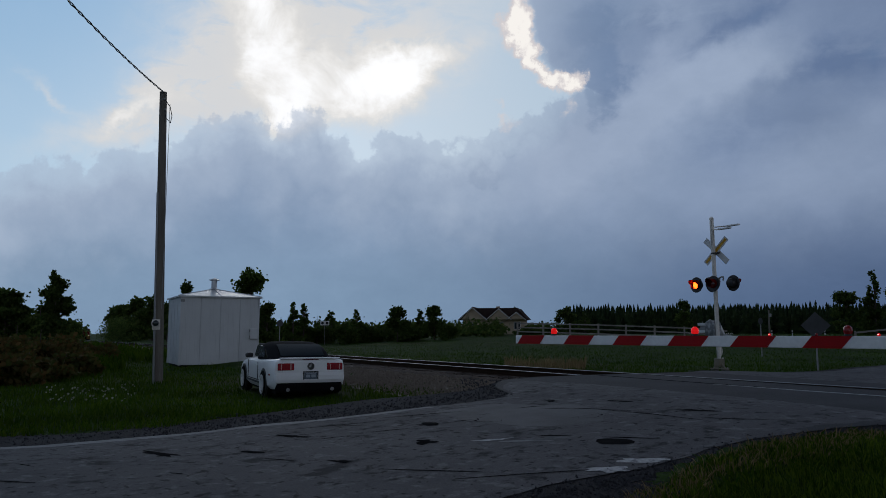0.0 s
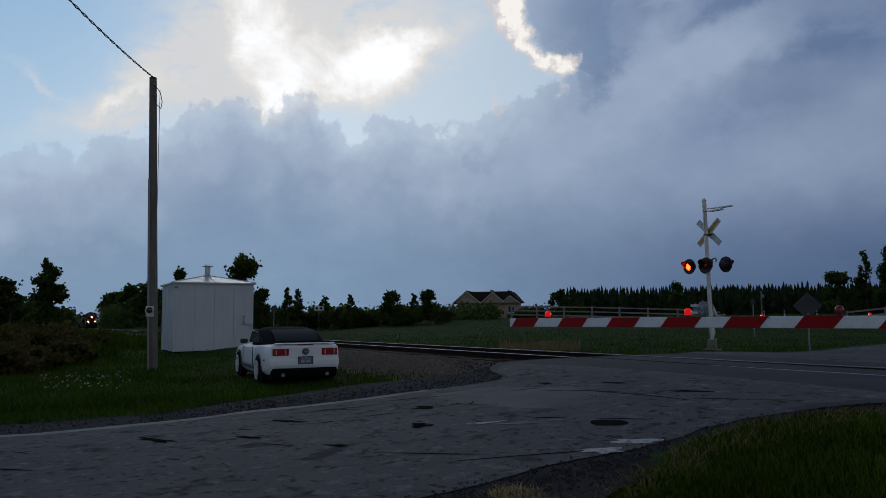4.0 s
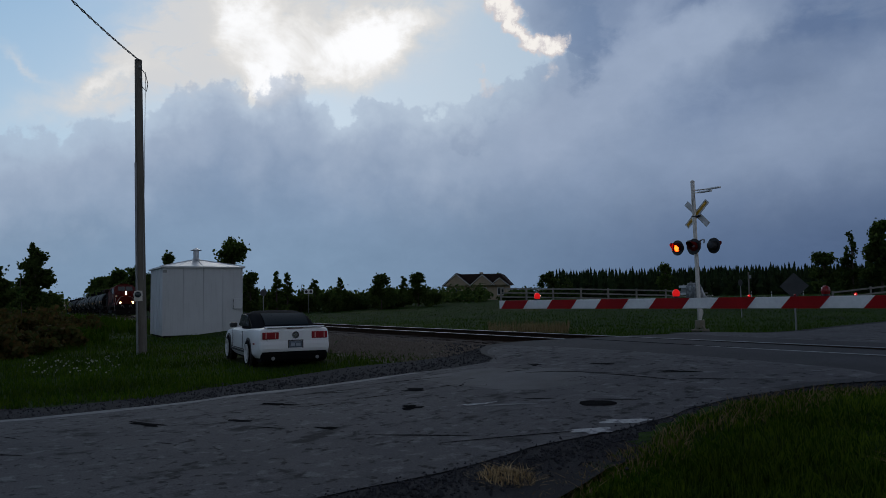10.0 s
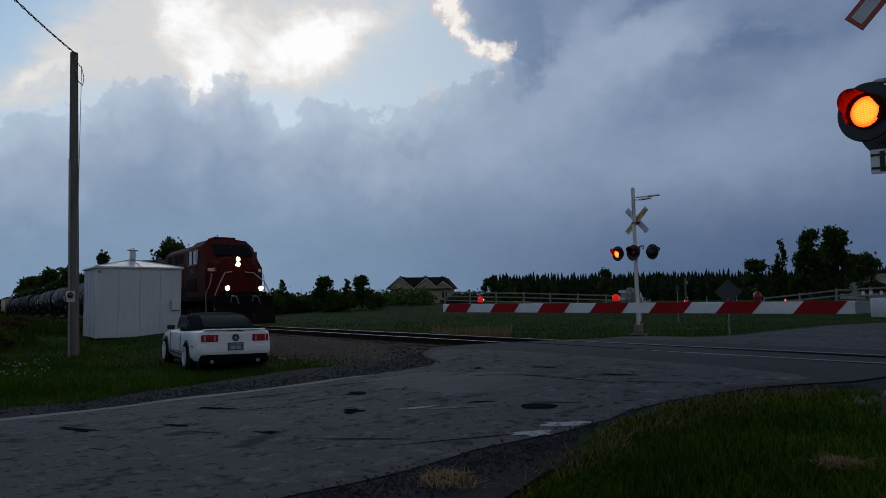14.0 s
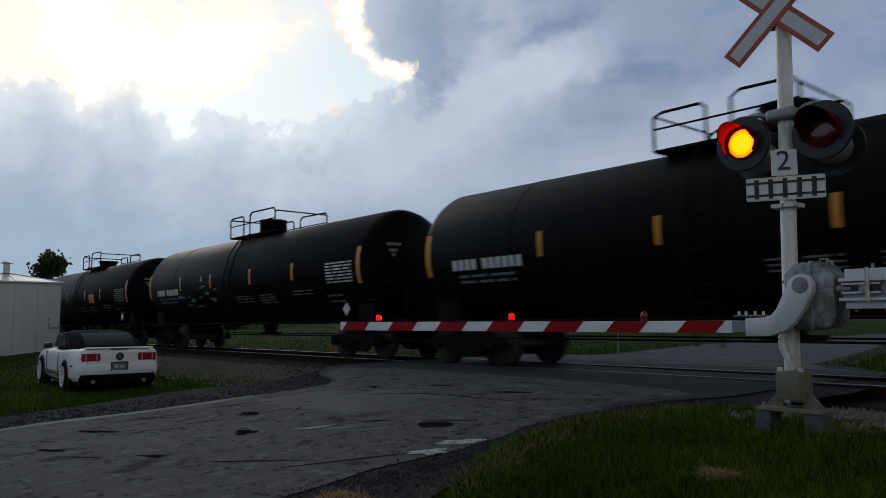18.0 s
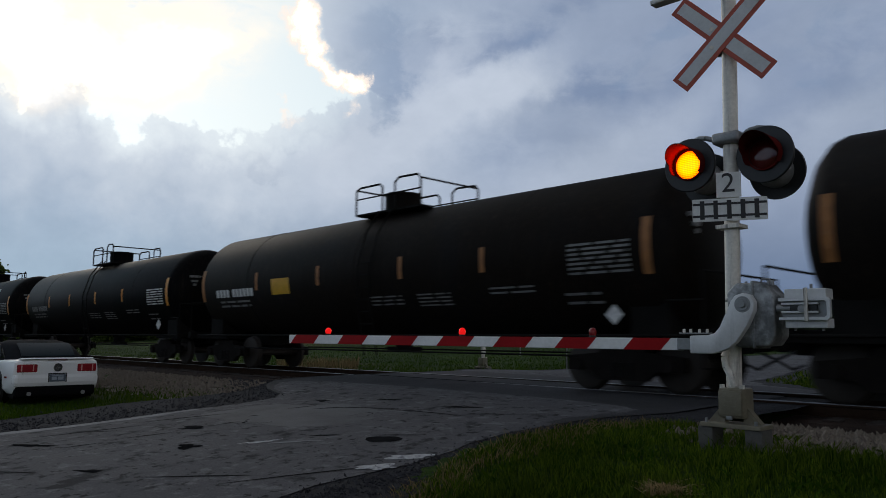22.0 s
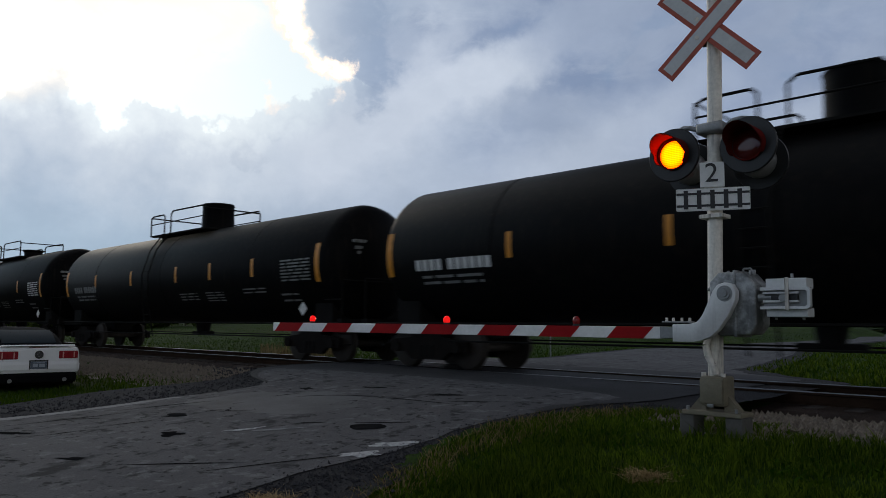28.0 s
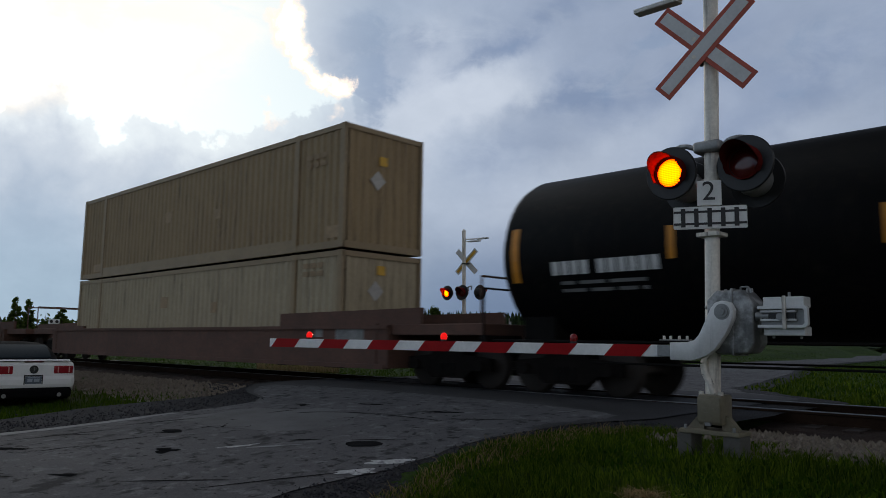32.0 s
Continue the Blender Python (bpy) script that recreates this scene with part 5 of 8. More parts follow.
def parked_car():
    c = thing("convertible_car", "white two-door convertible with closed black soft top on grass", "car", pose(-20.42, 5.98, -0.625, 0, 0, 180 - 3.2) @ pose(0, 0, 0, 0, -0.6, 0))

    def body(bm):
        def s(x, w, lo, belt, top, inset=0.0):
            return (x, [(w * 0.88, lo), (w * 0.985, lo + 0.10), (w, lo + 0.25), (w * 0.985, belt - 0.14), (w * 0.955, belt - 0.03), (w * 0.90 - inset, belt), (w * 0.6, top), (0.0, top + 0.012)])

        loft(bm, [s(-2.37, 0.80, 0.50, 0.93, 0.95), s(-2.33, 0.87, 0.34, 0.965, 0.985), s(-2.18, 0.915, 0.27, 0.985, 1.005), s(-1.75, 0.94, 0.25, 0.98, 0.995), s(-1.30, 0.945, 0.24, 0.965, 0.975),
                  s(-0.9, 0.935, 0.22, 0.935, 0.93), s(0.0, 0.925, 0.21, 0.905, 0.90), s(0.75, 0.93, 0.21, 0.90, 0.93), s(1.2, 0.935, 0.22, 0.89, 0.935), s(1.7, 0.93, 0.23, 0.84, 0.88),
                  s(2.1, 0.90, 0.25, 0.77, 0.80), s(2.33, 0.82, 0.30, 0.70, 0.72), s(2.40, 0.74, 0.42, 0.62, 0.64)])

    part("body", body, "car_white", c, "glossy white bodywork", 38)

    def top(bm):
        def s(x, w, lo, hi):
            return (x, [(w, lo), (w * 0.985, lo + (hi - lo) * 0.45), (w * 0.90, lo + (hi - lo) * 0.82), (w * 0.72, hi - 0.012), (w * 0.4, hi), (0, hi + 0.005)])

        loft(bm, [s(-1.62, 0.70, 0.985, 1.03), s(-1.35, 0.76, 0.96, 1.17), s(-1.0, 0.77, 0.94, 1.31), s(-0.5, 0.765, 0.93, 1.385), s(0.0, 0.745, 0.91, 1.395), s(0.42, 0.72, 0.905, 1.36), s(0.62, 0.71, 0.90, 1.30)])

    st = part("soft_top", top, "soft_top", c, "black fabric soft top", 45)
    part("rear_window", lambda bm: prism(bm, [(-1.585, 1.045), (-1.345, 1.20), (-1.02, 1.328), (-1.012, 1.318), (-1.338, 1.18), (-1.578, 1.03)], -0.56, 0.56, Matrix.Translation((-0.012, 0, 0.014))), "rear_pane", st, "dark blue-green rear window", 60)
    for s in (-1, 1):
        part("side_window", lambda bm: prism(bm, [(-0.62, 0.99), (-0.45, 1.28), (0.30, 1.30), (0.72, 0.99)], s * 0.772 - 0.01, s * 0.772 + 0.01), "side_glass_sheen", c, "side window with its pale reflection put in as grey")
        part("quarter_window", lambda bm: prism(bm, [(-1.05, 1.0), (-0.72, 1.22), (-0.66, 0.99)], s * 0.785 - 0.008, s * 0.785 + 0.008), "dark_glass", c)
        mr = part("mirror", lambda bm: box(bm, 0.36, 0.56, s * 0.98 - 0.10, s * 0.98 + 0.09, 0.95, 1.08, 0.04), "black_plastic", c, "door mirror")
        part("door_seam", lambda bm: [box(bm, x, x + 0.008, s * 0.947 - 0.012, s * 0.947 + 0.004, 0.42, 0.88) for x in (-0.62, 0.72)], "black_plastic", c)
        part("door_handle", lambda bm: box(bm, -0.52, -0.36, s * 0.945 - 0.015, s * 0.945 + 0.015, 0.78, 0.81, 0.006), "car_white", c)
        part("side_stripe", lambda bm: [box(bm, -0.85, 0.95, s * 0.952 - 0.006, s * 0.952 + 0.006, z0, z0 + w0) for z0, w0 in ((0.34, 0.05), (0.41, 0.02))], "black_plastic", c, "black rocker stripe")
        part("side_marker", lambda bm: box(bm, -2.06, -1.92, s * 0.936 - 0.008, s * 0.936 + 0.008, 0.60, 0.635), "tail_red", c)
    part("windscreen", lambda bm: prism(bm, [(0.62, 1.31), (1.18, 0.945), (1.20, 0.955), (0.65, 1.325)], -0.66, 0.66), "dark_glass", c)
    part("spoiler", lambda bm: prism(bm, [(-2.40, 1.02), (-2.36, 1.045), (-2.12, 1.018), (-2.14, 1.0), (-2.36, 1.012)], -0.74, 0.74), "car_white", c, "low white boot spoiler")
    part("brake_light", lambda bm: box(bm, -2.375, -2.36, -0.20, 0.20, 0.985, 1.002), "lens_dark", c)
    part("rear_panel", lambda bm: box(bm, -2.395, -2.33, -0.70, 0.70, 0.66, 0.945, 0.02), "car_white", c)
    for s in (-1, 1):
        tl = part("tail_light", lambda bm: box(bm, -2.415, -2.36, s * 0.61 - 0.20, s * 0.61 + 0.20, 0.735, 0.905, 0.018), "tail_red", c, "red three-segment tail light")
        for k in (-1, 0, 1):
            part("light_bar", lambda bm: box(bm, -2.422, -2.41, s * 0.61 + k * 0.115 - 0.012, s * 0.61 + k * 0.115 + 0.012, 0.755, 0.885), "tail_strip" if k else "tail_red", tl)
    part("badge", lambda bm: (cyl(bm, (-2.415, 0, 0.83), (-2.39, 0, 0.83), 0.085, n=24)), "black_plastic", c, "round black badge", 40)
    part("badge_ring", lambda bm: lathe(bm, [(-2.42, 0.075), (-2.42, 0.09), (-2.40, 0.09), (-2.40, 0.075)], "X", 24, Matrix.Translation((0, 0, 0.83))), "chrome", c)
    part("badge_mark", lambda bm: (box(bm, -2.424, -2.41, -0.045, 0.045, 0.815, 0.845), box(bm, -2.424, -2.41, -0.015, 0.015, 0.78, 0.88)), "chrome", c)
    part("bumper", lambda bm: box(bm, -2.425, -2.20, -0.88, 0.88, 0.405, 0.71, 0.10), "car_white", c, "white rear bumper")
    part("diffuser", lambda bm: box(bm, -2.41, -2.1, -0.82, 0.82, 0.20, 0.44, 0.07), "trim_black", c, "black lower rear bumper")
    pl = part("number_plate", lambda bm: box(bm, -2.436, -2.42, -0.165, 0.165, 0.52, 0.68, 0.006), "plate_blue", c, "pale number plate")
    part("plate_bar", lambda bm: (box(bm, -2.440, -2.434, -0.12, -0.01, 0.56, 0.63), box(bm, -2.440, -2.434, 0.02, 0.12, 0.56, 0.63), box(bm, -2.440, -2.434, -0.12, 0.12, 0.645, 0.66)), "plate_ink", pl)
    part("plate_frame", lambda bm: (box(bm, -2.432, -2.415, -0.19, 0.19, 0.685, 0.71), box(bm, -2.432, -2.415, -0.19, -0.168, 0.51, 0.69), box(bm, -2.432, -2.415, 0.168, 0.19, 0.51, 0.69)), "black_plastic", pl)
    for x in (-1.36, 1.36):
        for s in (-1, 1):
            part("wheel_arch", lambda bm: cyl(bm, (x, s * 0.90, 0.36), (x, s * 0.951, 0.36), 0.385, n=28), "black_plastic", c, "dark wheel arch")
            wh = part("wheel", lambda bm: lathe(bm, [(-0.12, 0.2), (-0.12, 0.32), (-0.09, 0.345), (0.09, 0.345), (0.12, 0.32), (0.12, 0.2)], "Y", 32), "tyre", c, "black tyre on a bright alloy rim", 40, Matrix.Translation((x, s * 0.86, 0.345)), "car_tyre")

            def rim(bm):
                lathe(bm, [(-0.01, 0.235), (0.02, 0.245), (0.02, 0.21), (-0.01, 0.2)], "Y", 28)
                for k in range(5):
                    a = 2 * math.pi * k / 5
                    prism(bm, [(-0.035, 0.03), (0.035, 0.03), (0.025, 0.225), (-0.025, 0.225)], -0.01, 0.015, Matrix.Rotation(a, 4, "Y"))
                cyl(bm, (0, -0.012, 0), (0, 0.02, 0), 0.06, n=14)

            part("rim", rim, "alloy", wh, "bright five-spoke rim", 40, Matrix.Translation((0, s * 0.115, 0)), "car_rim")
            part("rim_back", lambda bm: cyl(bm, (0, -0.02, 0), (0, 0.0, 0), 0.22, n=20), "black_plastic", wh, at=Matrix.Translation((0, s * 0.09, 0)), key="rim_back")
    part("underbody", lambda bm: box(bm, -2.2, 2.2, -0.8, 0.8, 0.16, 0.30), "under_black", c)
    for y in (-0.55, 0.55):
        part("exhaust", lambda bm: cyl(bm, (-2.42, y, 0.27), (-2.2, y, 0.27), 0.045, n=14), "dull_steel", c)


parked_car()

# ---- the train ----
SPEED = 20.4
TANK_R, TANK_Z = 1.50, 2.45
CARS = []


def rail_vehicle(name, label, category, middle, group=""):
    """A vehicle whose middle passes the camera's side at middle / SPEED seconds. Its own x points ahead, the near side is -y."""
    ob = thing(name, label, category, pose(-middle, TRACK_Y, 0.02), group)
    CARS.append((ob, middle))
    return ob


def rail_truck(parent, x, axles=(-0.89, 0.89), material="truck_rust"):
    half = max(axles)
    tk = part("truck", lambda bm: (box(bm, -0.30, 0.30, -0.95, 0.95, 0.42, 0.75, 0.03), cyl(bm, (0, 0, 0.7), (0, 0, 0.95), 0.3, n=16)), "under_black", parent, "four-wheel railway truck" if len(axles) == 2 else "six-wheel railway truck", at=Matrix.Translation((x, 0, 0)), key=f"truck{len(axles)}")
    h = half + 0.24
    prof = [(-h, 0.36), (-h, 0.60), (-half * 0.55, 0.66), (-0.35, 0.80), (0.35, 0.80), (half * 0.55, 0.66), (h, 0.60), (h, 0.36), (half * 0.75, 0.36), (0.45, 0.20), (-0.45, 0.20), (-half * 0.75, 0.36)]
    for s in (-1, 1):
        part("side_frame", lambda bm: prism(bm, prof, s * 1.02 - 0.07, s * 1.02 + 0.07), material, tk, "cast side frame", key=f"sideframe{len(axles)}{s}{material}")
        part("spring", lambda bm: [cyl(bm, (k * 0.16, s * 1.02, 0.26), (k * 0.16, s * 1.02, 0.50), 0.065, n=10) for k in (-1, 0, 1)], "under_black", tk, key=f"spring{s}", at=Matrix.Translation((0, s * 0.05, 0)))
    for a in axles:
        for s in (-1, 1):
            part("wheel", lambda bm: lathe(bm, [(-0.07, 0.0), (-0.07, 0.40), (-0.045, 0.44), (0.045, 0.455), (0.065, 0.485), (0.07, 0.40), (0.03, 0.33), (0.02, 0.15), (0.06, 0.12), (0.06, 0.0)], "Y", 28, Matrix.Rotation(0 if s < 0 else math.pi, 4, "Z")), "wheel_steel", tk, "", 40, Matrix.Translation((a, s * 0.74, 0.457)), f"wheel{s}")
            part("axle_box", lambda bm: cyl(bm, (0, s * 0.95, 0), (0, s * 1.16, 0), 0.11, n=14), "truck_rust", tk, "", None, Matrix.Translation((a, 0, 0.46)), f"axlebox{s}")
        part("axle", lambda bm: cyl(bm, (0, -0.74, 0), (0, 0.74, 0), 0.09, n=10), "wheel_steel", tk, at=Matrix.Translation((a, 0, 0.457)), key="axle")
    return tk


def coupler(parent, x, s):
    part("coupler", lambda bm: (box(bm, 0, 0.75, -0.07, 0.07, 0.76, 0.92, 0.02), box(bm, 0.68, 0.95, -0.17, 0.12, 0.70, 0.98, 0.04)), "truck_rust", parent, "knuckle coupler", at=Matrix.Translation((x, 0, 0)) @ Matrix.Rotation(0 if s > 0 else math.pi, 4, "Z"), key="coupler")
    part("air_hose", lambda bm: tube(bm, [(0.2, 0.3, 0.72), (0.55, 0.3, 0.55), (0.8, 0.26, 0.42), (1.0, 0.2, 0.5)], 0.025, 6), "black_plastic", parent, at=Matrix.Translation((x, 0, 0)) @ Matrix.Rotation(0 if s > 0 else math.pi, 4, "Z"), key="air_hose")


def shell_patch(bm, x0, x1, z0, z1, side=-1, lift=0.006, r=None, n=5):
    """A thin plate lying on the tank's flank between two heights."""
    R = (r or TANK_R) + lift
    a0, a1 = math.asin((z0 - TANK_Z) / R), math.asin((z1 - TANK_Z) / R)
    rows = []
    for k in range(n + 1):
        a = a0 + (a1 - a0) * k / n
        y, z = side * R * math.cos(a), TANK_Z + R * math.sin(a)
        rows.append((bm.verts.new((x0, y, z)), bm.verts.new((x1, y, z))))
    for p, q in zip(rows, rows[1:]):
        bm.faces.new((p[0], p[1], q[1], q[0]) if side < 0 else (p[0], q[0], q[1], p[1]))


def bars(bm, x0, x1, z0, z1, rows, words, seed, side=-1, fill=0.6):
    """Rows of broken bars in place of stencilled writing."""
    rn = random.Random(seed)
    step = (z1 - z0) / rows
    for k in range(rows):
        z = z0 + step * k
        x = x0
        while x < x1 - 0.03:
            w = (x1 - x0) / words * rn.uniform(0.5, 1.3)
            e = min(x + w, x1)
            shell_patch(bm, x, e, z + step * (1 - fill) / 2, z + step * (1 + fill) / 2, side, 0.008, n=1)
            x = e + (x1 - x0) / words * 0.18


def tank_car(front, rear, style):
    half = (rear - front) / 2
    skin = "tank_brown" if style.get("brown") else "tank_black"
    ob = rail_vehicle("tank_car", style["label"], "tank car", (front + rear) / 2, "tank cars of the freight train")
    L = half + style.get("over", 0.60)
    slim = style.get("slim", 0.0)
    sl = (TANK_R - slim) / TANK_R
    cap = [(0.0, 0.62), (0.10, 0.60), (0.35, 0.52), (0.62, 0.38), (0.84, 0.20), (0.96, 0.07), (1.0, 0.0)]
    prof = [(-L - 0.0, 0.0)] + [(-L + 0.62 - d, r * TANK_R) for r, d in [(0.35, 0.59), (0.62, 0.50), (0.84, 0.34), (0.96, 0.17), (1.0, 0.0)]]
    prof = prof + [(-a, r) for a, r in prof[::-1]]
    tk = part("tank", lambda bm: lathe(bm, prof, "X", 56, Matrix.Translation((0, 0, TANK_Z))), skin, ob, "brownish black weathered tank shell" if style.get("brown") else "black painted tank shell", 50, key=f"tank{L:.2f}{skin}", at=Matrix.Translation((0, 0, TANK_Z * (1 - sl) - slim)) @ Matrix.Diagonal((1, sl, sl, 1)))
    for x in [-half * 0.66, -half * 0.02, half * 0.62]:
        part("weld_seam", lambda bm: lathe(bm, [(-0.02, TANK_R), (-0.012, TANK_R + 0.007), (0.012, TANK_R + 0.007), (0.02, TANK_R)], "X", 56, Matrix.Translation((0, 0, TANK_Z))), skin, tk, at=Matrix.Translation((x, 0, 0)), key=f"weld{skin}")
    refl = style.get("reflector", "reflector")
    for side in (-1, 1):
        for x in (-half, half):
            part("end_reflector", lambda bm: shell_patch(bm, -0.085, 0.085, 1.94, 2.88, side, 0.007), refl, tk, "tall amber end reflector", at=Matrix.Translation((x, 0, 0)), key=f"endrefl{side}{refl}")
        for f in style.get("mids", (0.247, 0.41, 0.62, 0.787)):
            part("side_reflector", lambda bm: shell_patch(bm, -0.06, 0.06, 2.17, 2.66, side, 0.007), refl, tk, "amber side reflector", at=Matrix.Translation((half - 2 * half * f, 0, 0)), key=f"midrefl{side}{refl}")
        # stencilled marks: number towards the trailing end, data block at the leading end, tests along the middle
        for na, count in ((0.80, 4), (1.72, 6)):
            for k in range(count):
                part("number_bar", lambda bm: shell_patch(bm, 0, 0.15, 2.03, 2.25, side, 0.008, n=2), "stencil" if style.get("bright") else "stencil_dim", tk, at=Matrix.Translation((-half + na + 0.195 * k, 0, 0)), key=f"numbar{side}{bool(style.get('bright'))}")
        part("small_stencil", lambda bm: bars(bm, -half + 0.95, -half + 2.6, 1.72, 1.96, 2, 3, 9, side, 0.45), "stencil_dim", tk, "rows of small pale stencil bars", key=f"smallst{half:.2f}{side}", kind="stuff")
        part("data_block", lambda bm: bars(bm, half - 1.55, half - 0.30, 1.98, 2.56, 7, 3, 21, side, 0.5), "stencil" if style.get("panel") else "stencil_dim", tk, "rows of small pale stencil bars", kind="stuff", key=f"datablock{half:.2f}{side}{bool(style.get('panel'))}")
        part("test_stencil", lambda bm: (bars(bm, half - 5.6, half - 4.6, 1.55, 1.85, 4, 2, 23, side, 0.4), bars(bm, half - 3.5, half - 2.4, 1.72, 1.9, 2, 2, 25, side, 0.4), bars(bm, half - 1.75, half - 1.0, 1.45, 1.75, 2, 2, 27, side, 0.3), bars(bm, half - 7.2, half - 6.1, 1.6, 1.85, 3, 2, 28, side, 0.4)), "stencil_dim", tk, "rows of small pale stencil bars", kind="stuff", key=f"testbars{half:.2f}{side}")
        if style.get("yellow"):
            yw, y0, y1 = style.get("plate", (0.85, 2.02, 2.44))
            part("yellow_panel", lambda bm: shell_patch(bm, half - style["yellow"] - yw / 2, half - style["yellow"] + yw / 2, y0, y1, side, 0.007), "panel_yellow", tk, "yellow warning panel", key=f"yellow{half:.2f}{side}{style['yellow']}")
        if style.get("patch"):
            part("bare_patch", lambda bm: (shell_patch(bm, half - style["patch"] - 0.35, half - style["patch"] + 0.4, 2.30, 2.72, side, 0.007), shell_patch(bm, half - style["patch"] - 0.15, half - style["patch"] + 0.15, 2.06, 2.30, side, 0.007)), "stencil_dim", tk, "pale bare patch where paint is gone", key=f"patch{half:.2f}{side}")
        if style.get("strip"):
            part("white_strip", lambda bm: shell_patch(bm, half - style["strip"] - 0.75, half - style["strip"] + 0.75, 1.96, 2.07, side, 0.007), "stencil", tk, "long white label strip", key=f"strip{half:.2f}{side}")
        if style.get("white"):
            part("white_panel", lambda bm: shell_patch(bm, half - 1.45, half - 0.2, 2.12, 2.72, side, 0.007), "stencil", tk, "white information panel", key=f"whitep{half:.2f}{side}")
        if style.get("logo"):
            for k in range(6):
                a = -half + 0.50 + k * 0.64
                part("logo_block", lambda bm: (shell_patch(bm, 0, 0.54, 2.62, 2.75, side, 0.008, n=2), shell_patch(bm, 0, 0.17, 2.75, 2.94, side, 0.008, n=2), shell_patch(bm, 0.37, 0.54, 2.75, 2.94, side, 0.008, n=2), shell_patch(bm, 0, 0.54, 2.94, 3.07, side, 0.008, n=2)), "stencil_pink", tk, "bold white square block", at=Matrix.Translation((a, 0, 0)), key=f"logob{side}")
        if style.get("emblem"):
            part("emblem", lambda bm: [shell_patch(bm, half * 0.22 - w, half * 0.22 + w, z, z + 0.09, side, 0.008, n=1) for z, w in ((2.35, 0.12), (2.46, 0.22), (2.57, 0.25), (2.68, 0.25), (2.79, 0.22), (2.90, 0.12))], "stencil_dim", tk, key=f"emblem{half:.2f}{side}")
        if style.get("scrawl"):
            def scrawl(bm):
                rn = random.Random(style["scrawl"])
                x, z = -half + 2.6, 2.1
                for k in range(26):
                    x2, z2 = x + rn.uniform(-0.05, 0.28), min(2.55, max(1.55, z + rn.uniform(-0.4, 0.4)))
                    a, b = min(x, x2), max(x, x2) + 0.05
                    shell_patch(bm, a, b, min(z, z2), max(z, z2) + 0.05 if abs(z2 - z) < 0.12 else min(z, z2) + 0.06, side, 0.0075, n=1)
                    x, z = x2, z2

            part("scrawl", scrawl, "stencil_dim", tk, "faint painted scrawl", kind="stuff", key=f"scrawl{half:.2f}{side}{style['scrawl']}")
        pm = "stencil" if not style.get("red_placard") else "stencil_pink"
        part("placard", lambda bm: prism(bm, [(-0.17, 0), (0, 0.17), (0.17, 0), (0, -0.17)], -0.01, 0.01), pm, ob, "diamond placard", at=Matrix.Translation((half - 0.7, side * 1.36, 1.30)), key=f"placard{pm}")
        part("side_pipe", lambda bm: (cyl(bm, (-L, side * 1.30, 0.95), (L, side * 1.30, 0.95), 0.022, n=6), cyl(bm, (-L + 2.2, side * 1.28, 0.60), (L - 2.2, side * 1.28, 0.60), 0.018, n=6)), "under_black", ob, key=f"sidepipe{half:.2f}{side}")
    part("head_stencil", lambda bm: [box(bm, L - 0.15, L - 0.075, y0, y0 + w0, z0, z0 + 0.075) for y0, w0, z0 in ((-0.92, 0.13, 2.90), (-0.76, 0.13, 2.90), (-0.60, 0.13, 2.90), (-0.42, 0.10, 2.90), (-0.30, 0.10, 2.90), (-0.86, 0.62, 2.74), (-0.80, 0.46, 2.62))], "stencil_dim", tk, "small pale stencil bars on the tank head", kind="stuff", key=f"headmarks{L:.2f}")
    for s in (-1, 1):
        part("bolster", lambda bm: (box(bm, -0.9, 1.15, -1.25, 1.25, 0.84, 0.98, 0.02), box(bm, -1.7, 1.15, -0.35, 0.35, 0.66, 1.05, 0.02), box(bm, -0.35, 0.35, -1.1, 1.1, 0.98, 1.55), box(bm, 1.0, 1.15, -1.45, 1.45, 0.86, 1.05)), "under_black", ob, "black end sill and saddle", at=Matrix.Translation((s * (half - 0.2), 0, 0)) @ Matrix.Rotation(0 if s > 0 else math.pi, 4, "Z"), key="bolster")
        part("end_rail", lambda bm: (tube(bm, [(1.1, -1.4, 1.0), (1.1, -1.4, 1.95), (1.1, 1.4, 1.95), (1.1, 1.4, 1.0)], 0.02, 6), tube(bm, [(1.1, -1.42, 1.5), (0.5, -1.42, 1.5)], 0.018, 6), [cyl(bm, (1.08, -1.44, z), (1.08, -1.08, z), 0.015, n=6) for z in (0.45, 0.7)], [cyl(bm, (1.08, y, 0.45), (1.08, y, 1.0), 0.015, n=6) for y in (-1.44, -1.08)]), "under_black", ob, "end handrail and steps", at=Matrix.Translation((s * (half - 0.2), 0, 0)) @ Matrix.Rotation(0 if s > 0 else math.pi, 4, "Z"), key="end_rail")
        rail_truck(ob, s * (half - 0.75))
        coupler(ob, s * (half + 0.75), s)
    # fittings and walkway on top
    top = TANK_Z + TANK_R - 2 * slim
    fx = style.get("dome_x", 0.1)
    if style.get("dome", "drum") == "drum":
        part("fittings_housing", lambda bm: lathe(bm, [(-0.1, 0.46), (0.42, 0.45), (0.47, 0.48), (0.50, 0.46), (0.50, 0.0)], "Z", 28, Matrix.Translation((fx, 0, top))), skin, ob, "round fittings housing", 40)
    elif style["dome"] == "tall":
        part("fittings_housing", lambda bm: lathe(bm, [(-0.1, 0.52), (0.75, 0.50), (0.80, 0.52), (0.84, 0.5), (0.84, 0.0)], "Z", 28, Matrix.Translation((fx, 0, top))), skin, ob, "tall round fittings housing", 40)
    else:
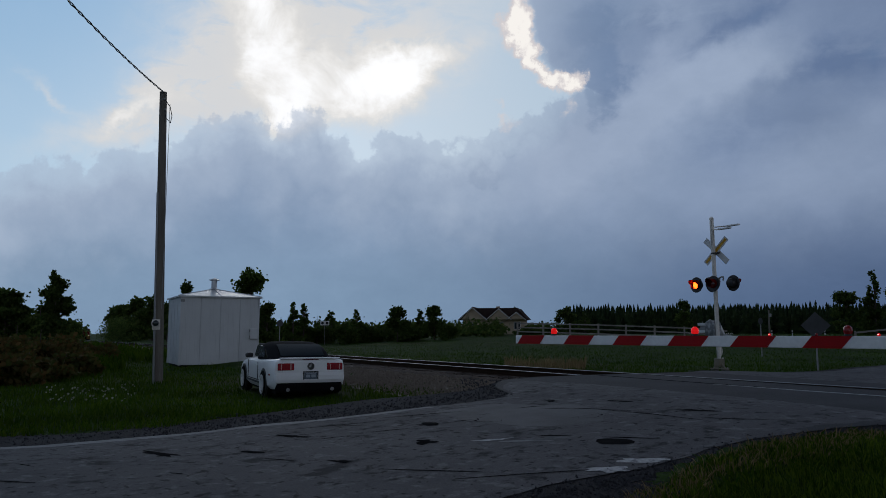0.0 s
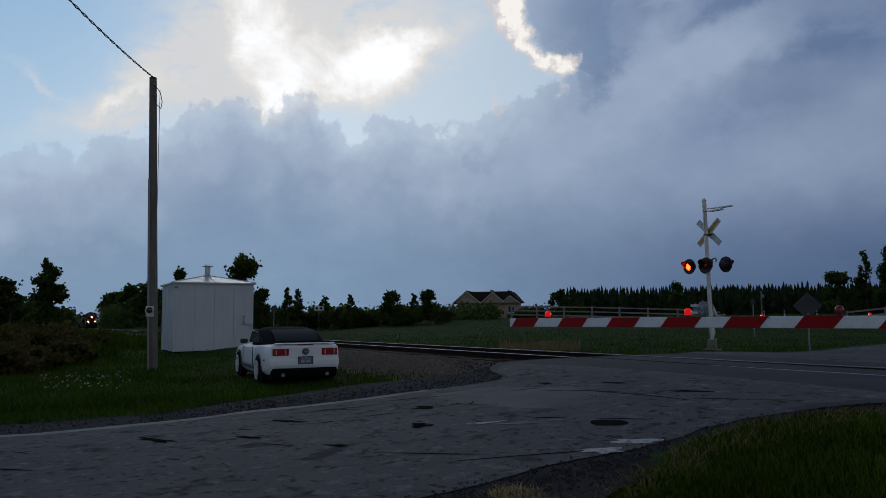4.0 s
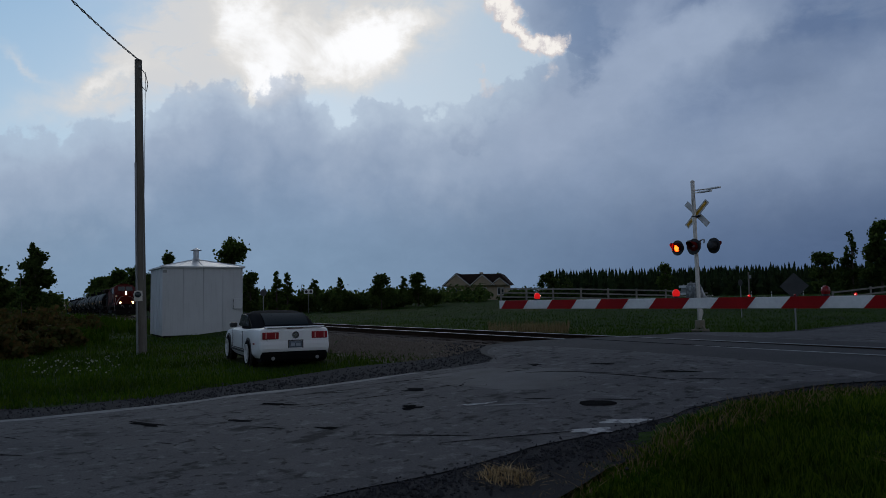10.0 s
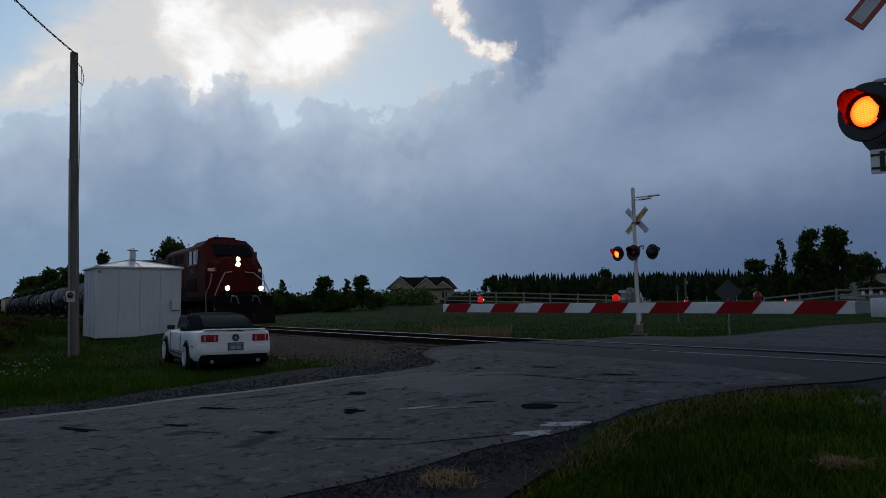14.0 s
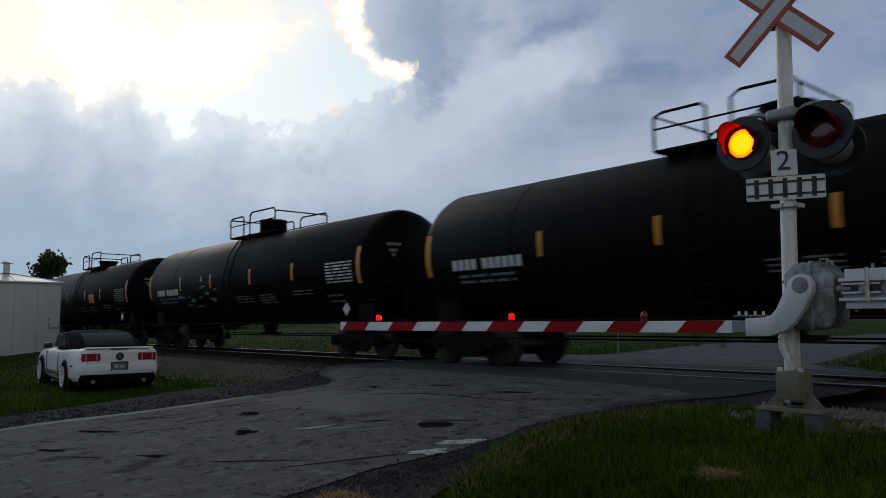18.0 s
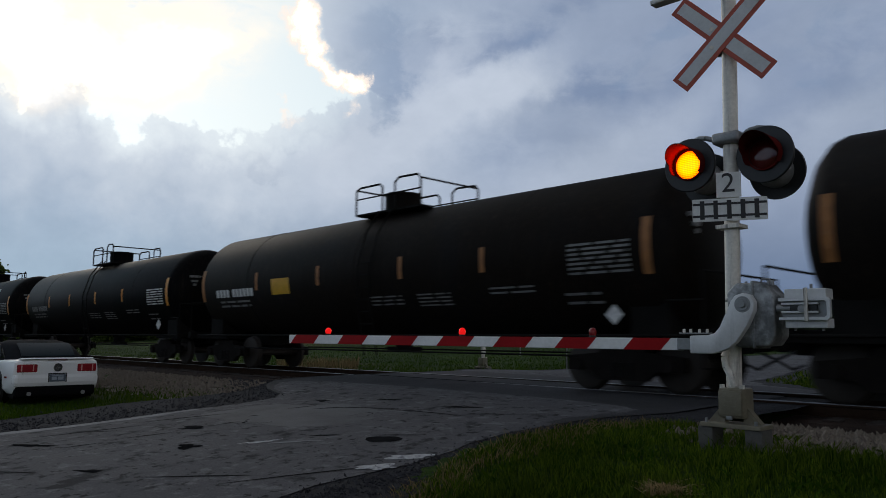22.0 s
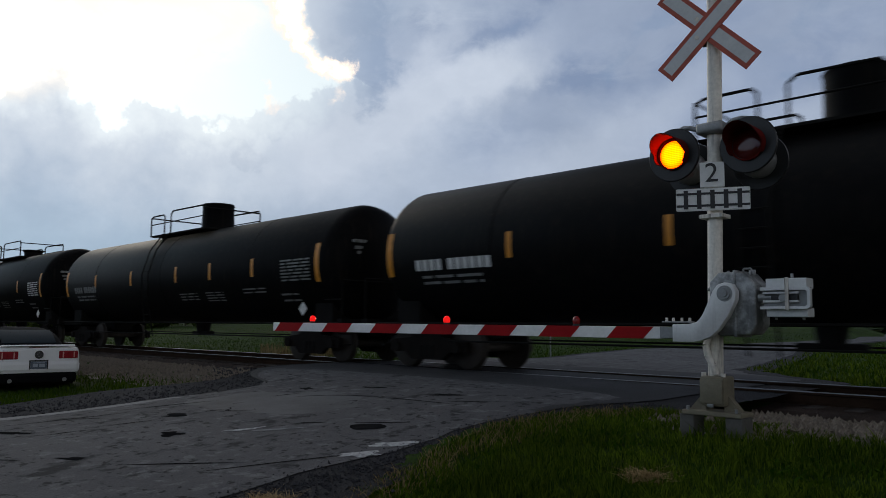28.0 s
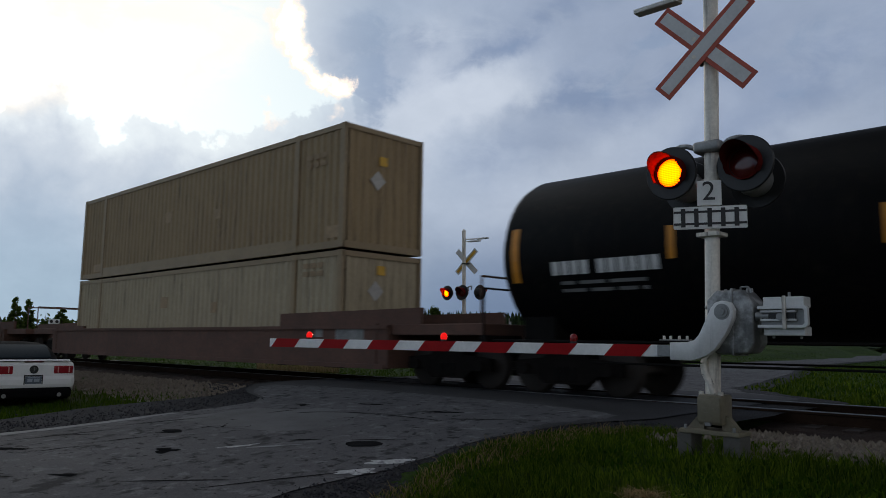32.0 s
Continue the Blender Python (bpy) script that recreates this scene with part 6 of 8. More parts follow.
        part("fittings_housing", lambda bm: (lathe(bm, [(-0.1, 0.40), (0.22, 0.40), (0.30, 0.48), (0.34, 0.48), (0.36, 0.0)], "Z", 28, Matrix.Translation((fx, 0, top))), cyl(bm, (fx - 1.0, 0.1, top - 0.05), (fx - 1.0, 0.1, top + 0.35), 0.12, n=14), lathe(bm, [(0.33, 0.17), (0.40, 0.17), (0.44, 0.0)], "Z", 14, Matrix.Translation((fx - 1.0, 0.1, top)))), skin, ob, "low manway cover and valve", 40)
    w0, w1 = style.get("walk", (-2.7, 1.5))
    if w1 - w0 < 9:
        w0, w1 = (w0 + w1) / 2 - 0.30 * (w1 - w0), (w0 + w1) / 2 + 0.30 * (w1 - w0)
    part("walkway", lambda bm: [box(bm, w0, w1, y0, y0 + 0.42, top - 0.10, top - 0.05) for y0 in (-0.95, 0.53)] + [box(bm, w0, w0 + 0.5, -0.95, 0.95, top - 0.10, top - 0.05)], "under_black", ob, "grating walkway", key=f"walkway{w0:.3f}{w1:.3f}{slim}")

    def railing(bm):
        h = top + 0.62
        for y in (-0.95, 0.95):
            tube(bm, [(w0, y, top - 0.08), (w0, y, h - 0.10), (w0 + 0.15, y, h - 0.02), (w0 + 0.9, y, h - 0.02), (w0 + 1.0, y, h - 0.1), (w0 + 1.0, y, top - 0.08)], 0.026, 6)
            tube(bm, [(w0 + 1.45, y, top - 0.08), (w0 + 1.45, y, h - 0.05), (w0 + 1.6, y, h + 0.05), (w1 - 0.1, y, h + 0.03), (w1, y, h - 0.08), (w1, y, top - 0.1)], 0.026, 6)
            tube(bm, [(w0, y, top + 0.32), (w1, y, top + 0.32)], 0.018, 6)
            if w1 - w0 > 5:
                for k in range(1, 4):
                    cyl(bm, (w0 + 1.45 + (w1 - w0 - 1.45) * k / 4, y, top - 0.08), (w0 + 1.45 + (w1 - w0 - 1.45) * k / 4, y, h), 0.02, n=6)
        for x in (w0, w1):
            tube(bm, [(x, -0.95, h - 0.06), (x, 0.95, h - 0.06)], 0.022, 6)

    part("railing", railing, "under_black", ob, "black tubular safety railing", key=f"railing{w0:.3f}{w1:.3f}{slim}")
    for x in (w0 + 0.9, w0 + 1.35):
        part("ladder_rail", lambda bm: tube(bm, [(x, -1.34, 0.5), (x, -1.56, 1.6), (x, -1.60, 2.5), (x, -1.36, 3.3), (x, -0.95, 3.9)], 0.02, 6), "under_black", ob, "side ladder rail", key=f"ladder{x:.3f}")
    for k in range(6):
        part("rung", lambda bm: cyl(bm, (0, 0, 0), (0.45, 0, 0), 0.014, n=5), "under_black", ob, key="rung", at=Matrix.Translation((w0 + 0.9, -1.585 + 0.02 * abs(k - 4), 1.2 + 0.28 * k)))
    part("bottom_outlet", lambda bm: (cyl(bm, (0, 0, 1.0), (0, 0, 0.62), 0.26, 0.2, 14), box(bm, -0.5, 0.5, -0.14, 0.14, 0.55, 0.68, 0.02)), "under_black", ob, "bottom outlet valve", key="outlet")


def locomotive(front, length):
    ob = rail_vehicle("locomotive", "dirty red diesel freight locomotive with lit headlights", "locomotive", front + length / 2)
    c = length / 2

    def X(v):
        return c + v

    part("underframe", lambda bm: (box(bm, X(-22.6), X(-1.0), -1.50, 1.50, 1.32, 1.56, 0.02), box(bm, X(-22.4), X(-1.2), -0.6, 0.6, 0.85, 1.32)), "loco_grime", ob, "grimy deck and underframe")
    part("fuel_tank", lambda bm: box(bm, X(-14.6), X(-7.6), -1.35, 1.35, 0.32, 0.88, 0.12), "under_black", ob, "black fuel tank")
    for x0 in (-14.7, -12.6):
        part("air_reservoir", lambda bm: lathe(bm, [(0, 0), (0.03, 0.15), (0.12, 0.235), (1.78, 0.235), (1.87, 0.15), (1.9, 0)], "X", 20, Matrix.Translation((X(x0), -1.22, 1.08))), "loco_grime", ob, "cylindrical air reservoir", 40)
    part("equipment_box", lambda bm: box(bm, X(-10.6), X(-9.3), -1.45, -0.9, 0.8, 1.3, 0.02), "loco_grime", ob)
    part("equipment_box", lambda bm: box(bm, X(-16.0), X(-15.0), -1.4, -0.9, 0.8, 1.3, 0.02), "loco_grime", ob)
    for x in (-4.7, -18.2):
        rail_truck(ob, X(x), (-2.05, 0.0, 2.05))
        part("truck_frame", lambda bm: (prism(bm, [(-2.7, 0.62), (-2.7, 0.9), (2.7, 0.9), (2.7, 0.62), (1.3, 0.5), (-1.3, 0.5)], -1.22, -1.12), prism(bm, [(-2.7, 0.62), (-2.7, 0.9), (2.7, 0.9), (2.7, 0.62), (1.3, 0.5), (-1.3, 0.5)], 1.12, 1.22), [tube(bm, [(k - 0.45, -1.2, 0.45), (k, -1.26, 0.95), (k + 0.45, -1.2, 0.45)], 0.05, 8) for k in (-1.0, 1.0)], [box(bm, k - 0.18, k + 0.18, -1.28, -1.1, 0.34, 0.62, 0.03) for k in (-2.05, 0.0, 2.05)]), "loco_grime", ob, "heavy truck side frame", at=Matrix.Translation((X(x), 0, 0)), key="loco_truckframe")

    cabprof = [(1.50, 1.56), (1.52, 2.8), (1.50, 3.95), (1.42, 4.22), (1.02, 4.58), (0.0, 4.68)]
    cabm = part("cab", lambda bm: loft(bm, [(X(-6.05), cabprof), (X(-3.75), cabprof), (X(-3.45), [(1.50, 1.56), (1.52, 2.8), (1.48, 3.75), (1.36, 4.02), (0.98, 4.38), (0.0, 4.46)]), (X(-2.45), [(1.50, 1.56), (1.51, 2.7), (1.48, 3.05), (1.40, 3.2), (0.95, 3.46), (0.0, 3.55)])]), "loco_red", ob, "faded red wide-nosed cab", 25)
    part("nose", lambda bm: loft(bm, [(X(-2.85), [(1.50, 1.56), (1.51, 2.7), (1.46, 3.10), (1.35, 3.30), (0.90, 3.56), (0.0, 3.64)]), (X(-2.56), [(1.46, 1.56), (1.47, 2.6), (1.42, 3.08), (1.30, 3.28), (0.88, 3.54), (0.0, 3.64)]), (X(-1.98), [(0.98, 1.56), (1.0, 2.5), (0.98, 3.0), (0.92, 3.2), (0.72, 3.48), (0.0, 3.60)]), (X(-1.92), [(0.90, 1.6), (0.92, 2.5), (0.90, 2.95), (0.85, 3.12), (0.66, 3.40), (0.0, 3.52)])]), "loco_red", cabm, "red short nose", 25)
    # cab glazing
    for y0, y1 in ((-1.0, -0.06), (0.06, 1.0)):
        part("windscreen", lambda bm: prism(bm, [(X(-2.60), 3.66), (X(-3.33), 4.28), (X(-3.30), 4.31), (X(-2.56), 3.69)], y0, y1, Matrix.Translation((0.045, 0, 0.01))), "dark_glass", cabm, "dark front window")
    for s in (-1, 1):
        sw = part("side_window", lambda bm: box(bm, X(-5.75), X(-4.05), s * 1.515 - 0.015, s * 1.515 + 0.015, 3.30, 4.02, 0.01), "window_glass", cabm, "sliding cab side window")
        part("window_frame", lambda bm: (box(bm, X(-5.82), X(-3.98), s * 1.54 - 0.02, s * 1.54 + 0.02, 3.22, 3.30), box(bm, X(-5.82), X(-3.98), s * 1.54 - 0.02, s * 1.54 + 0.02, 4.02, 4.08), box(bm, X(-4.95), X(-4.87), s * 1.54 - 0.02, s * 1.54 + 0.02, 3.3, 4.02), box(bm, X(-5.82), X(-5.75), s * 1.54 - 0.02, s * 1.54 + 0.02, 3.3, 4.02)), "black_paint", sw)
        part("wind_deflector", lambda bm: box(bm, X(-4.0), X(-3.62), s * 1.60 - 0.01, s * 1.60 + 0.01, 3.45, 4.02, 0.005), "grab_pale", cabm, "pale window wing")
        part("cab_louver", lambda bm: [box(bm, X(-6.0 + 1.05 * k), X(-5.15 + 1.05 * k), s * 1.525 - 0.01, s * 1.525 + 0.01, 1.85, 2.50) for k in (0, 1)], "under_black", cabm, "dark louvred panel")
        lettering("fleet_number", "9652", 0.42, "loco_cream", cabm, pose(X(-4.9), s * 1.535, 2.96, 0, 0, 0 if s < 0 else 180), "cream unit number")
        nb = part("number_board", lambda bm: box(bm, -0.34, 0.34, -0.03, 0.03, -0.11, 0.11, 0.01), "black_paint", cabm, "lit number board", at=pose(X(-2.235), s * 1.245, 2.90, 0, 0, 33 if s < 0 else 147))
        lettering("board_number", "9652", 0.23, "number_glow", nb, pose(0, -0.036, 0), "glowing unit number")
    # roof pieces
    part("roof_air_unit", lambda bm: (box(bm, X(-5.4), X(-4.2), -0.6, 0.6, 4.64, 4.80, 0.04), tube(bm, [(X(-4.2), -0.5, 4.68), (X(-4.2), -0.5, 4.84), (X(-3.8), -0.5, 4.84), (X(-3.8), -0.5, 4.66)], 0.015, 6)), "loco_red", ob)
    part("horn", lambda bm: [cyl(bm, (X(-13.4 - 0.15 * k), 0, 4.36), (X(-13.0 - 0.15 * k), 0.02, 4.40), 0.04, 0.10, 10) for k in range(3)], "black_paint", ob, "air horns")
    # hoods
    ac = part("auxiliary_cab", lambda bm: loft(bm, [(X(-11.65), [(1.40, 1.56), (1.42, 2.6), (1.42, 3.9), (1.36, 4.2), (1.0, 4.46), (0, 4.54)]), (X(-6.06), [(1.40, 1.56), (1.42, 2.6), (1.42, 3.9), (1.36, 4.2), (1.0, 4.46), (0, 4.54)])]), "loco_red", ob, "red equipment hood behind the cab", 25)
    for s in (-1, 1):
        for x0, x1 in ((-10.9, -9.9), (-9.3, -8.5), (-8.3, -7.4)):
            part("air_intake", lambda bm: box(bm, X(x0), X(x1), s * 1.425 - 0.015, s * 1.425 + 0.015, 3.50, 4.05), "under_black", ac, "dark air intake")
        for x0 in (-10.5, -8.9, -7.2):
            part("door_seam", lambda bm: box(bm, X(x0), X(x0 + 0.03), s * 1.425 - 0.012, s * 1.425 + 0.012, 1.75, 3.3), "under_black", ac)
        part("louver", lambda bm: [box(bm, X(x0), X(x0 + 0.6), s * 1.425 - 0.012, s * 1.425 + 0.012, 2.1 + 0.07 * k, 2.13 + 0.07 * k) for x0 in (-8.6, -7.0) for k in range(4)], "under_black", ac)
        part("lower_grime", lambda bm: box(bm, X(-11.6), X(-6.1), s * 1.424 - 0.01, s * 1.424 + 0.01, 1.57, 2.06), "loco_grime", ac)
    eh = part("engine_hood", lambda bm: loft(bm, [(X(-18.3), [(1.05, 1.56), (1.05, 2.6), (1.05, 3.85), (0.98, 4.05), (0.7, 4.14), (0, 4.16)]), (X(-11.66), [(1.05, 1.56), (1.05, 2.6), (1.05, 3.85), (0.98, 4.05), (0.7, 4.14), (0, 4.16)])]), "loco_red", ob, "red engine hood with doors", 25)
    for s in (-1, 1):
        for k in range(7):
            part("hood_door", lambda bm: box(bm, X(-18.1 + 0.9 * k), X(-17.27 + 0.9 * k), s * 1.056 - 0.012, s * 1.056 + 0.012, 1.85, 3.82, 0.006), "loco_red", eh, "tall red hood door")

        def word(bm, x0, n, w, z0, h):
            for k in range(n):
                a = x0 + k * w * 1.28
                box(bm, X(a), X(a + w * 0.3), s * 1.072 - 0.006, s * 1.072 + 0.006, z0, z0 + h)
                box(bm, X(a + w * 0.3), X(a + w), s * 1.072 - 0.006, s * 1.072 + 0.006, z0 + h * (0.4 if k % 2 else 0.72), z0 + h * (0.62 if k % 2 else 1.0))
                if k % 3 != 1:
                    box(bm, X(a + w * 0.68), X(a + w), s * 1.072 - 0.006, s * 1.072 + 0.006, z0, z0 + h * 0.42)

        part("name_bars", lambda bm: word(bm, -15.0, 8, 0.40, 3.20, 0.40), "loco_cream", eh, "row of worn cream letter bars", kind="stuff")
        part("name_bars", lambda bm: word(bm, -15.2, 7, 0.38, 2.42, 0.38), "loco_cream", eh, "row of worn cream letter bars", kind="stuff")
        part("shield", lambda bm: (prism(bm, [(X(-16.6), 2.55), (X(-16.75), 2.9), (X(-16.7), 3.25), (X(-16.35), 3.4), (X(-16.0), 3.25), (X(-15.95), 2.9), (X(-16.1), 2.55)], s * 1.074 - 0.005, s * 1.074 + 0.005)), "loco_cream", eh, "worn cream shield shape")
    part("exhaust_stack", lambda bm: (box(bm, X(-15.6), X(-14.3), -0.45, 0.45, 4.15, 4.40, 0.03), box(bm, X(-12.9), X(-12.2), -0.4, 0.4, 4.15, 4.27, 0.03)), "under_black", ob, "exhaust stack")
    rd = part("radiator", lambda bm: loft(bm, [(X(-22.95), [(1.30, 3.72), (1.52, 3.86), (1.52, 4.22), (1.40, 4.33), (0.8, 4.36), (0, 4.37)]), (X(-18.6), [(1.30, 3.72), (1.52, 3.86), (1.52, 4.22), (1.40, 4.33), (0.8, 4.36), (0, 4.37)]), (X(-18.1), [(1.06, 3.80), (1.10, 3.9), (1.10, 4.1), (1.0, 4.2), (0.7, 4.25), (0, 4.26)])]), "loco_grime", ob, "wide overhanging radiator hood", 25)
    part("radiator_base", lambda bm: box(bm, X(-22.6), X(-18.32), -1.04, 1.04, 1.56, 3.72, 0.02), "loco_grime", ob)
    for s in (-1, 1):
        part("radiator_grille", lambda bm: [box(bm, X(-22.3 + 0.5 * k), X(-21.95 + 0.5 * k), s * 1.05 - 0.015, s * 1.05 + 0.015, 1.9, 3.3) for k in range(8)], "under_black", rd, "dark grille")
        # handrails along the walkway
        zr = 2.62
        hr = part("handrail", lambda bm: (tube(bm, [(X(-22.5), s * 1.46, 1.6), (X(-22.5), s * 1.46, zr), (X(-12.4), s * 1.46, zr), (X(-11.9), s * 1.46, 3.2), (X(-6.2), s * 1.50, 3.35)], 0.02, 6)), "grab_pale" if s > 0 else "loco_grime", ob, "long walkway handrail")
        for x0 in (-21, -19.2, -17.4, -15.6, -13.8, -12.4):
            part("stanchion", lambda bm: cyl(bm, (X(x0), s * 1.46, 1.55), (X(x0), s * 1.46, zr), 0.016, n=6), "loco_grime", hr)
        part("front_handrail", lambda bm: tube(bm, [(X(-0.95), s * 1.45, 0.8), (X(-0.95), s * 1.45, 1.55), (X(-1.05), s * 1.15, 2.25), (X(-1.6), s * 0.75, 2.75), (X(-1.8), s * 0.35, 2.80)], 0.024, 6), "grab_pale", ob, "pale front handrail")
        part("front_handrail", lambda bm: tube(bm, [(X(-2.2), s * 1.52, 0.7), (X(-2.2), s * 1.54, 1.7), (X(-1.85), s * 1.42, 2.2), (X(-1.85), s * 1.36, 2.7)], 0.024, 6), "grab_pale", ob, "pale front handrail")
        part("step_well", lambda bm: [box(bm, X(-1.9), X(-1.05), s * 1.32 - 0.18, s * 1.32 + 0.18, z0, z0 + 0.04) for z0 in (0.35, 0.68, 1.0, 1.3)] + [box(bm, X(-1.95), X(-1.9), s * 1.32 - 0.18, s * 1.32 + 0.18, 0.35, 1.5)], "under_black", ob, "front steps")
        dl = part("ditch_light", lambda bm: (cyl(bm, (X(-1.0), s * 0.86, 1.93), (X(-0.80), s * 0.86, 1.93), 0.14, n=20), box(bm, X(-1.1), X(-0.85), s * 0.86 - 0.06, s * 0.86 + 0.06, 1.5, 1.85)), "black_paint", ob, "lit ditch light", 40)
        part("lens", lambda bm: lathe(bm, [(0.0, 0.115), (0.02, 0.09), (0.035, 0.0)], "X", 20, Matrix.Translation((X(-0.80), s * 0.86, 1.93))), "headlight", dl, "glowing warm lens")
    hl = part("headlight", lambda bm: box(bm, X(-2.12), X(-1.86), -0.17, 0.17, 3.06, 3.62, 0.05), "black_paint", ob, "twin headlight on the nose")
    for z0 in (3.20, 3.47):
        part("lens", lambda bm: lathe(bm, [(0.0, 0.115), (0.02, 0.09), (0.035, 0.0)], "X", 20, Matrix.Translation((X(-1.86), 0, z0))), "headlight", hl, "glowing warm lens")
    part("nose_door", lambda bm: box(bm, X(-1.98), X(-1.90), 0.25, 0.85, 1.65, 3.0, 0.02), "loco_red", ob)
    part("front_plate", lambda bm: (box(bm, X(-1.02), X(-0.72), -1.5, 1.5, 0.95, 1.56, 0.03), box(bm, X(-1.0), X(-0.9), -1.2, 1.2, 1.56, 1.75)), "under_black", ob, "black front end plate")
    part("snow_plow", lambda bm: (prism(bm, [(X(-0.75), 0.14), (X(-0.75), 0.95), (X(-0.6), 0.95), (X(-0.28), 0.14)], -1.48, 1.48), prism(bm, [(X(-0.4), 0.14), (X(-0.55), 0.8), (X(-0.1), 0.14)], -0.5, 0.5)), "under_black", ob, "black plow")
    part("front_hose", lambda bm: [tube(bm, [(X(-0.75), y, 1.2), (X(-0.6), y, 1.55), (X(-0.5), y + 0.2, 1.5), (X(-0.55), y + 0.35, 1.15)], 0.025, 6) for y in (-0.7, 0.4)], "dull_steel", ob, "front air hoses")
    coupler(ob, X(-0.8), 1), coupler(ob, X(-22.5), -1)


ORANGE = ((-3.7, -2.2), (1.2, 2.6))


def hopper_car(front, rear):
    half = (rear - front) / 2
    ob = rail_vehicle("hopper_car", "tan covered hopper car with rust streaks and dark graffiti", "hopper car", (front + rear) / 2)
    sec = [(1.44, 1.02), (1.49, 1.30), (1.535, 1.95), (1.535, 2.4), (1.51, 3.2), (1.42, 3.72), (1.20, 3.98), (0.6, 4.12), (0.0, 4.14)]

    def body(bm):
        lo = half - 2.1
        hi = half - 0.28

        def cut(f):
            """A section raised from the bottom by f towards its top, where the slope sheet has eaten into it."""
            zc = 1.02 + (3.7 - 1.02) * f
            return [(w, max(z, zc)) if z < 3.7 else (w, z) for w, z in sec]

        secs = []
        for k in range(7):
            f = 1 - k / 6
            secs.append((-hi + (hi - lo) * (1 - f), cut(f ** 2.0)))
        secs += [(x, sec) for x in (-half * 0.4, 0, half * 0.4)]
        for k in range(7):
            f = k / 6
            secs.append((lo + (hi - lo) * f, cut(f ** 2.0)))
        loft(bm, secs)

    bd = part("body", body, "hopper_tan", ob, "tan steel hopper body", 35)
    for side in (-1, 1):
        part("side_sill", lambda bm: box(bm, -half + 0.2, half - 0.2, side * 1.46 - 0.05, side * 1.46 + 0.05, 1.0, 1.26, 0.01), "hopper_dirty", ob, "dirty tan side sill")
        part("top_chord", lambda bm: box(bm, -half + 0.4, half - 0.4, side * 1.42 - 0.05, side * 1.42 + 0.05, 3.70, 3.82, 0.01), "hopper_tan", ob)
        # darker plate: dirty steel with the lower side's shade coloured in
        part("lower_panel", lambda bm: loft_strip(bm, -half + 1.9, half - 1.9, side, [(1.452, 1.03), (1.496, 1.30), (1.541, 1.93)], 40), "hopper_lower_shaded", bd, "rust-brown dirty lower panel, darkened for its shade")
        for xa, xb, za, zb in ((2.0, 2.32, 2.62, 2.86), (2.36, 2.7, 2.62, 2.86), (2.0, 2.42, 2.28, 2.48), (2.46, 2.9, 2.28, 2.48), (2.0, 3.0, 1.92, 2.0), (2.0, 3.0, 1.80, 1.88), (3.9, 4.2, 2.76, 2.8), (3.9, 4.2, 2.67, 2.71), (3.9, 4.2, 2.57, 2.61)):
            part("mark_bar", lambda bm: box(bm, -half + xa, -half + xb, side * 1.545 - 0.003, side * 1.545 + 0.003, za, zb), "black_paint", bd, "black stencilled bar")

        def spray(seed, x0, x1, z0, z1, n, material, label):
            """Looping sprayed strokes, thin ribbons lying on the flank."""
            rn = random.Random(seed)
            for _ in range(n):
                cx, cz = rn.uniform(x0, x1), rn.uniform(z0, z1)
                a0, turn_by, rad, wd = rn.uniform(0, 6.3), rn.uniform(0.5, 1.7), rn.uniform(0.06, 0.24), rn.uniform(0.015, 0.10)

                def stroke(bm):
                    prev = None
                    for q in range(15):
                        a = a0 + turn_by * q / 14
                        p = [bm.verts.new((cx + rr * 1.5 * math.cos(a), side * 1.548, cz + rr * math.sin(a))) for rr in (rad - wd / 2, rad + wd / 2)]
                        if prev:
                            bm.faces.new((prev[0], prev[1], p[1], p[0]))
                        prev = p

                part("spray_stroke", stroke, material, bd, label)

        spray(5, -half + 5.0, -half + 7.4, 1.55, 1.95, 34, "graffiti", "dark sprayed graffiti stroke")
        spray(6, -half + 8.2, -half + 10.6, 1.55, 2.05, 46, "graffiti", "dark sprayed graffiti stroke")
        spray(8, -half + 13.2, -half + 14.8, 1.5, 2.0, 22, "graffiti", "dark sprayed graffiti stroke")
        spray(9, -half + 0.6, -half + 1.7, 1.8, 2.7, 7, "graffiti_pale", "pale sprayed graffiti stroke")
        spray(15, -half + 2.6, -half + 4.6, 1.5, 1.95, 12, "graffiti_pale", "pale sprayed graffiti stroke")
        for x0, x1 in ORANGE:
            part("orange_mark", lambda bm: box(bm, x0, x1, side * 1.514 - 0.003, side * 1.514 + 0.003, 1.08, 1.2), "bar_orange", bd, "orange-red bar low on the side")
        for s in (-1, 1):
            part("end_post", lambda bm: (box(bm, s * (half - 0.22) - 0.05, s * (half - 0.22) + 0.05, side * 1.42 - 0.05, side * 1.42 + 0.05, 1.0, 4.42), box(bm, s * (half - 0.75) - 0.04, s * (half - 0.75) + 0.04, side * 1.42 - 0.04, side * 1.42 + 0.04, 1.2, 3.9)), "hopper_dirty", ob, "end corner post")
            part("end_ladder", lambda bm: [cyl(bm, (s * (half - 0.22), side * 1.44, z0), (s * (half - 0.75), side * 1.44, z0), 0.016, n=6) for z0 in (0.6, 1.0, 1.4, 1.8, 2.2, 2.6, 3.0, 3.4, 3.8)], "hopper_dirty", ob, "end ladder rungs")
    for y0 in (-1.12, 0.67):
        part("roof_walk", lambda bm: box(bm, -half + 0.2, half - 0.2, y0, y0 + 0.45, 4.20, 4.54), "under_black", ob, "dark grating roof walk")
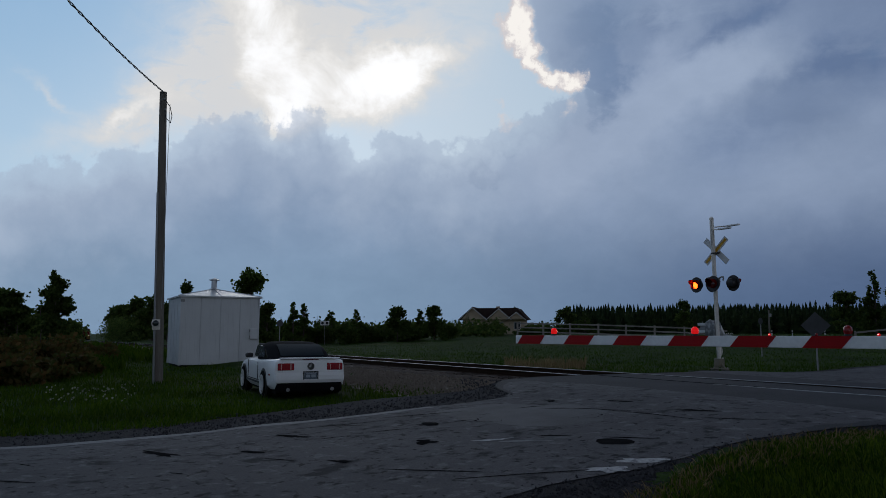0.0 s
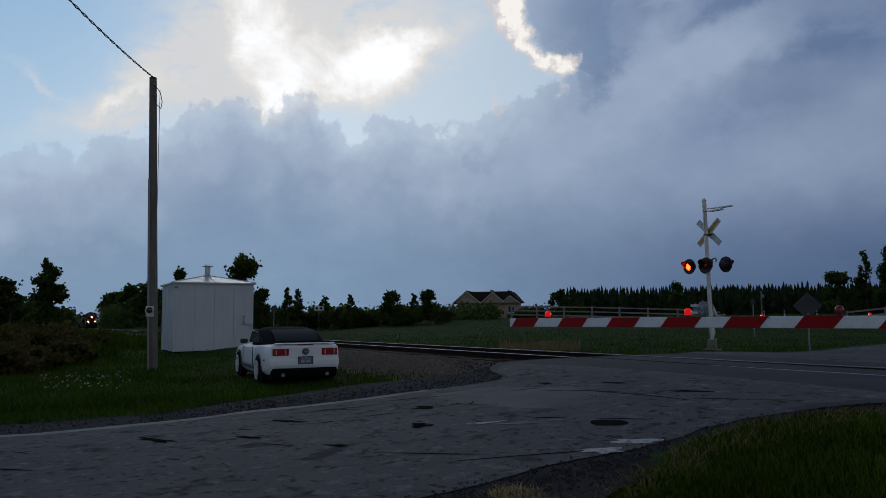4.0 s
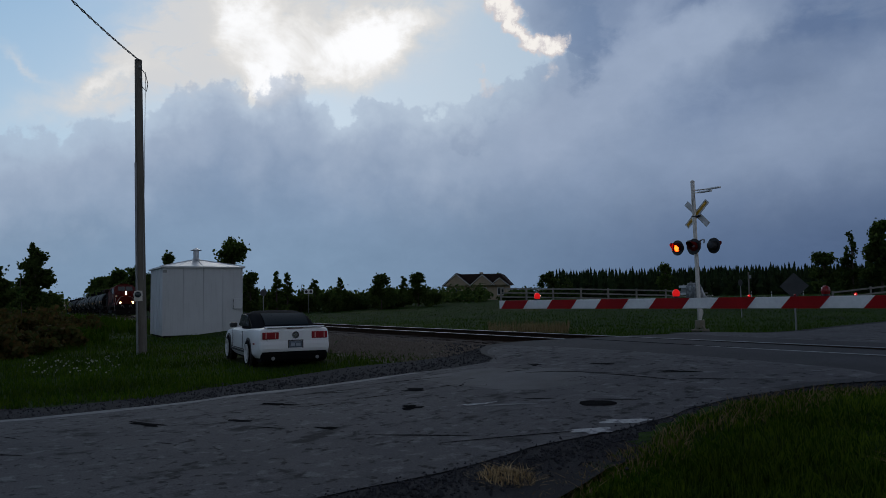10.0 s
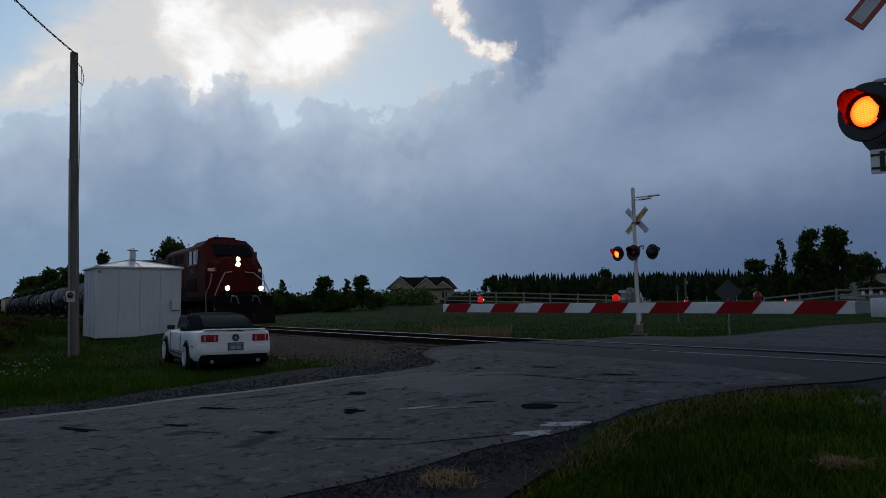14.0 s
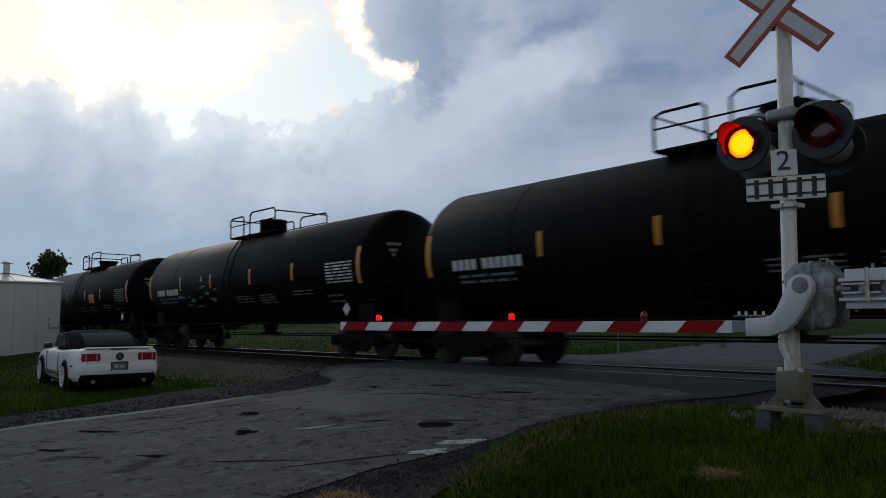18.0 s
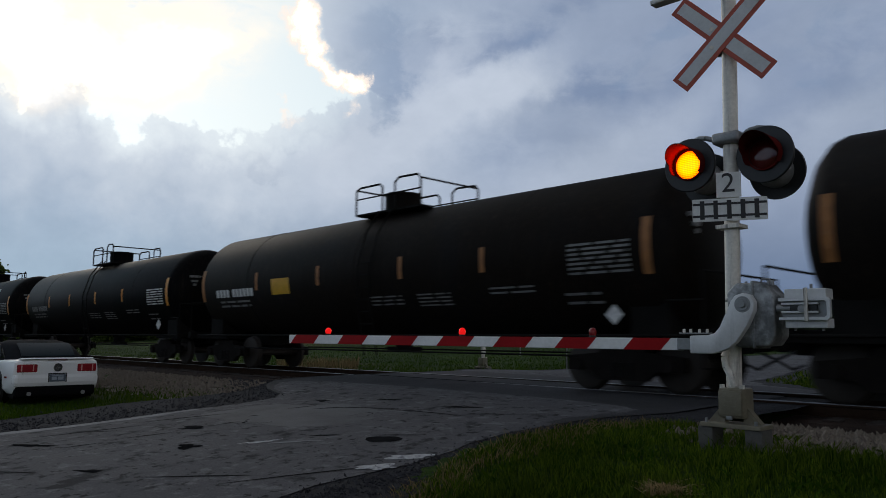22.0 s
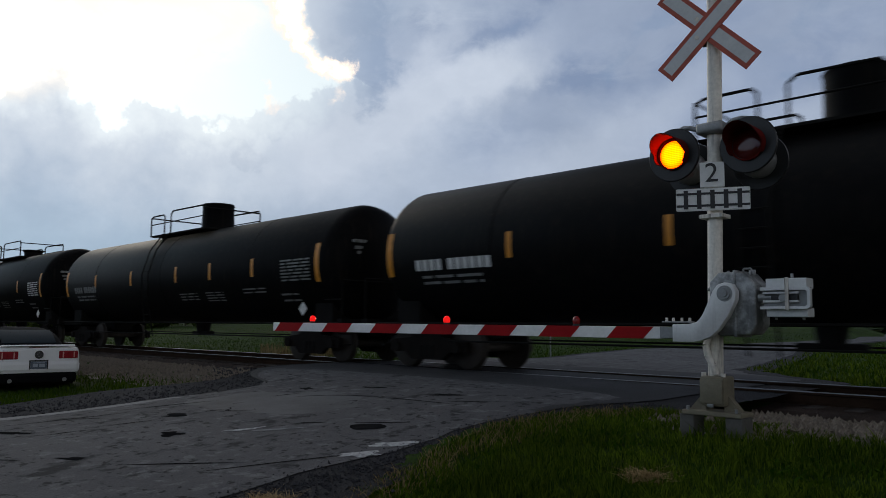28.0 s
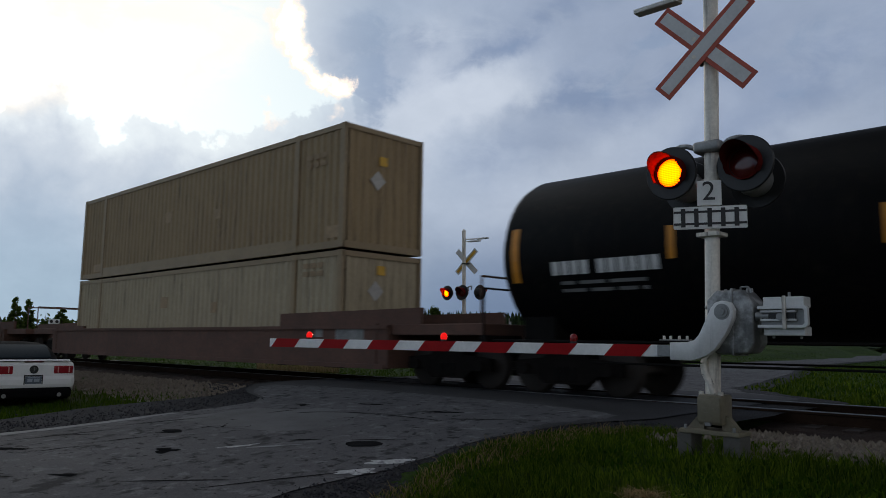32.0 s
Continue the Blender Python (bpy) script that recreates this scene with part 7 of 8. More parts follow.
    for s in (-1, 1):
        part("roof_walk", lambda bm: box(bm, s * (half - 0.45) - 0.25, s * (half - 0.45) + 0.25, -1.45, 1.45, 4.40, 4.46), "under_black", ob, "dark grating roof walk")
    for x0 in [-half + 1.2 + 1.45 * k for k in range(13)]:
        part("roof_walk_bracket", lambda bm: box(bm, -0.04, 0.04, -1.05, 1.05, 4.02, 4.32), "hopper_dirty", ob, at=Matrix.Translation((x0, 0, 0)), key="walk_bracket")
    for k in range(8):
        part("roof_hatch", lambda bm: box(bm, 0, 1.7, -0.35, 0.35, 4.12, 4.30, 0.03), "hopper_tan", ob, "roof loading hatch", at=Matrix.Translation((-half + 1.4 + 2.2 * k, 0, 0)), key="roof_hatch")
    for x0 in (-5.2, -1.75, 1.75, 5.2):
        part("discharge_chute", lambda bm: loft(bm, [(x0 - 1.35, [(0.9, 1.0), (1.0, 1.01), (0, 1.02)]), (x0 - 0.35, [(0.6, 0.42), (1.3, 1.02), (0, 1.03)]), (x0 + 0.35, [(0.6, 0.42), (1.3, 1.02), (0, 1.03)]), (x0 + 1.35, [(0.9, 1.0), (1.0, 1.01), (0, 1.02)])]), "hopper_dirty", ob, "sloped discharge chute")
        part("gate", lambda bm: box(bm, x0 - 0.4, x0 + 0.4, -0.62, 0.62, 0.32, 0.44, 0.02), "under_black", ob)
    for s in (-1, 1):
        part("end_sill", lambda bm: (box(bm, s * half - 0.1, s * half + 0.1, -1.45, 1.45, 0.85, 1.08), box(bm, min(s * half, s * (half - 2.6)), max(s * half, s * (half - 2.6)), -0.4, 0.4, 0.75, 1.05), prism(bm, [(s * (half - 0.5), 3.6), (s * (half - 2.3), 1.3), (s * (half - 2.1), 1.1), (s * (half - 0.35), 3.5)], -1.3, 1.3)), "hopper_dirty", ob, "end slope sheet and sill")
        rail_truck(ob, s * (half - 1.75))
        coupler(ob, s * (half - 0.1), s)


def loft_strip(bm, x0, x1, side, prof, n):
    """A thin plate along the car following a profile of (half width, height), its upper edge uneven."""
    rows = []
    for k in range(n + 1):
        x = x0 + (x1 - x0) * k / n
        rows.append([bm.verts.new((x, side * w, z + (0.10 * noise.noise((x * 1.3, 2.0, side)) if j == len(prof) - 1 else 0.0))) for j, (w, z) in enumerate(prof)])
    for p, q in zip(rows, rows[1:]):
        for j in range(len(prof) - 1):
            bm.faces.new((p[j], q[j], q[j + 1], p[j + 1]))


def bars_flat(bm, x0, x1, z0, z1, rows, words, side):
    st, w = (z1 - z0) / rows, (x1 - x0) / words
    for k in range(rows):
        for j in range(words):
            box(bm, x0 + w * j, x0 + w * (j + 0.85), side * 1.54 - 0.003, side * 1.54 + 0.003, z0 + st * k, z0 + st * (k + 0.7))


def flat_car(front, rear):
    half = (rear - front) / 2
    ob = rail_vehicle("flat_car", "empty dark brown railway flat car with fishbelly sides", "flat car", (front + rear) / 2)
    part("deck", lambda bm: box(bm, -half, half, -1.42, 1.42, 1.06, 1.17, 0.01), "truck_rust", ob, "dark plank deck")
    for side in (-1, 1):
        part("side_sill", lambda bm: prism(bm, [(-half, 1.05), (half, 1.05), (half, 0.82), (half - 3.2, 0.74), (half - 4.6, 0.40), (-half + 4.6, 0.40), (-half + 3.2, 0.74), (-half, 0.82)], side * 1.40 - 0.04, side * 1.40 + 0.04), "truck_rust", ob, "deep fishbelly side sill")
        for x0, x1, z0, z1 in ((-6.4, -6.0, 0.62, 0.9), (-5.8, -5.1, 0.62, 0.9), (-1.6, -1.2, 0.6, 0.86), (-1.0, 0.0, 0.6, 0.82), (0.4, 1.4, 0.56, 0.66), (2.6, 3.4, 0.55, 0.6)):
            part("sill_mark", lambda bm: box(bm, x0, x1, side * 1.446 - 0.004, side * 1.446 + 0.004, z0, z1), "stencil_dim", ob, "pale stencilled bar")
        for x0 in (-7.0, -5.0, -2.6, 1.0, 2.6, 6.0):
            part("edge_reflector", lambda bm: box(bm, x0, x0 + 0.55, side * 1.425 - 0.006, side * 1.425 + 0.006, 1.075, 1.155), "reflector_dull", ob, "faded amber reflector")
    for s in (-1, 1):
        part("end_sill", lambda bm: (box(bm, s * half - 0.08, s * half + 0.08, -1.42, 1.42, 0.72, 1.06), box(bm, min(0, s * half), max(0, s * half), -0.3, 0.3, 0.55, 1.0)), "under_black", ob)
        rail_truck(ob, s * (half - 2.0))
        coupler(ob, s * half, s)
    part("hand_brake", lambda bm: (cyl(bm, (half - 0.1, 0.9, 1.1), (half - 0.1, 0.9, 1.75), 0.02, n=6), lathe(bm, [(-0.02, 0.22), (0, 0.25), (0.02, 0.22)], "X", 16, Matrix.Translation((half - 0.1, 0.9, 1.75)))), "under_black", ob, "hand brake wheel")


def well_car(middle, loaded):
    ob = rail_vehicle("well_car", "rust-brown well car carrying two stacked containers" if loaded else "empty rust-brown well car", "well car", middle)
    for side in (-1, 1):
        part("side_sill", lambda bm: (box(bm, -10.0, 10.0, side * 1.42 - 0.06, side * 1.42 + 0.06, 0.34, 1.24, 0.015), box(bm, -10.0, 10.0, side * 1.42 - 0.1, side * 1.42 + 0.1, 1.18, 1.26), box(bm, -9.9, 9.9, side * 1.42 - 0.1, side * 1.42 + 0.1, 0.32, 0.42)), "well_rust", ob, "tall rust-brown side sill")
        part("sill_patch", lambda bm: [box(bm, x0, x1, side * 1.483 - 0.004, side * 1.483 + 0.004, z0, z1) for x0, x1, z0, z1 in ((7.4, 7.7, 1.0, 1.24), (8.2, 9.2, 0.86, 1.2))], "stencil_dim", ob)
        part("guide", lambda bm: prism(bm, [(5.75, 1.26), (5.75, 1.58), (10.9, 1.62), (10.9, 1.26)], side * 1.32 - 0.05, side * 1.32 + 0.05), "well_rust", ob)
        part("guide", lambda bm: prism(bm, [(-7.2, 1.26), (-7.2, 1.36), (-10.4, 1.44), (-10.4, 1.26)], side * 1.32 - 0.05, side * 1.32 + 0.05), "well_rust", ob)
        part("rib", lambda bm: [box(bm, x0 - 0.05, x0 + 0.05, side * 1.47 - 0.03, side * 1.47 + 0.03, 0.4, 1.3) for x0 in (-9.6, 9.6)], "well_rust", ob)
    part("well_floor", lambda bm: [box(bm, x0 - 0.3, x0 + 0.3, -1.4, 1.4, 0.30, 0.40) for x0 in (-8.0, -6.0, -3, 0, 3, 6.0, 8.0)], "under_black", ob)
    for s in (-1, 1):
        part("end_platform", lambda bm: (box(bm, min(s * 9.9, s * 12.6), max(s * 9.9, s * 12.6), -1.38, 1.38, 1.05, 1.28, 0.02), box(bm, min(s * 9.9, s * 12.8), max(s * 9.9, s * 12.8), -0.35, 0.35, 0.72, 1.05), tube(bm, [(s * 12.5, -1.3, 1.28), (s * 12.5, -1.3, 2.2), (s * 12.5, 1.3, 2.2), (s * 12.5, 1.3, 1.28)], 0.022, 6), box(bm, s * 9.95 - 0.06, s * 9.95 + 0.06, -1.4, 1.4, 0.34, 1.3)), "well_rust", ob, "rusty end platform")
        rail_truck(ob, s * 11.4)
        coupler(ob, s * 12.4, s)


def container(middle, base, label, H):
    ob = rail_vehicle("shipping_container", label, "container", middle, "stacked shipping containers")
    ob.location.z = base
    L, W = 16.15, 2.59

    def wall(bm):
        """Corrugated side: a folded sheet."""
        n = 58
        for side in (-1, 1):
            rows = []
            for k in range(n * 4 + 1):
                x = -L / 2 + 0.15 + (L - 0.3) * k / (n * 4)
                d = (0.0, 0.0, 0.035, 0.035)[k % 4]
                y = side * (W / 2 - 0.015 - d)
                rows.append((bm.verts.new((x, y, 0.16)), bm.verts.new((x, y, H - 0.12))))
            for p, q in zip(rows, rows[1:]):
                bm.faces.new((p[0], q[0], q[1], p[1]))
        for s in (-1, 1):
            rows = []
            n2 = 9
            for k in range(n2 * 4 + 1):
                y = -W / 2 + 0.14 + (W - 0.28) * k / (n2 * 4)
                d = (0.0, 0.0, 0.04, 0.04)[k % 4]
                rows.append((bm.verts.new((s * (L / 2 - 0.02 - d), y, 0.16)), bm.verts.new((s * (L / 2 - 0.02 - d), y, H - 0.12))))
            for p, q in zip(rows, rows[1:]):
                bm.faces.new((p[0], q[0], q[1], p[1]))

    part("corrugated_wall", wall, "container_grey" if base < 1 else "container_tan", ob, "beige-grey corrugated steel wall", key=f"cont_wall{base}")
    part("container_roof", lambda bm: box(bm, -L / 2 + 0.05, L / 2 - 0.05, -W / 2 + 0.06, W / 2 - 0.06, H - 0.06, H - 0.01), "container_trim", ob, key=f"cont_roof{base}")
    part("container_floor", lambda bm: box(bm, -L / 2 + 0.05, L / 2 - 0.05, -W / 2 + 0.06, W / 2 - 0.06, 0.05, 0.14), "under_black", ob, key=f"cont_floor{base}")
    for y in (-1, 1):
        part("top_rail", lambda bm: box(bm, -L / 2, L / 2, y * (W / 2 - 0.04) - 0.04, y * (W / 2 - 0.04) + 0.04, H - 0.13, H), "container_trim", ob, key=f"cont_top{y}{base}")
        part("bottom_rail", lambda bm: (box(bm, -L / 2, L / 2, y * (W / 2 - 0.04) - 0.04, y * (W / 2 - 0.04) + 0.04, 0.0, 0.17), box(bm, -6.1, 6.1, y * (W / 2 - 0.03) - 0.03, y * (W / 2 - 0.03) + 0.03, 0.17, 0.33) if base > 1 else None), "container_trim", ob, key=f"cont_bot{y}{base}")
        for x in (-L / 2 + 0.09, L / 2 - 0.09, -6.1, 6.1):
            part("post", lambda bm: box(bm, -0.09, 0.09, y * (W / 2 - 0.035) - 0.05, y * (W / 2 - 0.035) + 0.05, 0.0, H + 0.012, 0.01), "container_trim", ob, "upright post", at=Matrix.Translation((x, 0, 0)), key=f"cont_post{y}{base}")
        part("stain", lambda bm: [box(bm, x0, x1, y * (W / 2 - 0.012) - 0.004, y * (W / 2 - 0.012) + 0.004, z0, z1) for x0, x1, z0, z1 in ((-6.9, -6.0, 0.22, 0.5), (-1.2, -0.75, 1.5, 1.85), (2.0, 2.3, 1.3, 1.6), (7.4, 7.9, 0.25, 0.55))], "hopper_dirty", ob, "rusty scuff", kind="stuff", key=f"cont_stain{y}{base}")
        part("code_bars", lambda bm: [box(bm, x0, x0 + 0.22, y * (W / 2 - 0.010) - 0.004, y * (W / 2 - 0.010) + 0.004, z0, z0 + 0.13) for z0 in (2.3, 2.1) for x0 in (6.5, 6.8, 7.1)], "hopper_dirty", ob, key=f"cont_code{y}{base}")
    for s in (-1, 1):
        for z0, z1 in ((0.0, 0.17), (H - 0.13, H)):
            part("end_beam", lambda bm: box(bm, s * (L / 2 - 0.05) - 0.05, s * (L / 2 - 0.05) + 0.05, -W / 2, W / 2, z0, z1), "container_trim", ob, key=f"cont_end{s}{z0:.2f}{base}")
    part("placard", lambda bm: prism(bm, [(-0.25, 0), (0, 0.25), (0.25, 0), (0, -0.25)], -0.008, 0.008), "graffiti_pale", ob, "pale diamond patch", at=Matrix.Translation((L / 2 + 0.004, -0.25, 1.75)) @ Matrix.Rotation(radians(90), 4, "Z"), key=f"cont_placard{base}")
    part("yellow_mark", lambda bm: box(bm, L / 2 - 0.005, L / 2 + 0.008, -0.2, 0.05, 2.15, 2.38), "panel_yellow", ob, key=f"cont_yellow{base}")
    return ob


PLAIN = "black railway tank car with amber reflectors and a top railing"
BROWN = "weathered brown-black railway tank car with a top railing"
LOGO = "black railway tank car with bold white logo blocks"
locomotive(322.0, 23.0)
tank_car(347.4, 362.5, dict(label=PLAIN, yellow=4.6))
tank_car(365.2, 380.1, dict(label="black railway tank car with a yellow warning panel", bright=True, yellow=4.9, mids=(0.24, 0.41, 0.60, 0.775), walk=(-2.7, 1.55), dome_x=0.1))
tank_car(382.9, 397.6, dict(label="black railway tank car with white number and painted scrawl", bright=True, scrawl=3, panel=True, mids=(0.228, 0.409, 0.61, 0.79), walk=(-2.3, 3.0), dome_x=0.05))
tank_car(400.6, 415.4, dict(label="black railway tank car with a yellow warning panel", bright=True, slim=0.02, over=0.72, yellow=5.0, dome="low", walk=(-2.0, 2.85), dome_x=-0.05))
tank_car(418.2, 434.4, dict(slim=0.11, label="black railway tank car with a white panel and yellow plate", bright=True, white=True, yellow=4.33, mids=(0.158, 0.313, 0.473, 0.634, 0.79), dome="low", brown=True, reflector="reflector_dull", walk=(-3.2, 2.4), dome_x=-0.65))
tank_car(437.2, 452.25, dict(label=BROWN, brown=True, reflector="reflector_dull", walk=(-2.85, 1.6), dome_x=0.1))
tank_car(455.0, 470.05, dict(label=BROWN, bright=True, yellow=10.81, mids=(0.239, 0.40, 0.605, 0.797), brown=True, reflector="reflector_dull", walk=(-1.55, 2.35), dome_x=-0.1))
tank_car(472.7, 487.6, dict(label=PLAIN, panel=True, slim=0.04, mids=(0.247, 0.424, 0.617, 0.788), dome="drum", walk=(-1.4, 2.05), dome_x=-0.2))
tank_car(490.6, 505.2, dict(label=PLAIN, bright=True, mids=(0.22, 0.405, 0.608, 0.789), walk=(-1.3, 1.65), dome_x=-0.25))
hopper_car(507.3, 527.2)
flat_car(528.4, 545.6)
tank_car(547.7, 563.8, dict(label=LOGO, logo=True, bright=True, walk=(-4.2, 4.5), dome_x=1.25))
tank_car(566.5, 583.25, dict(label="black railway tank car with a tall fittings housing", dome="tall", mids=(0.21, 0.41, 0.61, 0.802), emblem=True, panel=True, bright=True, walk=(-2.55, 2.1), dome_x=0.55))
tank_car(585.9, 602.3, dict(label="black railway tank car with a tall fittings housing", dome="tall", over=0.78, mids=(0.177, 0.316, 0.444, 0.642, 0.827), walk=(-3.4, 2.95), dome_x=0.7))
tank_car(605.2, 619.95, dict(label=LOGO, logo=True, bright=True, dome="low", red_placard=True, panel=True, slim=-0.09, over=0.7, mids=(0.2, 0.6, 0.8), walk=(-3.0, 3.7), dome_x=1.1))
tank_car(623.4, 638.8, dict(label=LOGO, logo=True, bright=True, dome="low", red_placard=True, panel=True, yellow=12.4, plate=(0.6, 1.68, 1.93), slim=-0.09, over=0.85, mids=(0.201, 0.607, 0.808), patch=6.33, walk=(-3.4, 3.15), dome_x=-0.65))
tank_car(642.1, 661.26, dict(label="long black railway tank car with a long top walkway", bright=True, yellow=3.3, plate=(0.95, 2.06, 2.34), slim=-0.08, over=0.75, panel=True, strip=2.25, red_placard=True, mids=(0.201, 0.362, 0.52, 0.684, 0.84), walk=(-2.95, 6.8), dome_x=0.2))
well_car(674.8, True)
container(674.75, 0.40, "lower beige-grey corrugated container seated in the well car", 2.68)
container(674.75, 3.15, "upper beige-grey corrugated container stacked on another", 3.04)
well_car(701.0, False)

# ---- plants ----
RNG = np.random.default_rng(7)


def around(az, r):
    return -r * math.sin(radians(az)), r * math.cos(radians(az))


def blades(name, spots, heights, widths, material, label, lean=0.35):
    """Many grass blades as one object: bent tapering strips."""
    n = len(spots)
    ang = RNG.uniform(0, 2 * np.pi, n)
    la = RNG.uniform(0, 2 * np.pi, n)
    ln = heights * RNG.uniform(0.05, lean * 2, n)
    d = np.stack([np.cos(ang), np.sin(ang), 0 * ang], 1) * widths[:, None] / 2
    b = np.stack([np.cos(la), np.sin(la), 0 * la], 1) * ln[:, None]
    up = np.array([0, 0, 1.0])
    p0, p1 = spots - 0.02 * up, spots + up * (heights * 0.55)[:, None] + b * 0.35
    p2 = spots + up * (heights * RNG.uniform(0.8, 1.0, n))[:, None] + b
    v = np.stack([p0 - d, p0 + d, p1 + d * 0.75, p1 - d * 0.75, p2], 1).reshape(-1, 3)
    q = np.arange(n)[:, None] * 5
    fs = np.concatenate([q + np.array([[0, 1, 2, 3]])], 1).tolist() + np.concatenate([q + np.array([[3, 2, 4]])], 1).tolist()
    return raw(name, v.tolist(), fs, material, label, "grass", "stuff")


def spread(count, az0, az1, r0, r1, keep):
    """Spots on the ground, evenly by angle and distance."""
    out = []
    while len(out) < count:
        az, r = RNG.uniform(az0, az1), r0 * (r1 / r0) ** RNG.uniform(0, 1)
        x, y = around(az, r)
        if keep(x, y):
            out.append((x, y, ground_z(x, y)))
    return np.array(out)


def verge(x, y):
    return x > road_right(y) + along(y, ((2.5, 1.15), (4.0, 0.85), (5.0, 0.58), (6.0, 0.48), (8.0, 0.40))) + 0.22 * noise.noise((y * 1.3, 2, 2)) + 0.10 * noise.noise((y * 5.3, x * 2, 2)) and y < along(x, ((-6.0, 10.4), (-4.6, 9.7), (-3.4, 8.65), (-2.6, 7.95), (-2.0, 7.7), (0.0, 7.0))) + 0.2 * noise.noise((x * 1.5, 5, 1)) and not (-3.7 < x < -2.75 and 7.05 < y < 7.4)


def grass():
    s = spread(46000, 9, 64, 4.3, 10.5, verge)
    tall = np.array([0.32 + 0.75 * max(0.0, 0.5 + noise.noise((x * 0.9, y * 0.9, 4))) + 0.85 * max(0.0, noise.noise((x * 3.2, y * 3.2, 9))) for x, y, z in s])
    tall *= np.array([min(1.0, 0.30 + 0.62 * max(0.0, x - road_right(y) - 0.4)) for x, y, z in s])
    blades("grass", s, RNG.uniform(0.06, 0.17, len(s)) * tall, RNG.uniform(0.006, 0.015, len(s)), "grass_near", "lush green uncut grass on the verge", 0.45)
    s = spread(5200, 9, 64, 4.3, 10.0, lambda x, y: verge(x, y) and noise.noise((x * 2.1, y * 2.1, 6)) > 0.02)
    blades("verge_weeds", s, RNG.uniform(0.03, 0.10, len(s)), RNG.uniform(0.018, 0.042, len(s)), "grass_meadow", "broad-leaved low weeds among the verge grass", 0.95)
    s = spread(2000, 9, 64, 4.3, 10.0, lambda x, y: verge(x, y) and x < road_right(y) + 1.2 + 0.7 * noise.noise((y, 1, 1)))
    blades("dry_grass", s, RNG.uniform(0.03, 0.13, len(s)), RNG.uniform(0.006, 0.014, len(s)), "grass_dry", "dry straw-coloured grass by the road edge", 0.9)
    left = lambda x, y: x < along(y, ((-20, -14.8), (0, -13.5), (1.6, -13.8), (3.6, -14.1), (5.5, -14.1), (6.8, -13.4), (7.6, -13.3), (8.4, -13.9), (9.2, -14.8), (9.6, -15.5))) + 0.30 * noise.noise((y * 0.8, 3, 3)) and y < along(-x, ((14.4, 8.1), (15.5, 8.3), (18.5, 8.1), (19.5, 7.8), (21, 7.4), (26, 7.3))) + 0.25 * noise.noise((x, 2, 2)) and not (-22.9 < x < -17.9 and 5.0 < y < 6.95) and not (-41.6 < x < -37.75 and 5.7 < y < 9.55)
    s = spread(30000, 60, 99, 13.5, 48, left)
    wild = np.array([0.6 + 0.9 * (0.5 + noise.noise((x * 0.25, y * 0.25, 4))) * (0.6 + 0.9 * ease(-22, -34, x) * ease(7, 2, y)) * (1 - 0.5 * ease(2.5, 5.0, y)) for x, y, z in s])
    blades("grass", s, RNG.uniform(0.06, 0.20, len(s)) * wild, RNG.uniform(0.012, 0.032, len(s)), "grass_rough", "rough dark green grass round the hut and pole", 0.45)
    s = spread(9000, 76, 97, 34, 140, lambda x, y: y < 8.0 and not (x > -46 and y > 3.2))
    blades("tall_weeds", s, RNG.uniform(0.25, 0.75, len(s)), RNG.uniform(0.06, 0.14, len(s)), "grass_rough", "tall weeds beyond the hut", 0.4)
    far = lambda x, y: y > 15.9 + 0.3 * noise.noise((x * 0.5, 1, 1)) and (x < road_left(y) - 0.25 or x > road_right(y) + 0.3)
    s = spread(64000, 0, 82, 17, 95, far)
    blades("meadow", s, RNG.uniform(0.05, 0.15, len(s)), RNG.uniform(0.012, 0.034, len(s)), "grass_meadow", "green meadow beyond the track", 0.6)
    s = spread(5000, 0, 26, 17, 60, lambda x, y: far(x, y) and x > road_right(y) + 0.3)
    blades("meadow", s, RNG.uniform(0.10, 0.25, len(s)), RNG.uniform(0.03, 0.06, len(s)), "grass_near", "bright green mown grass beyond the track", 0.45)
    s = spread(900, 51.5, 57.5, 28, 34, lambda x, y: y > 15.9)
    blades("dry_grass", s, RNG.uniform(0.2, 0.55, len(s)), RNG.uniform(0.012, 0.03, len(s)), "grass_dry", "dry reddish grass beside the crossing", 0.3)
    for x, y, r, h in ((-5.30, 3.55, 0.42, 0.12), (-3.12, 5.62, 0.17, 0.04)):
        n = 650
        a, q = RNG.uniform(0, 2 * np.pi, n), np.sqrt(RNG.uniform(0, 1, n)) * r
        s = np.stack([x + q * np.cos(a), y + q * np.sin(a) * 0.7, np.array([max(ground_z(x, y), road_z(y) - 0.1) + h * (1 - (k / r) ** 2) for k in q])], 1)
        blades("straw_heap", s, RNG.uniform(0.02, 0.08, n), RNG.uniform(0.006, 0.012, n), "straw", "small heap of dry cut straw", 2.2)
    n = 70
    s = spread(n, 84, 90, 17.5, 22.5, lambda x, y: True)
    v, f = [], []
    for x, y, z in s:
        z += RNG.uniform(0.12, 0.28)
        q = len(v)
        w = RNG.uniform(0.012, 0.03)
        v += [(x - w, y, z - w), (x, y - w, z + w * 0.4), (x, y + w, z + w * 0.4), (x + w, y, z + w)]
        f += [(q, q + 1, q + 3, q + 2)]
    raw("wildflowers", v, f, "petal", "scattered small white wildflowers", "flowers", "stuff")


grass()


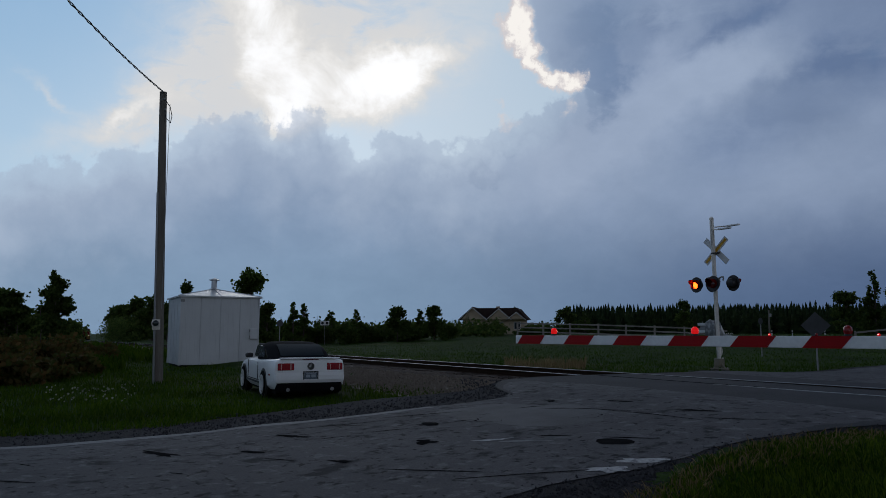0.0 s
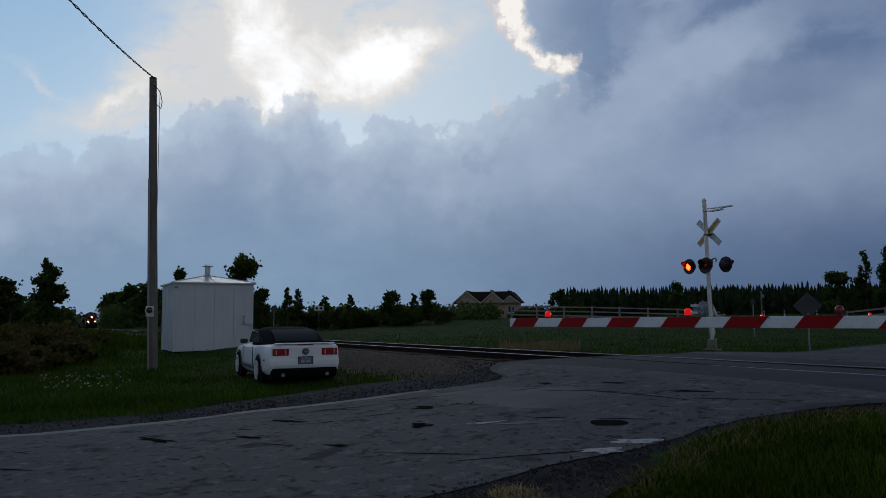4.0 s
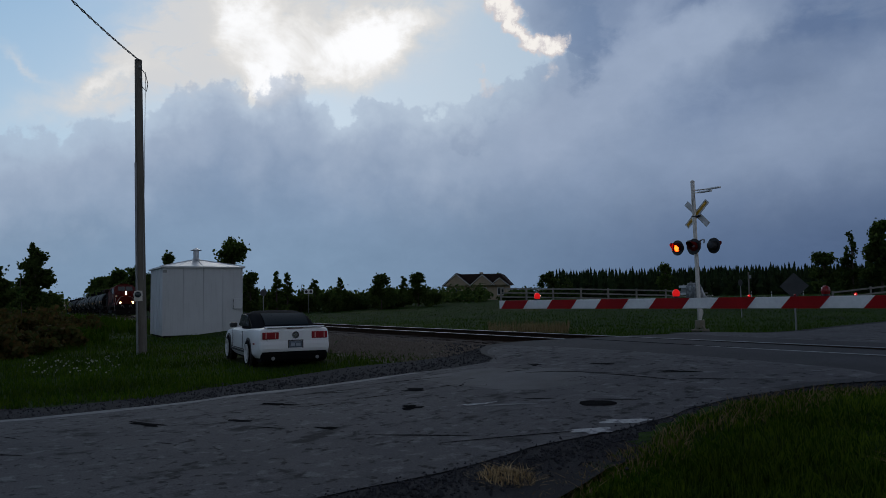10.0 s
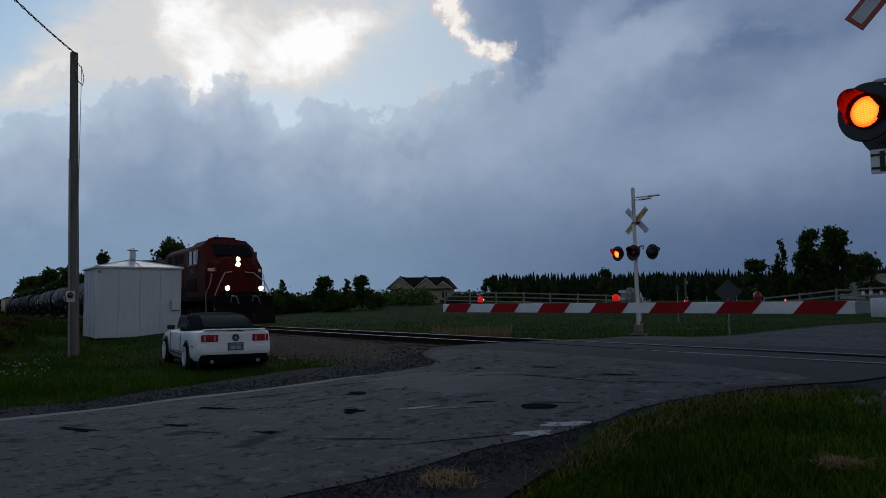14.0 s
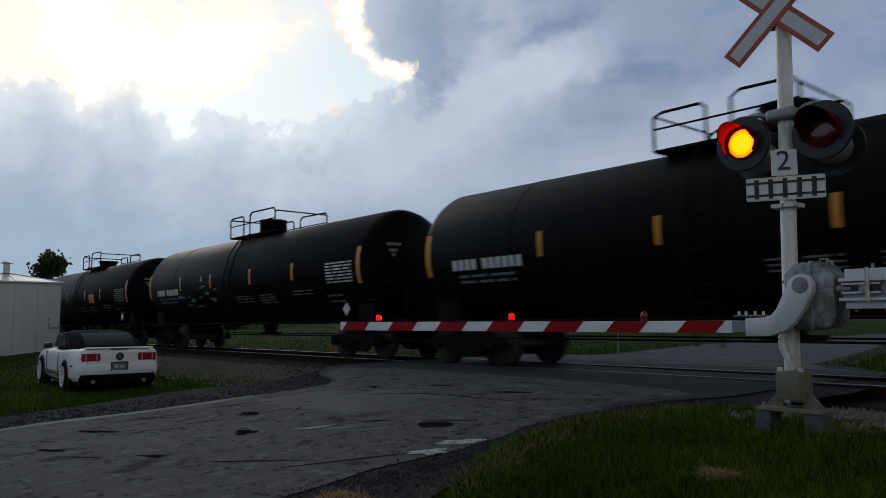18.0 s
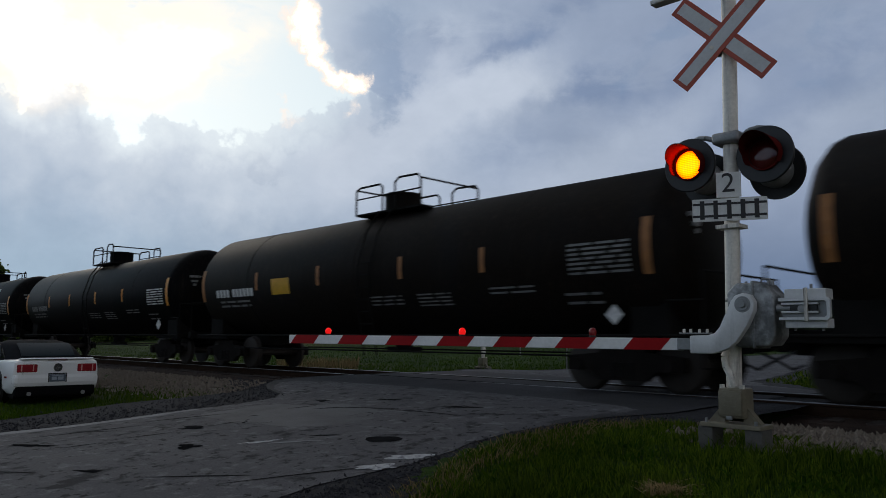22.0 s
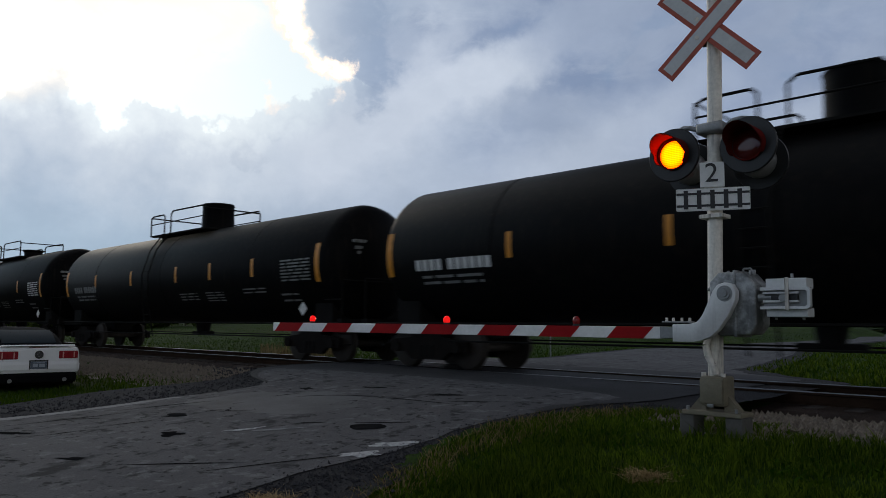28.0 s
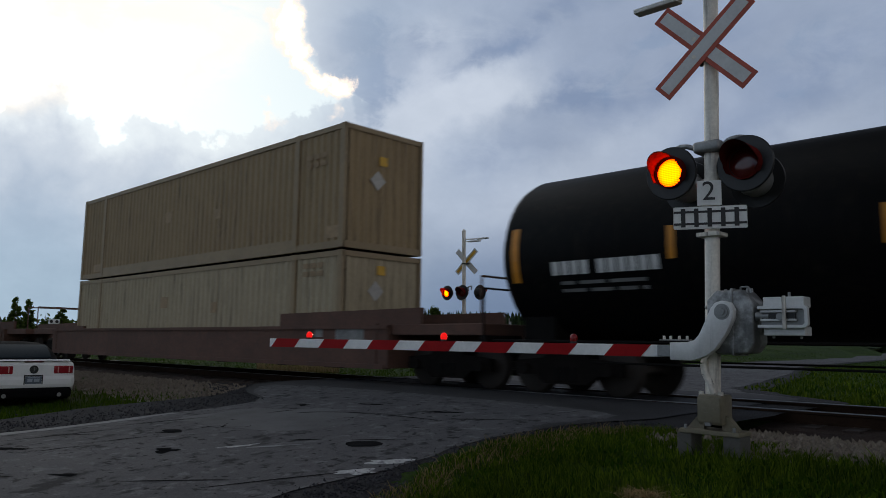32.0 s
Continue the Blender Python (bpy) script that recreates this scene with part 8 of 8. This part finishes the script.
def leaf_cloud(clumps, count, size, squash=0.8):
    """Leaves as small tilted quads scattered through clumps given as (x, y, z, rx, rz)."""
    c = np.array(clumps)
    wt = c[:, 3] ** 2 * c[:, 4]
    pick = RNG.choice(len(c), count, p=wt / wt.sum())
    d = RNG.normal(0, 1, (count, 3))
    d /= np.linalg.norm(d, axis=1, keepdims=True)
    rad = RNG.uniform(0.1, 1.1, count) ** 0.75 * (1 + 0.75 * RNG.uniform(0, 1, count) ** 5)
    p = c[pick, :3] + d * rad[:, None] * np.stack([c[pick, 3], c[pick, 3], c[pick, 4]], 1)
    u = RNG.normal(0, 1, (count, 3))
    u /= np.linalg.norm(u, axis=1, keepdims=True)
    w = np.cross(u, RNG.normal(0, 1, (count, 3)))
    w /= np.linalg.norm(w, axis=1, keepdims=True)
    s = size * RNG.uniform(0.5, 1.3, count)[:, None]
    v = np.stack([p - u * s, p + w * s * squash, p + u * s, p - w * s * squash], 1).reshape(-1, 3)
    f = (np.arange(count)[:, None] * 4 + np.arange(4)).tolist()
    return v.tolist(), f


def tree(az, r, top_el, width, shape, material, label, leaves=1500, leaf=0.22, name="tree", low=0.22):
    """A tapered trunk with limbs and a crown of many leaf pieces."""
    x, y = around(az, r)
    z = ground_z(x, y)
    h = 0.95 + r * math.tan(radians(top_el)) - z
    ob = thing(name, label, name, pose(x, y, z))
    rn = random.Random(int(az * 100 + r))
    clumps = []
    if shape == "round":
        low = min(low, 0.12)
        for _ in range(40):
            a, q = rn.uniform(0, 6.28), rn.uniform(0, 1) ** 0.6
            f = rn.uniform(low, 0.95) ** 0.9
            ww = width / 2 * (1 - 0.75 * max(0, f - 0.55) / 0.45) * 0.72
            clumps.append((q * ww * math.cos(a), q * ww * math.sin(a), h * f, width * rn.uniform(0.08, 0.20), h * rn.uniform(0.045, 0.10)))
    elif shape == "column":
        for k in range(18):
            f = low + (0.93 - low) * k / 17
            ww = width / 2 * (0.55 + 0.45 * math.sin(f * 9 + az)) * (1.1 - 0.5 * f)
            a = rn.uniform(0, 6.28)
            clumps.append((ww * 0.5 * math.cos(a), ww * 0.5 * math.sin(a), h * f, max(0.25, ww * rn.uniform(0.45, 0.75)), h * 0.075))
    elif shape == "sparse":
        for k in range(30):
            f = low * 0.4 + (0.97 - low * 0.4) * k / 29
            a = rn.uniform(0, 6.28)
            ww = width / 2 * (1.15 - f)
            clumps.append((ww * 0.7 * math.cos(a), ww * 0.7 * math.sin(a), h * f, max(0.18, ww * rn.uniform(0.3, 0.6)), h * 0.05))
    else:  # shrub
        for _ in range(14):
            a, q = rn.uniform(0, 6.28), rn.uniform(0, 1) ** 0.5
            clumps.append((q * width / 2 * math.cos(a), q * width / 2 * math.sin(a), h * rn.uniform(0.12, 0.75) * (1 - 0.35 * q), width * rn.uniform(0.12, 0.22), h * rn.uniform(0.12, 0.24)))

    def trunk(bm):
        t = max(0.05, h * 0.022)
        cyl(bm, (0, 0, -0.2), (0.02 * h, 0, h * 0.5), t, t * 0.6, 8)
        cyl(bm, (0.02 * h, 0, h * 0.48), (0, 0.01 * h, h * 0.88), t * 0.6, t * 0.2, 7)
        for cx, cy, cz, _, _ in clumps[::2]:
            b = min(cz * 0.8, h * 0.6)
            cyl(bm, (0.02 * h * b / (h * 0.5 + 1e-6), 0, b), (cx, cy, cz), t * 0.35, t * 0.12, 5)

    part("trunk", trunk, "bark", ob, "", 60)
    v, f = leaf_cloud(clumps, int(leaves * 2.3), leaf * 0.92)
    cr = raw("crown", v, f, material, "", "", "", ob)
    return ob


def plants():
    T = "dark leafy tree against the evening sky"
    S = "dense dark green roadside shrub"
    tree(92.3, 60, 2.95, 4.2, "round", "leaf_dark", T, 2600, 0.16)
    tree(96.0, 62, 3.3, 5.0, "round", "leaf_dark", T, 1800, 0.2)
    tree(89.4, 72, 4.25, 4.4, "sparse", "leaf_dark", "tall tapering dark tree rising from shrubs", 4600, 0.15, low=0.5)
    tree(89.45, 71.5, 3.6, 1.5, "column", "leaf_dark", "narrow dark tree top among shrubs", 1800, 0.14, low=0.3)
    tree(90.3, 70, 2.25, 5.2, "shrub", "leaf_dark", S, 2600, 0.16, "shrub")
    tree(89.2, 71, 1.2, 2.0, "shrub", "leaf_dark", S, 1600, 0.15, "shrub")
    for az, r, e, w in ((91.6, 38, 1.0, 5.0), (90.2, 36, 0.75, 3.6), (89.3, 40, 0.35, 3.0), (93.5, 34, 1.0, 4.0), (87.8, 45, -0.25, 3.2), (86.3, 48, -0.45, 2.6), (95, 40, 1.2, 4), (90.8, 29, -0.9, 2.6), (92.6, 27, -0.8, 2.4), (88.6, 31, -1.1, 2.0)):
        tree(az, r, e, w, "shrub", "leaf_autumn", "rusty brown autumn shrub among weeds", 1800, 0.11, "shrub")
    for az, r, e, w in ((85.5, 330, 1.9, 10), (85.1, 320, 2.0, 12), (84.2, 265, 2.45, 12), (83.2, 235, 2.55, 11), (82.2, 205, 2.3, 10), (81, 185, 2.0, 10), (79.8, 170, 1.9, 8), (78.7, 162, 2.0, 7)):
        tree(az, r, e, w, "round", "leaf_dark", T, 1700, 0.42 * r / 185, low=0.08)
    tree(81.0, 150, 3.6, 5.0, "round", "leaf_dark", T, 1800, 0.28)
    tree(76.6, 78, 4.75, 4.6, "round", "leaf_mid", "round leafy tree behind the hut", 3600, 0.17, low=0.25)
    tree(75.3, 76, 2.4, 3.0, "round", "leaf_dark", T, 1500, 0.18, low=0.15)
    for az, e, w, k in ((74.3, 1.6, 3.2, "shrub"), (73.4, 2.35, 2.4, "sparse"), (72.6, 2.3, 2.6, "sparse"), (71.6, 1.7, 3, "shrub"), (70.6, 1.75, 3, "sparse"), (69.5, 1.35, 3, "shrub"), (68.7, 1.9, 2.4, "sparse"), (67.6, 1.1, 3.4, "shrub"),
                        (66.6, 1.3, 3, "shrub"), (65.6, 2.1, 3.6, "round"), (64.7, 1.35, 3, "shrub"), (63.9, 1.9, 2.6, "sparse"), (62.8, 2.25, 3.2, "round"), (61.9, 1.2, 2.5, "shrub")):
        tree(az, 92 + (az * 7) % 9, e, w, k, "leaf_mid" if k == "sparse" else "leaf_dark", S if k == "shrub" else T, 1500, 0.17, "shrub" if k == "shrub" else "tree", 0.12)
    for az, r, e, w in ((60.3, 116, 0.95, 3), (58.6, 112, 1.35, 3.4), (57.8, 112, 1.2, 3.0), (55.8, 120, 1.05, 3.5), (54.6, 120, 0.95, 3)):
        tree(az, r, e, w, "shrub", "leaf_dark", S, 1100, 0.2, "shrub")
    tree(56.6, 150, 2.1, 3.2, "round", "leaf_dark", T, 900, 0.25)
    tree(52.9, 140, 2.05, 4.2, "round", "leaf_dark", T, 1300, 0.24, low=0.12)
    tree(51.5, 150, 1.7, 4.0, "sparse", "leaf_dark", T, 700, 0.24)
    tree(44.4, 185, 2.45, 5, "round", "leaf_dark", T, 1200, 0.3)
    tree(32.3, 84, 4.25, 2.6, "sparse", "leaf_dark", "slender young poplar beside the road", 1700, 0.15, low=0.1)
    tree(30.6, 80, 4.75, 3.6, "round", "leaf_dark", "broad dark leafy tree beside the road", 3000, 0.17, low=0.1)
    tree(29.0, 82, 5.0, 4.2, "round", "leaf_dark", "broad dark leafy tree beside the road", 3400, 0.17, low=0.1)
    tree(34.0, 86, 2.9, 4.0, "round", "leaf_dark", T, 1500, 0.18, low=0.1)
    tree(27.2, 90, 3.0, 4.0, "round", "leaf_dark", T, 1500, 0.18, low=0.1)

    # the conifer wood along the horizon, one body of trees
    v, f = [], []
    rn = random.Random(5)
    for row in range(3):
        az = 53.0
        while az > 8.0:
            az -= rn.uniform(0.14, 0.30)
            r = 205 + row * 14 + rn.uniform(-5, 5)
            x, y = around(az, r)
            z = ground_z(x, y) - 0.3
            top = 0.95 + r * math.tan(radians(2.02 + rn.uniform(-0.22, 0.22) + 0.1 * row))
            h = top - z
            for k in range(9):
                u = k / 9
                zz, rad = z + h * (0.05 + 0.95 * u), (1 - u) * h * 0.20 + 0.12
                m = 7
                q = len(v)
                v.append((x, y, min(top, zz + h * 0.18)))
                for j in range(m):
                    a = 2 * math.pi * j / m + rn.uniform(-0.3, 0.3)
                    rr = rad * rn.uniform(0.65, 1.25)
                    v.append((x + rr * math.cos(a), y + rr * math.sin(a), zz - rn.uniform(0, 0.05) * h))
                f += [(q, q + 1 + j, q + 1 + (j + 1) % m) for j in range(m)]
    raw("conifer_wood", v, f, "conifer", "dark conifer wood along the horizon", "wood", "stuff")
    # ragged field hedge behind the meadow
    cl = []
    for k in range(420):
        az = rn.uniform(57.5, 76.0)
        r = rn.uniform(98, 118)
        x, y = around(az, r)
        top = 1.15 + 0.50 * noise.noise((az * 0.9, 3, 1)) + 0.30 * noise.noise((az * 3.1, 8, 1))
        zt = 0.95 + r * math.tan(radians(max(0.25, top)))
        g = ground_z(x, y)
        cl.append((x, y, g + rn.uniform(0.15, 0.85) * max(0.6, zt - g), rn.uniform(0.7, 1.6), rn.uniform(0.4, 0.8)))
    for k in range(160):
        az = rn.uniform(76.5, 86.0)
        r = rn.uniform(100, 130) * (1.0 if az < 79.5 else 2.4)
        x, y = around(az, r)
        zt = 0.95 + r * math.tan(radians(1.5 + 0.7 * noise.noise((az * 0.8, 5, 1)) - 0.06 * (az - 80)))
        g = ground_z(x, y)
        cl.append((x, y, g + rn.uniform(0.1, 0.85) * (zt - g), rn.uniform(0.9, 1.9) * r / 115, rn.uniform(0.5, 1.0) * r / 115))
    v, f = leaf_cloud(cl, 26000, 0.24)
    raw("field_hedge", v, f, "leaf_dark", "ragged dark green field hedge behind the meadow", "hedge", "stuff")
    # low far hedge that closes the view between the single trees
    cl = []
    for k in range(260):
        az = rn.uniform(52, 100)
        r = rn.uniform(230, 300)
        if abs(az - 87.5) < 2.7:
            continue
        x, y = around(az, r)
        cl.append((x, y, ground_z(x, y) + rn.uniform(0.3, 2.6), rn.uniform(2, 4), rn.uniform(1.0, 2.2)))
    v, f = leaf_cloud(cl, 9000, 0.6)
    raw("far_hedge", v, f, "leaf_dark", "far dark hedge along the fields", "hedge", "stuff")
    cl = []
    for k in range(420):
        az = rn.uniform(100, 372)
        r = rn.uniform(90, 130)
        x, y = around(az, r)
        if abs(x - road_left(y)) < 12 or abs(y - TRACK_Y) < 9:
            continue
        cl.append((x, y, ground_z(x, y) + rn.uniform(0.5, 5.0), rn.uniform(2, 4), rn.uniform(1.4, 2.6)))
    v, f = leaf_cloud(cl, 9000, 0.7)
    raw("far_hedge", v, f, "leaf_dark", "far dark hedge along the fields", "hedge", "stuff")


plants()


# ---- house, fences, signs in the distance ----
def house():
    x, y = around(58.35, 130)
    h = thing("house", "distant beige bungalow with a dark gabled roof and white trim", "house", pose(x, y, 1.0, 0, 0, 58.35 - 8))
    part("wall", lambda bm: box(bm, -5.2, 5.2, 0, 7, 0, 2.75), "house_wall", h, "beige siding walls")

    def gable(bm, x0, x1, zb, zt, y0, y1):
        prism(bm, [(x0, zb), (x1, zb), ((x0 + x1) / 2, zt)], y0, y1)

    part("roof", lambda bm: prism(bm, [(-5.9, 2.65), (5.9, 2.65), (4.2, 4.55), (-3.4, 4.55)], -0.5, 7.5), "house_roof", h, "dark shingle roof")
    for x0, x1, zt in ((-5.4, -1.2, 4.5), (-0.6, 3.0, 4.3), (2.9, 5.4, 3.7)):
        part("gable", lambda bm: gable(bm, x0, x1, 2.6, zt, -1.2, 1.2), "house_wall", h, "beige front gable")
        part("gable_roof", lambda bm: (prism(bm, [(x0 - 0.4, 2.5), (x0 - 0.4, 2.62), ((x0 + x1) / 2, zt + 0.26), ((x0 + x1) / 2, zt + 0.06)], -1.5, 4), prism(bm, [(x1 + 0.4, 2.5), (x1 + 0.4, 2.62), ((x0 + x1) / 2, zt + 0.26), ((x0 + x1) / 2, zt + 0.06)], -1.5, 4)), "house_roof", h)
        part("barge_board", lambda bm: (prism(bm, [(x0 - 0.4, 2.42), (x0 - 0.4, 2.56), ((x0 + x1) / 2, zt + 0.15), ((x0 + x1) / 2, zt - 0.02)], -1.56, -1.5), prism(bm, [(x1 + 0.4, 2.42), (x1 + 0.4, 2.56), ((x0 + x1) / 2, zt + 0.15), ((x0 + x1) / 2, zt - 0.02)], -1.56, -1.5)), "house_trim", h, "white barge boards")
    for x0 in (-4.2, 0.6, 3.6):
        w = part("window", lambda bm: box(bm, x0, x0 + 1.2, -0.06, 0.0, 0.9, 2.2), "house_trim", h, "white-framed window", at=Matrix.Translation((0, -0.01, 0)))
        for k in (0, 1):
            part("pane", lambda bm: box(bm, x0 + 0.1 + 0.55 * k, x0 + 0.55 + 0.55 * k, -0.1, -0.06, 1.0, 2.1), "window_glass", w)
    part("chimney", lambda bm: box(bm, 0.0, 0.6, 4.2, 4.8, 4.4, 5.0), "house_wall", h)
    part("garden_wall", lambda bm: (box(bm, -9.5, -5.3, 2, 2.2, 0, 1.7), box(bm, -9.6, -5.2, 1.95, 2.25, 1.7, 1.85)), "house_trim", h, "low white annexe")


house()


def fence(points, label):
    fe = thing("rail_fence", label, "fence", kind="")
    for (az0, r0, t0), (az1, r1, t1) in zip(points, points[1:]):
        a, b = Vector((*around(az0, r0), 0)), Vector((*around(az1, r1), 0))
        ta, tb = 0.95 + r0 * math.tan(radians(t0)), 0.95 + r1 * math.tan(radians(t1))
        n = max(1, round((b - a).length / 2.5))
        turn = math.degrees(math.atan2((b - a).y, (b - a).x))
        for k in range(n):
            p, q = a.lerp(b, k / n), a.lerp(b, (k + 1) / n)
            zp, zq = ta + (tb - ta) * k / n, ta + (tb - ta) * (k + 1) / n
            part("fence_post", lambda bm: box(bm, -0.07, 0.07, -0.07, 0.07, ground_z(p.x, p.y) - 0.2, zp + 0.06, 0.01), "weathered_fence", fe, at=pose(p.x, p.y, 0, 0, 0, turn))
            for d in (0.05, 0.45, 0.85):
                part("fence_rail", lambda bm: prism(bm, [(0, zp - d - 0.07), (0, zp - d + 0.05), ((q - p).length, zq - d + 0.05), ((q - p).length, zq - d - 0.07)], -0.11, -0.07), "weathered_fence", fe, at=pose(p.x, p.y, 0, 0, 0, turn))
    return fe


fence([(56.5, 74, 0.93), (50.5, 70, 0.80), (44.4, 68, 0.58), (41.5, 68, 0.35)], "weathered grey wooden rail fence along the meadow")
fence([(33.5, 62, 0.25), (29.0, 62, 0.75), (25.0, 64, 0.95)], "weathered grey wooden rail fence beside the road")


def post_sign(name, label, cat, az, r, z_top, make, material, post_top):
    x, y = around(az, r)
    g = ground_z(x, y)
    s = thing(name, label, cat, pose(x, y, g, 0, 0, az))
    part("sign_post", lambda bm: box(bm, -0.03, 0.03, -0.03, 0.03, -0.3, post_top - g), "dull_steel", s)
    part("sign_plate", lambda bm: make(bm, z_top - g), material, s)
    return s


post_sign("warning_sign", "grey back of a diamond warning sign on a post", "road sign", 35.85, 31, 1.32, lambda bm, z: prism(bm, [(-0.50, z), (0, z + 0.50), (0.50, z), (0, z - 0.50)], -0.05, -0.035), "sign_back", 1.75)
post_sign("route_sign", "small pale oval sign on a post", "road sign", 39.3, 46, 1.75, lambda bm, z: prism(bm, [(0.12 * math.cos(k * 0.524), z + 0.2 * math.sin(k * 0.524)) for k in range(12)], -0.05, -0.035), "sign_back", 1.7)
post_sign("round_sign", "pale round sign on a post beside the track", "sign", 74.35, 62, 1.85, lambda bm, z: cyl(bm, (0, -0.05, z), (0, -0.03, z), 0.27, n=20), "sign_back", 1.8)
sg = post_sign("track_signal", "small railway signal board with two dark lamps", "railway signal", 71.05, 95, 2.35, lambda bm, z: box(bm, -0.55, 0.55, -0.06, -0.02, z - 0.25, z + 0.3, 0.02), "sign_white", 2.3)
for s in (-0.28, 0.28):
    part("lamp", lambda bm: cyl(bm, (s, -0.12, 2.38 - sg.location.z), (s, -0.06, 2.38 - sg.location.z), 0.17, n=16), "black_paint", sg)
for az, r, top in ((38.74, 120, 1.75), (25.4, 110, 2.6)):
    x, y = around(az, r)
    fp = thing("far_utility_pole", "distant thin wooden utility pole", "utility pole", pose(x, y, ground_z(x, y)))
    hh = 0.95 + r * math.tan(radians(top)) - ground_z(x, y)
    part("pole_shaft", lambda bm: cyl(bm, (0, 0, -0.3), (0, 0, hh), 0.13, 0.1, 8), "aged_wood", fp)
    part("transformer", lambda bm: cyl(bm, (0.25, 0, hh * 0.72), (0.25, 0, hh * 0.86), 0.16, n=10), "dull_steel", fp)
x, y = around(27.2, 92)
sh = thing("farm_shed", "long low white farm shed behind the fence", "shed", pose(x, y, ground_z(x, y), 0, 0, 27))
part("shed_wall", lambda bm: box(bm, -2.6, 2.6, 0, 3, 0, 2.5), "house_trim", sh)
part("shed_roof", lambda bm: prism(bm, [(-2.9, 2.45), (2.9, 2.45), (2.9, 2.62), (-2.9, 2.75)], -0.3, 3.3), "hut_roof", sh)
for az, hz in ((37.3, 0.42), (35.3, 0.42), (33.8, 0.40), (38.6, 0.35)):
    x, y = around(az, 80)
    mk = thing("marker_post", "short white reflector post by the road", "marker post", pose(x, y, ground_z(x, y)), "roadside marker posts")
    part("post", lambda bm: cyl(bm, (0, 0, -0.2), (0, 0, 1.45 - ground_z(x, y)), 0.05, n=8), "house_trim", mk)
    part("reflector_band", lambda bm: cyl(bm, (0, 0, 1.20 - ground_z(x, y)), (0, 0, 1.32 - ground_z(x, y)), 0.058, n=8), "black_paint", mk)


# ---- what moves ----
def motions():
    """The whole train rolls past at one steady speed."""
    for ob, middle in CARS:
        z = ob.location.z
        walk(ob, [(t, LINE @ pose(SPEED * t - middle, TRACK_Y, z)) for t in (0.0, 4.0, 8.0, 12.0, 16.0, 20.0, 24.0, 28.0, 32.0)])


motions()
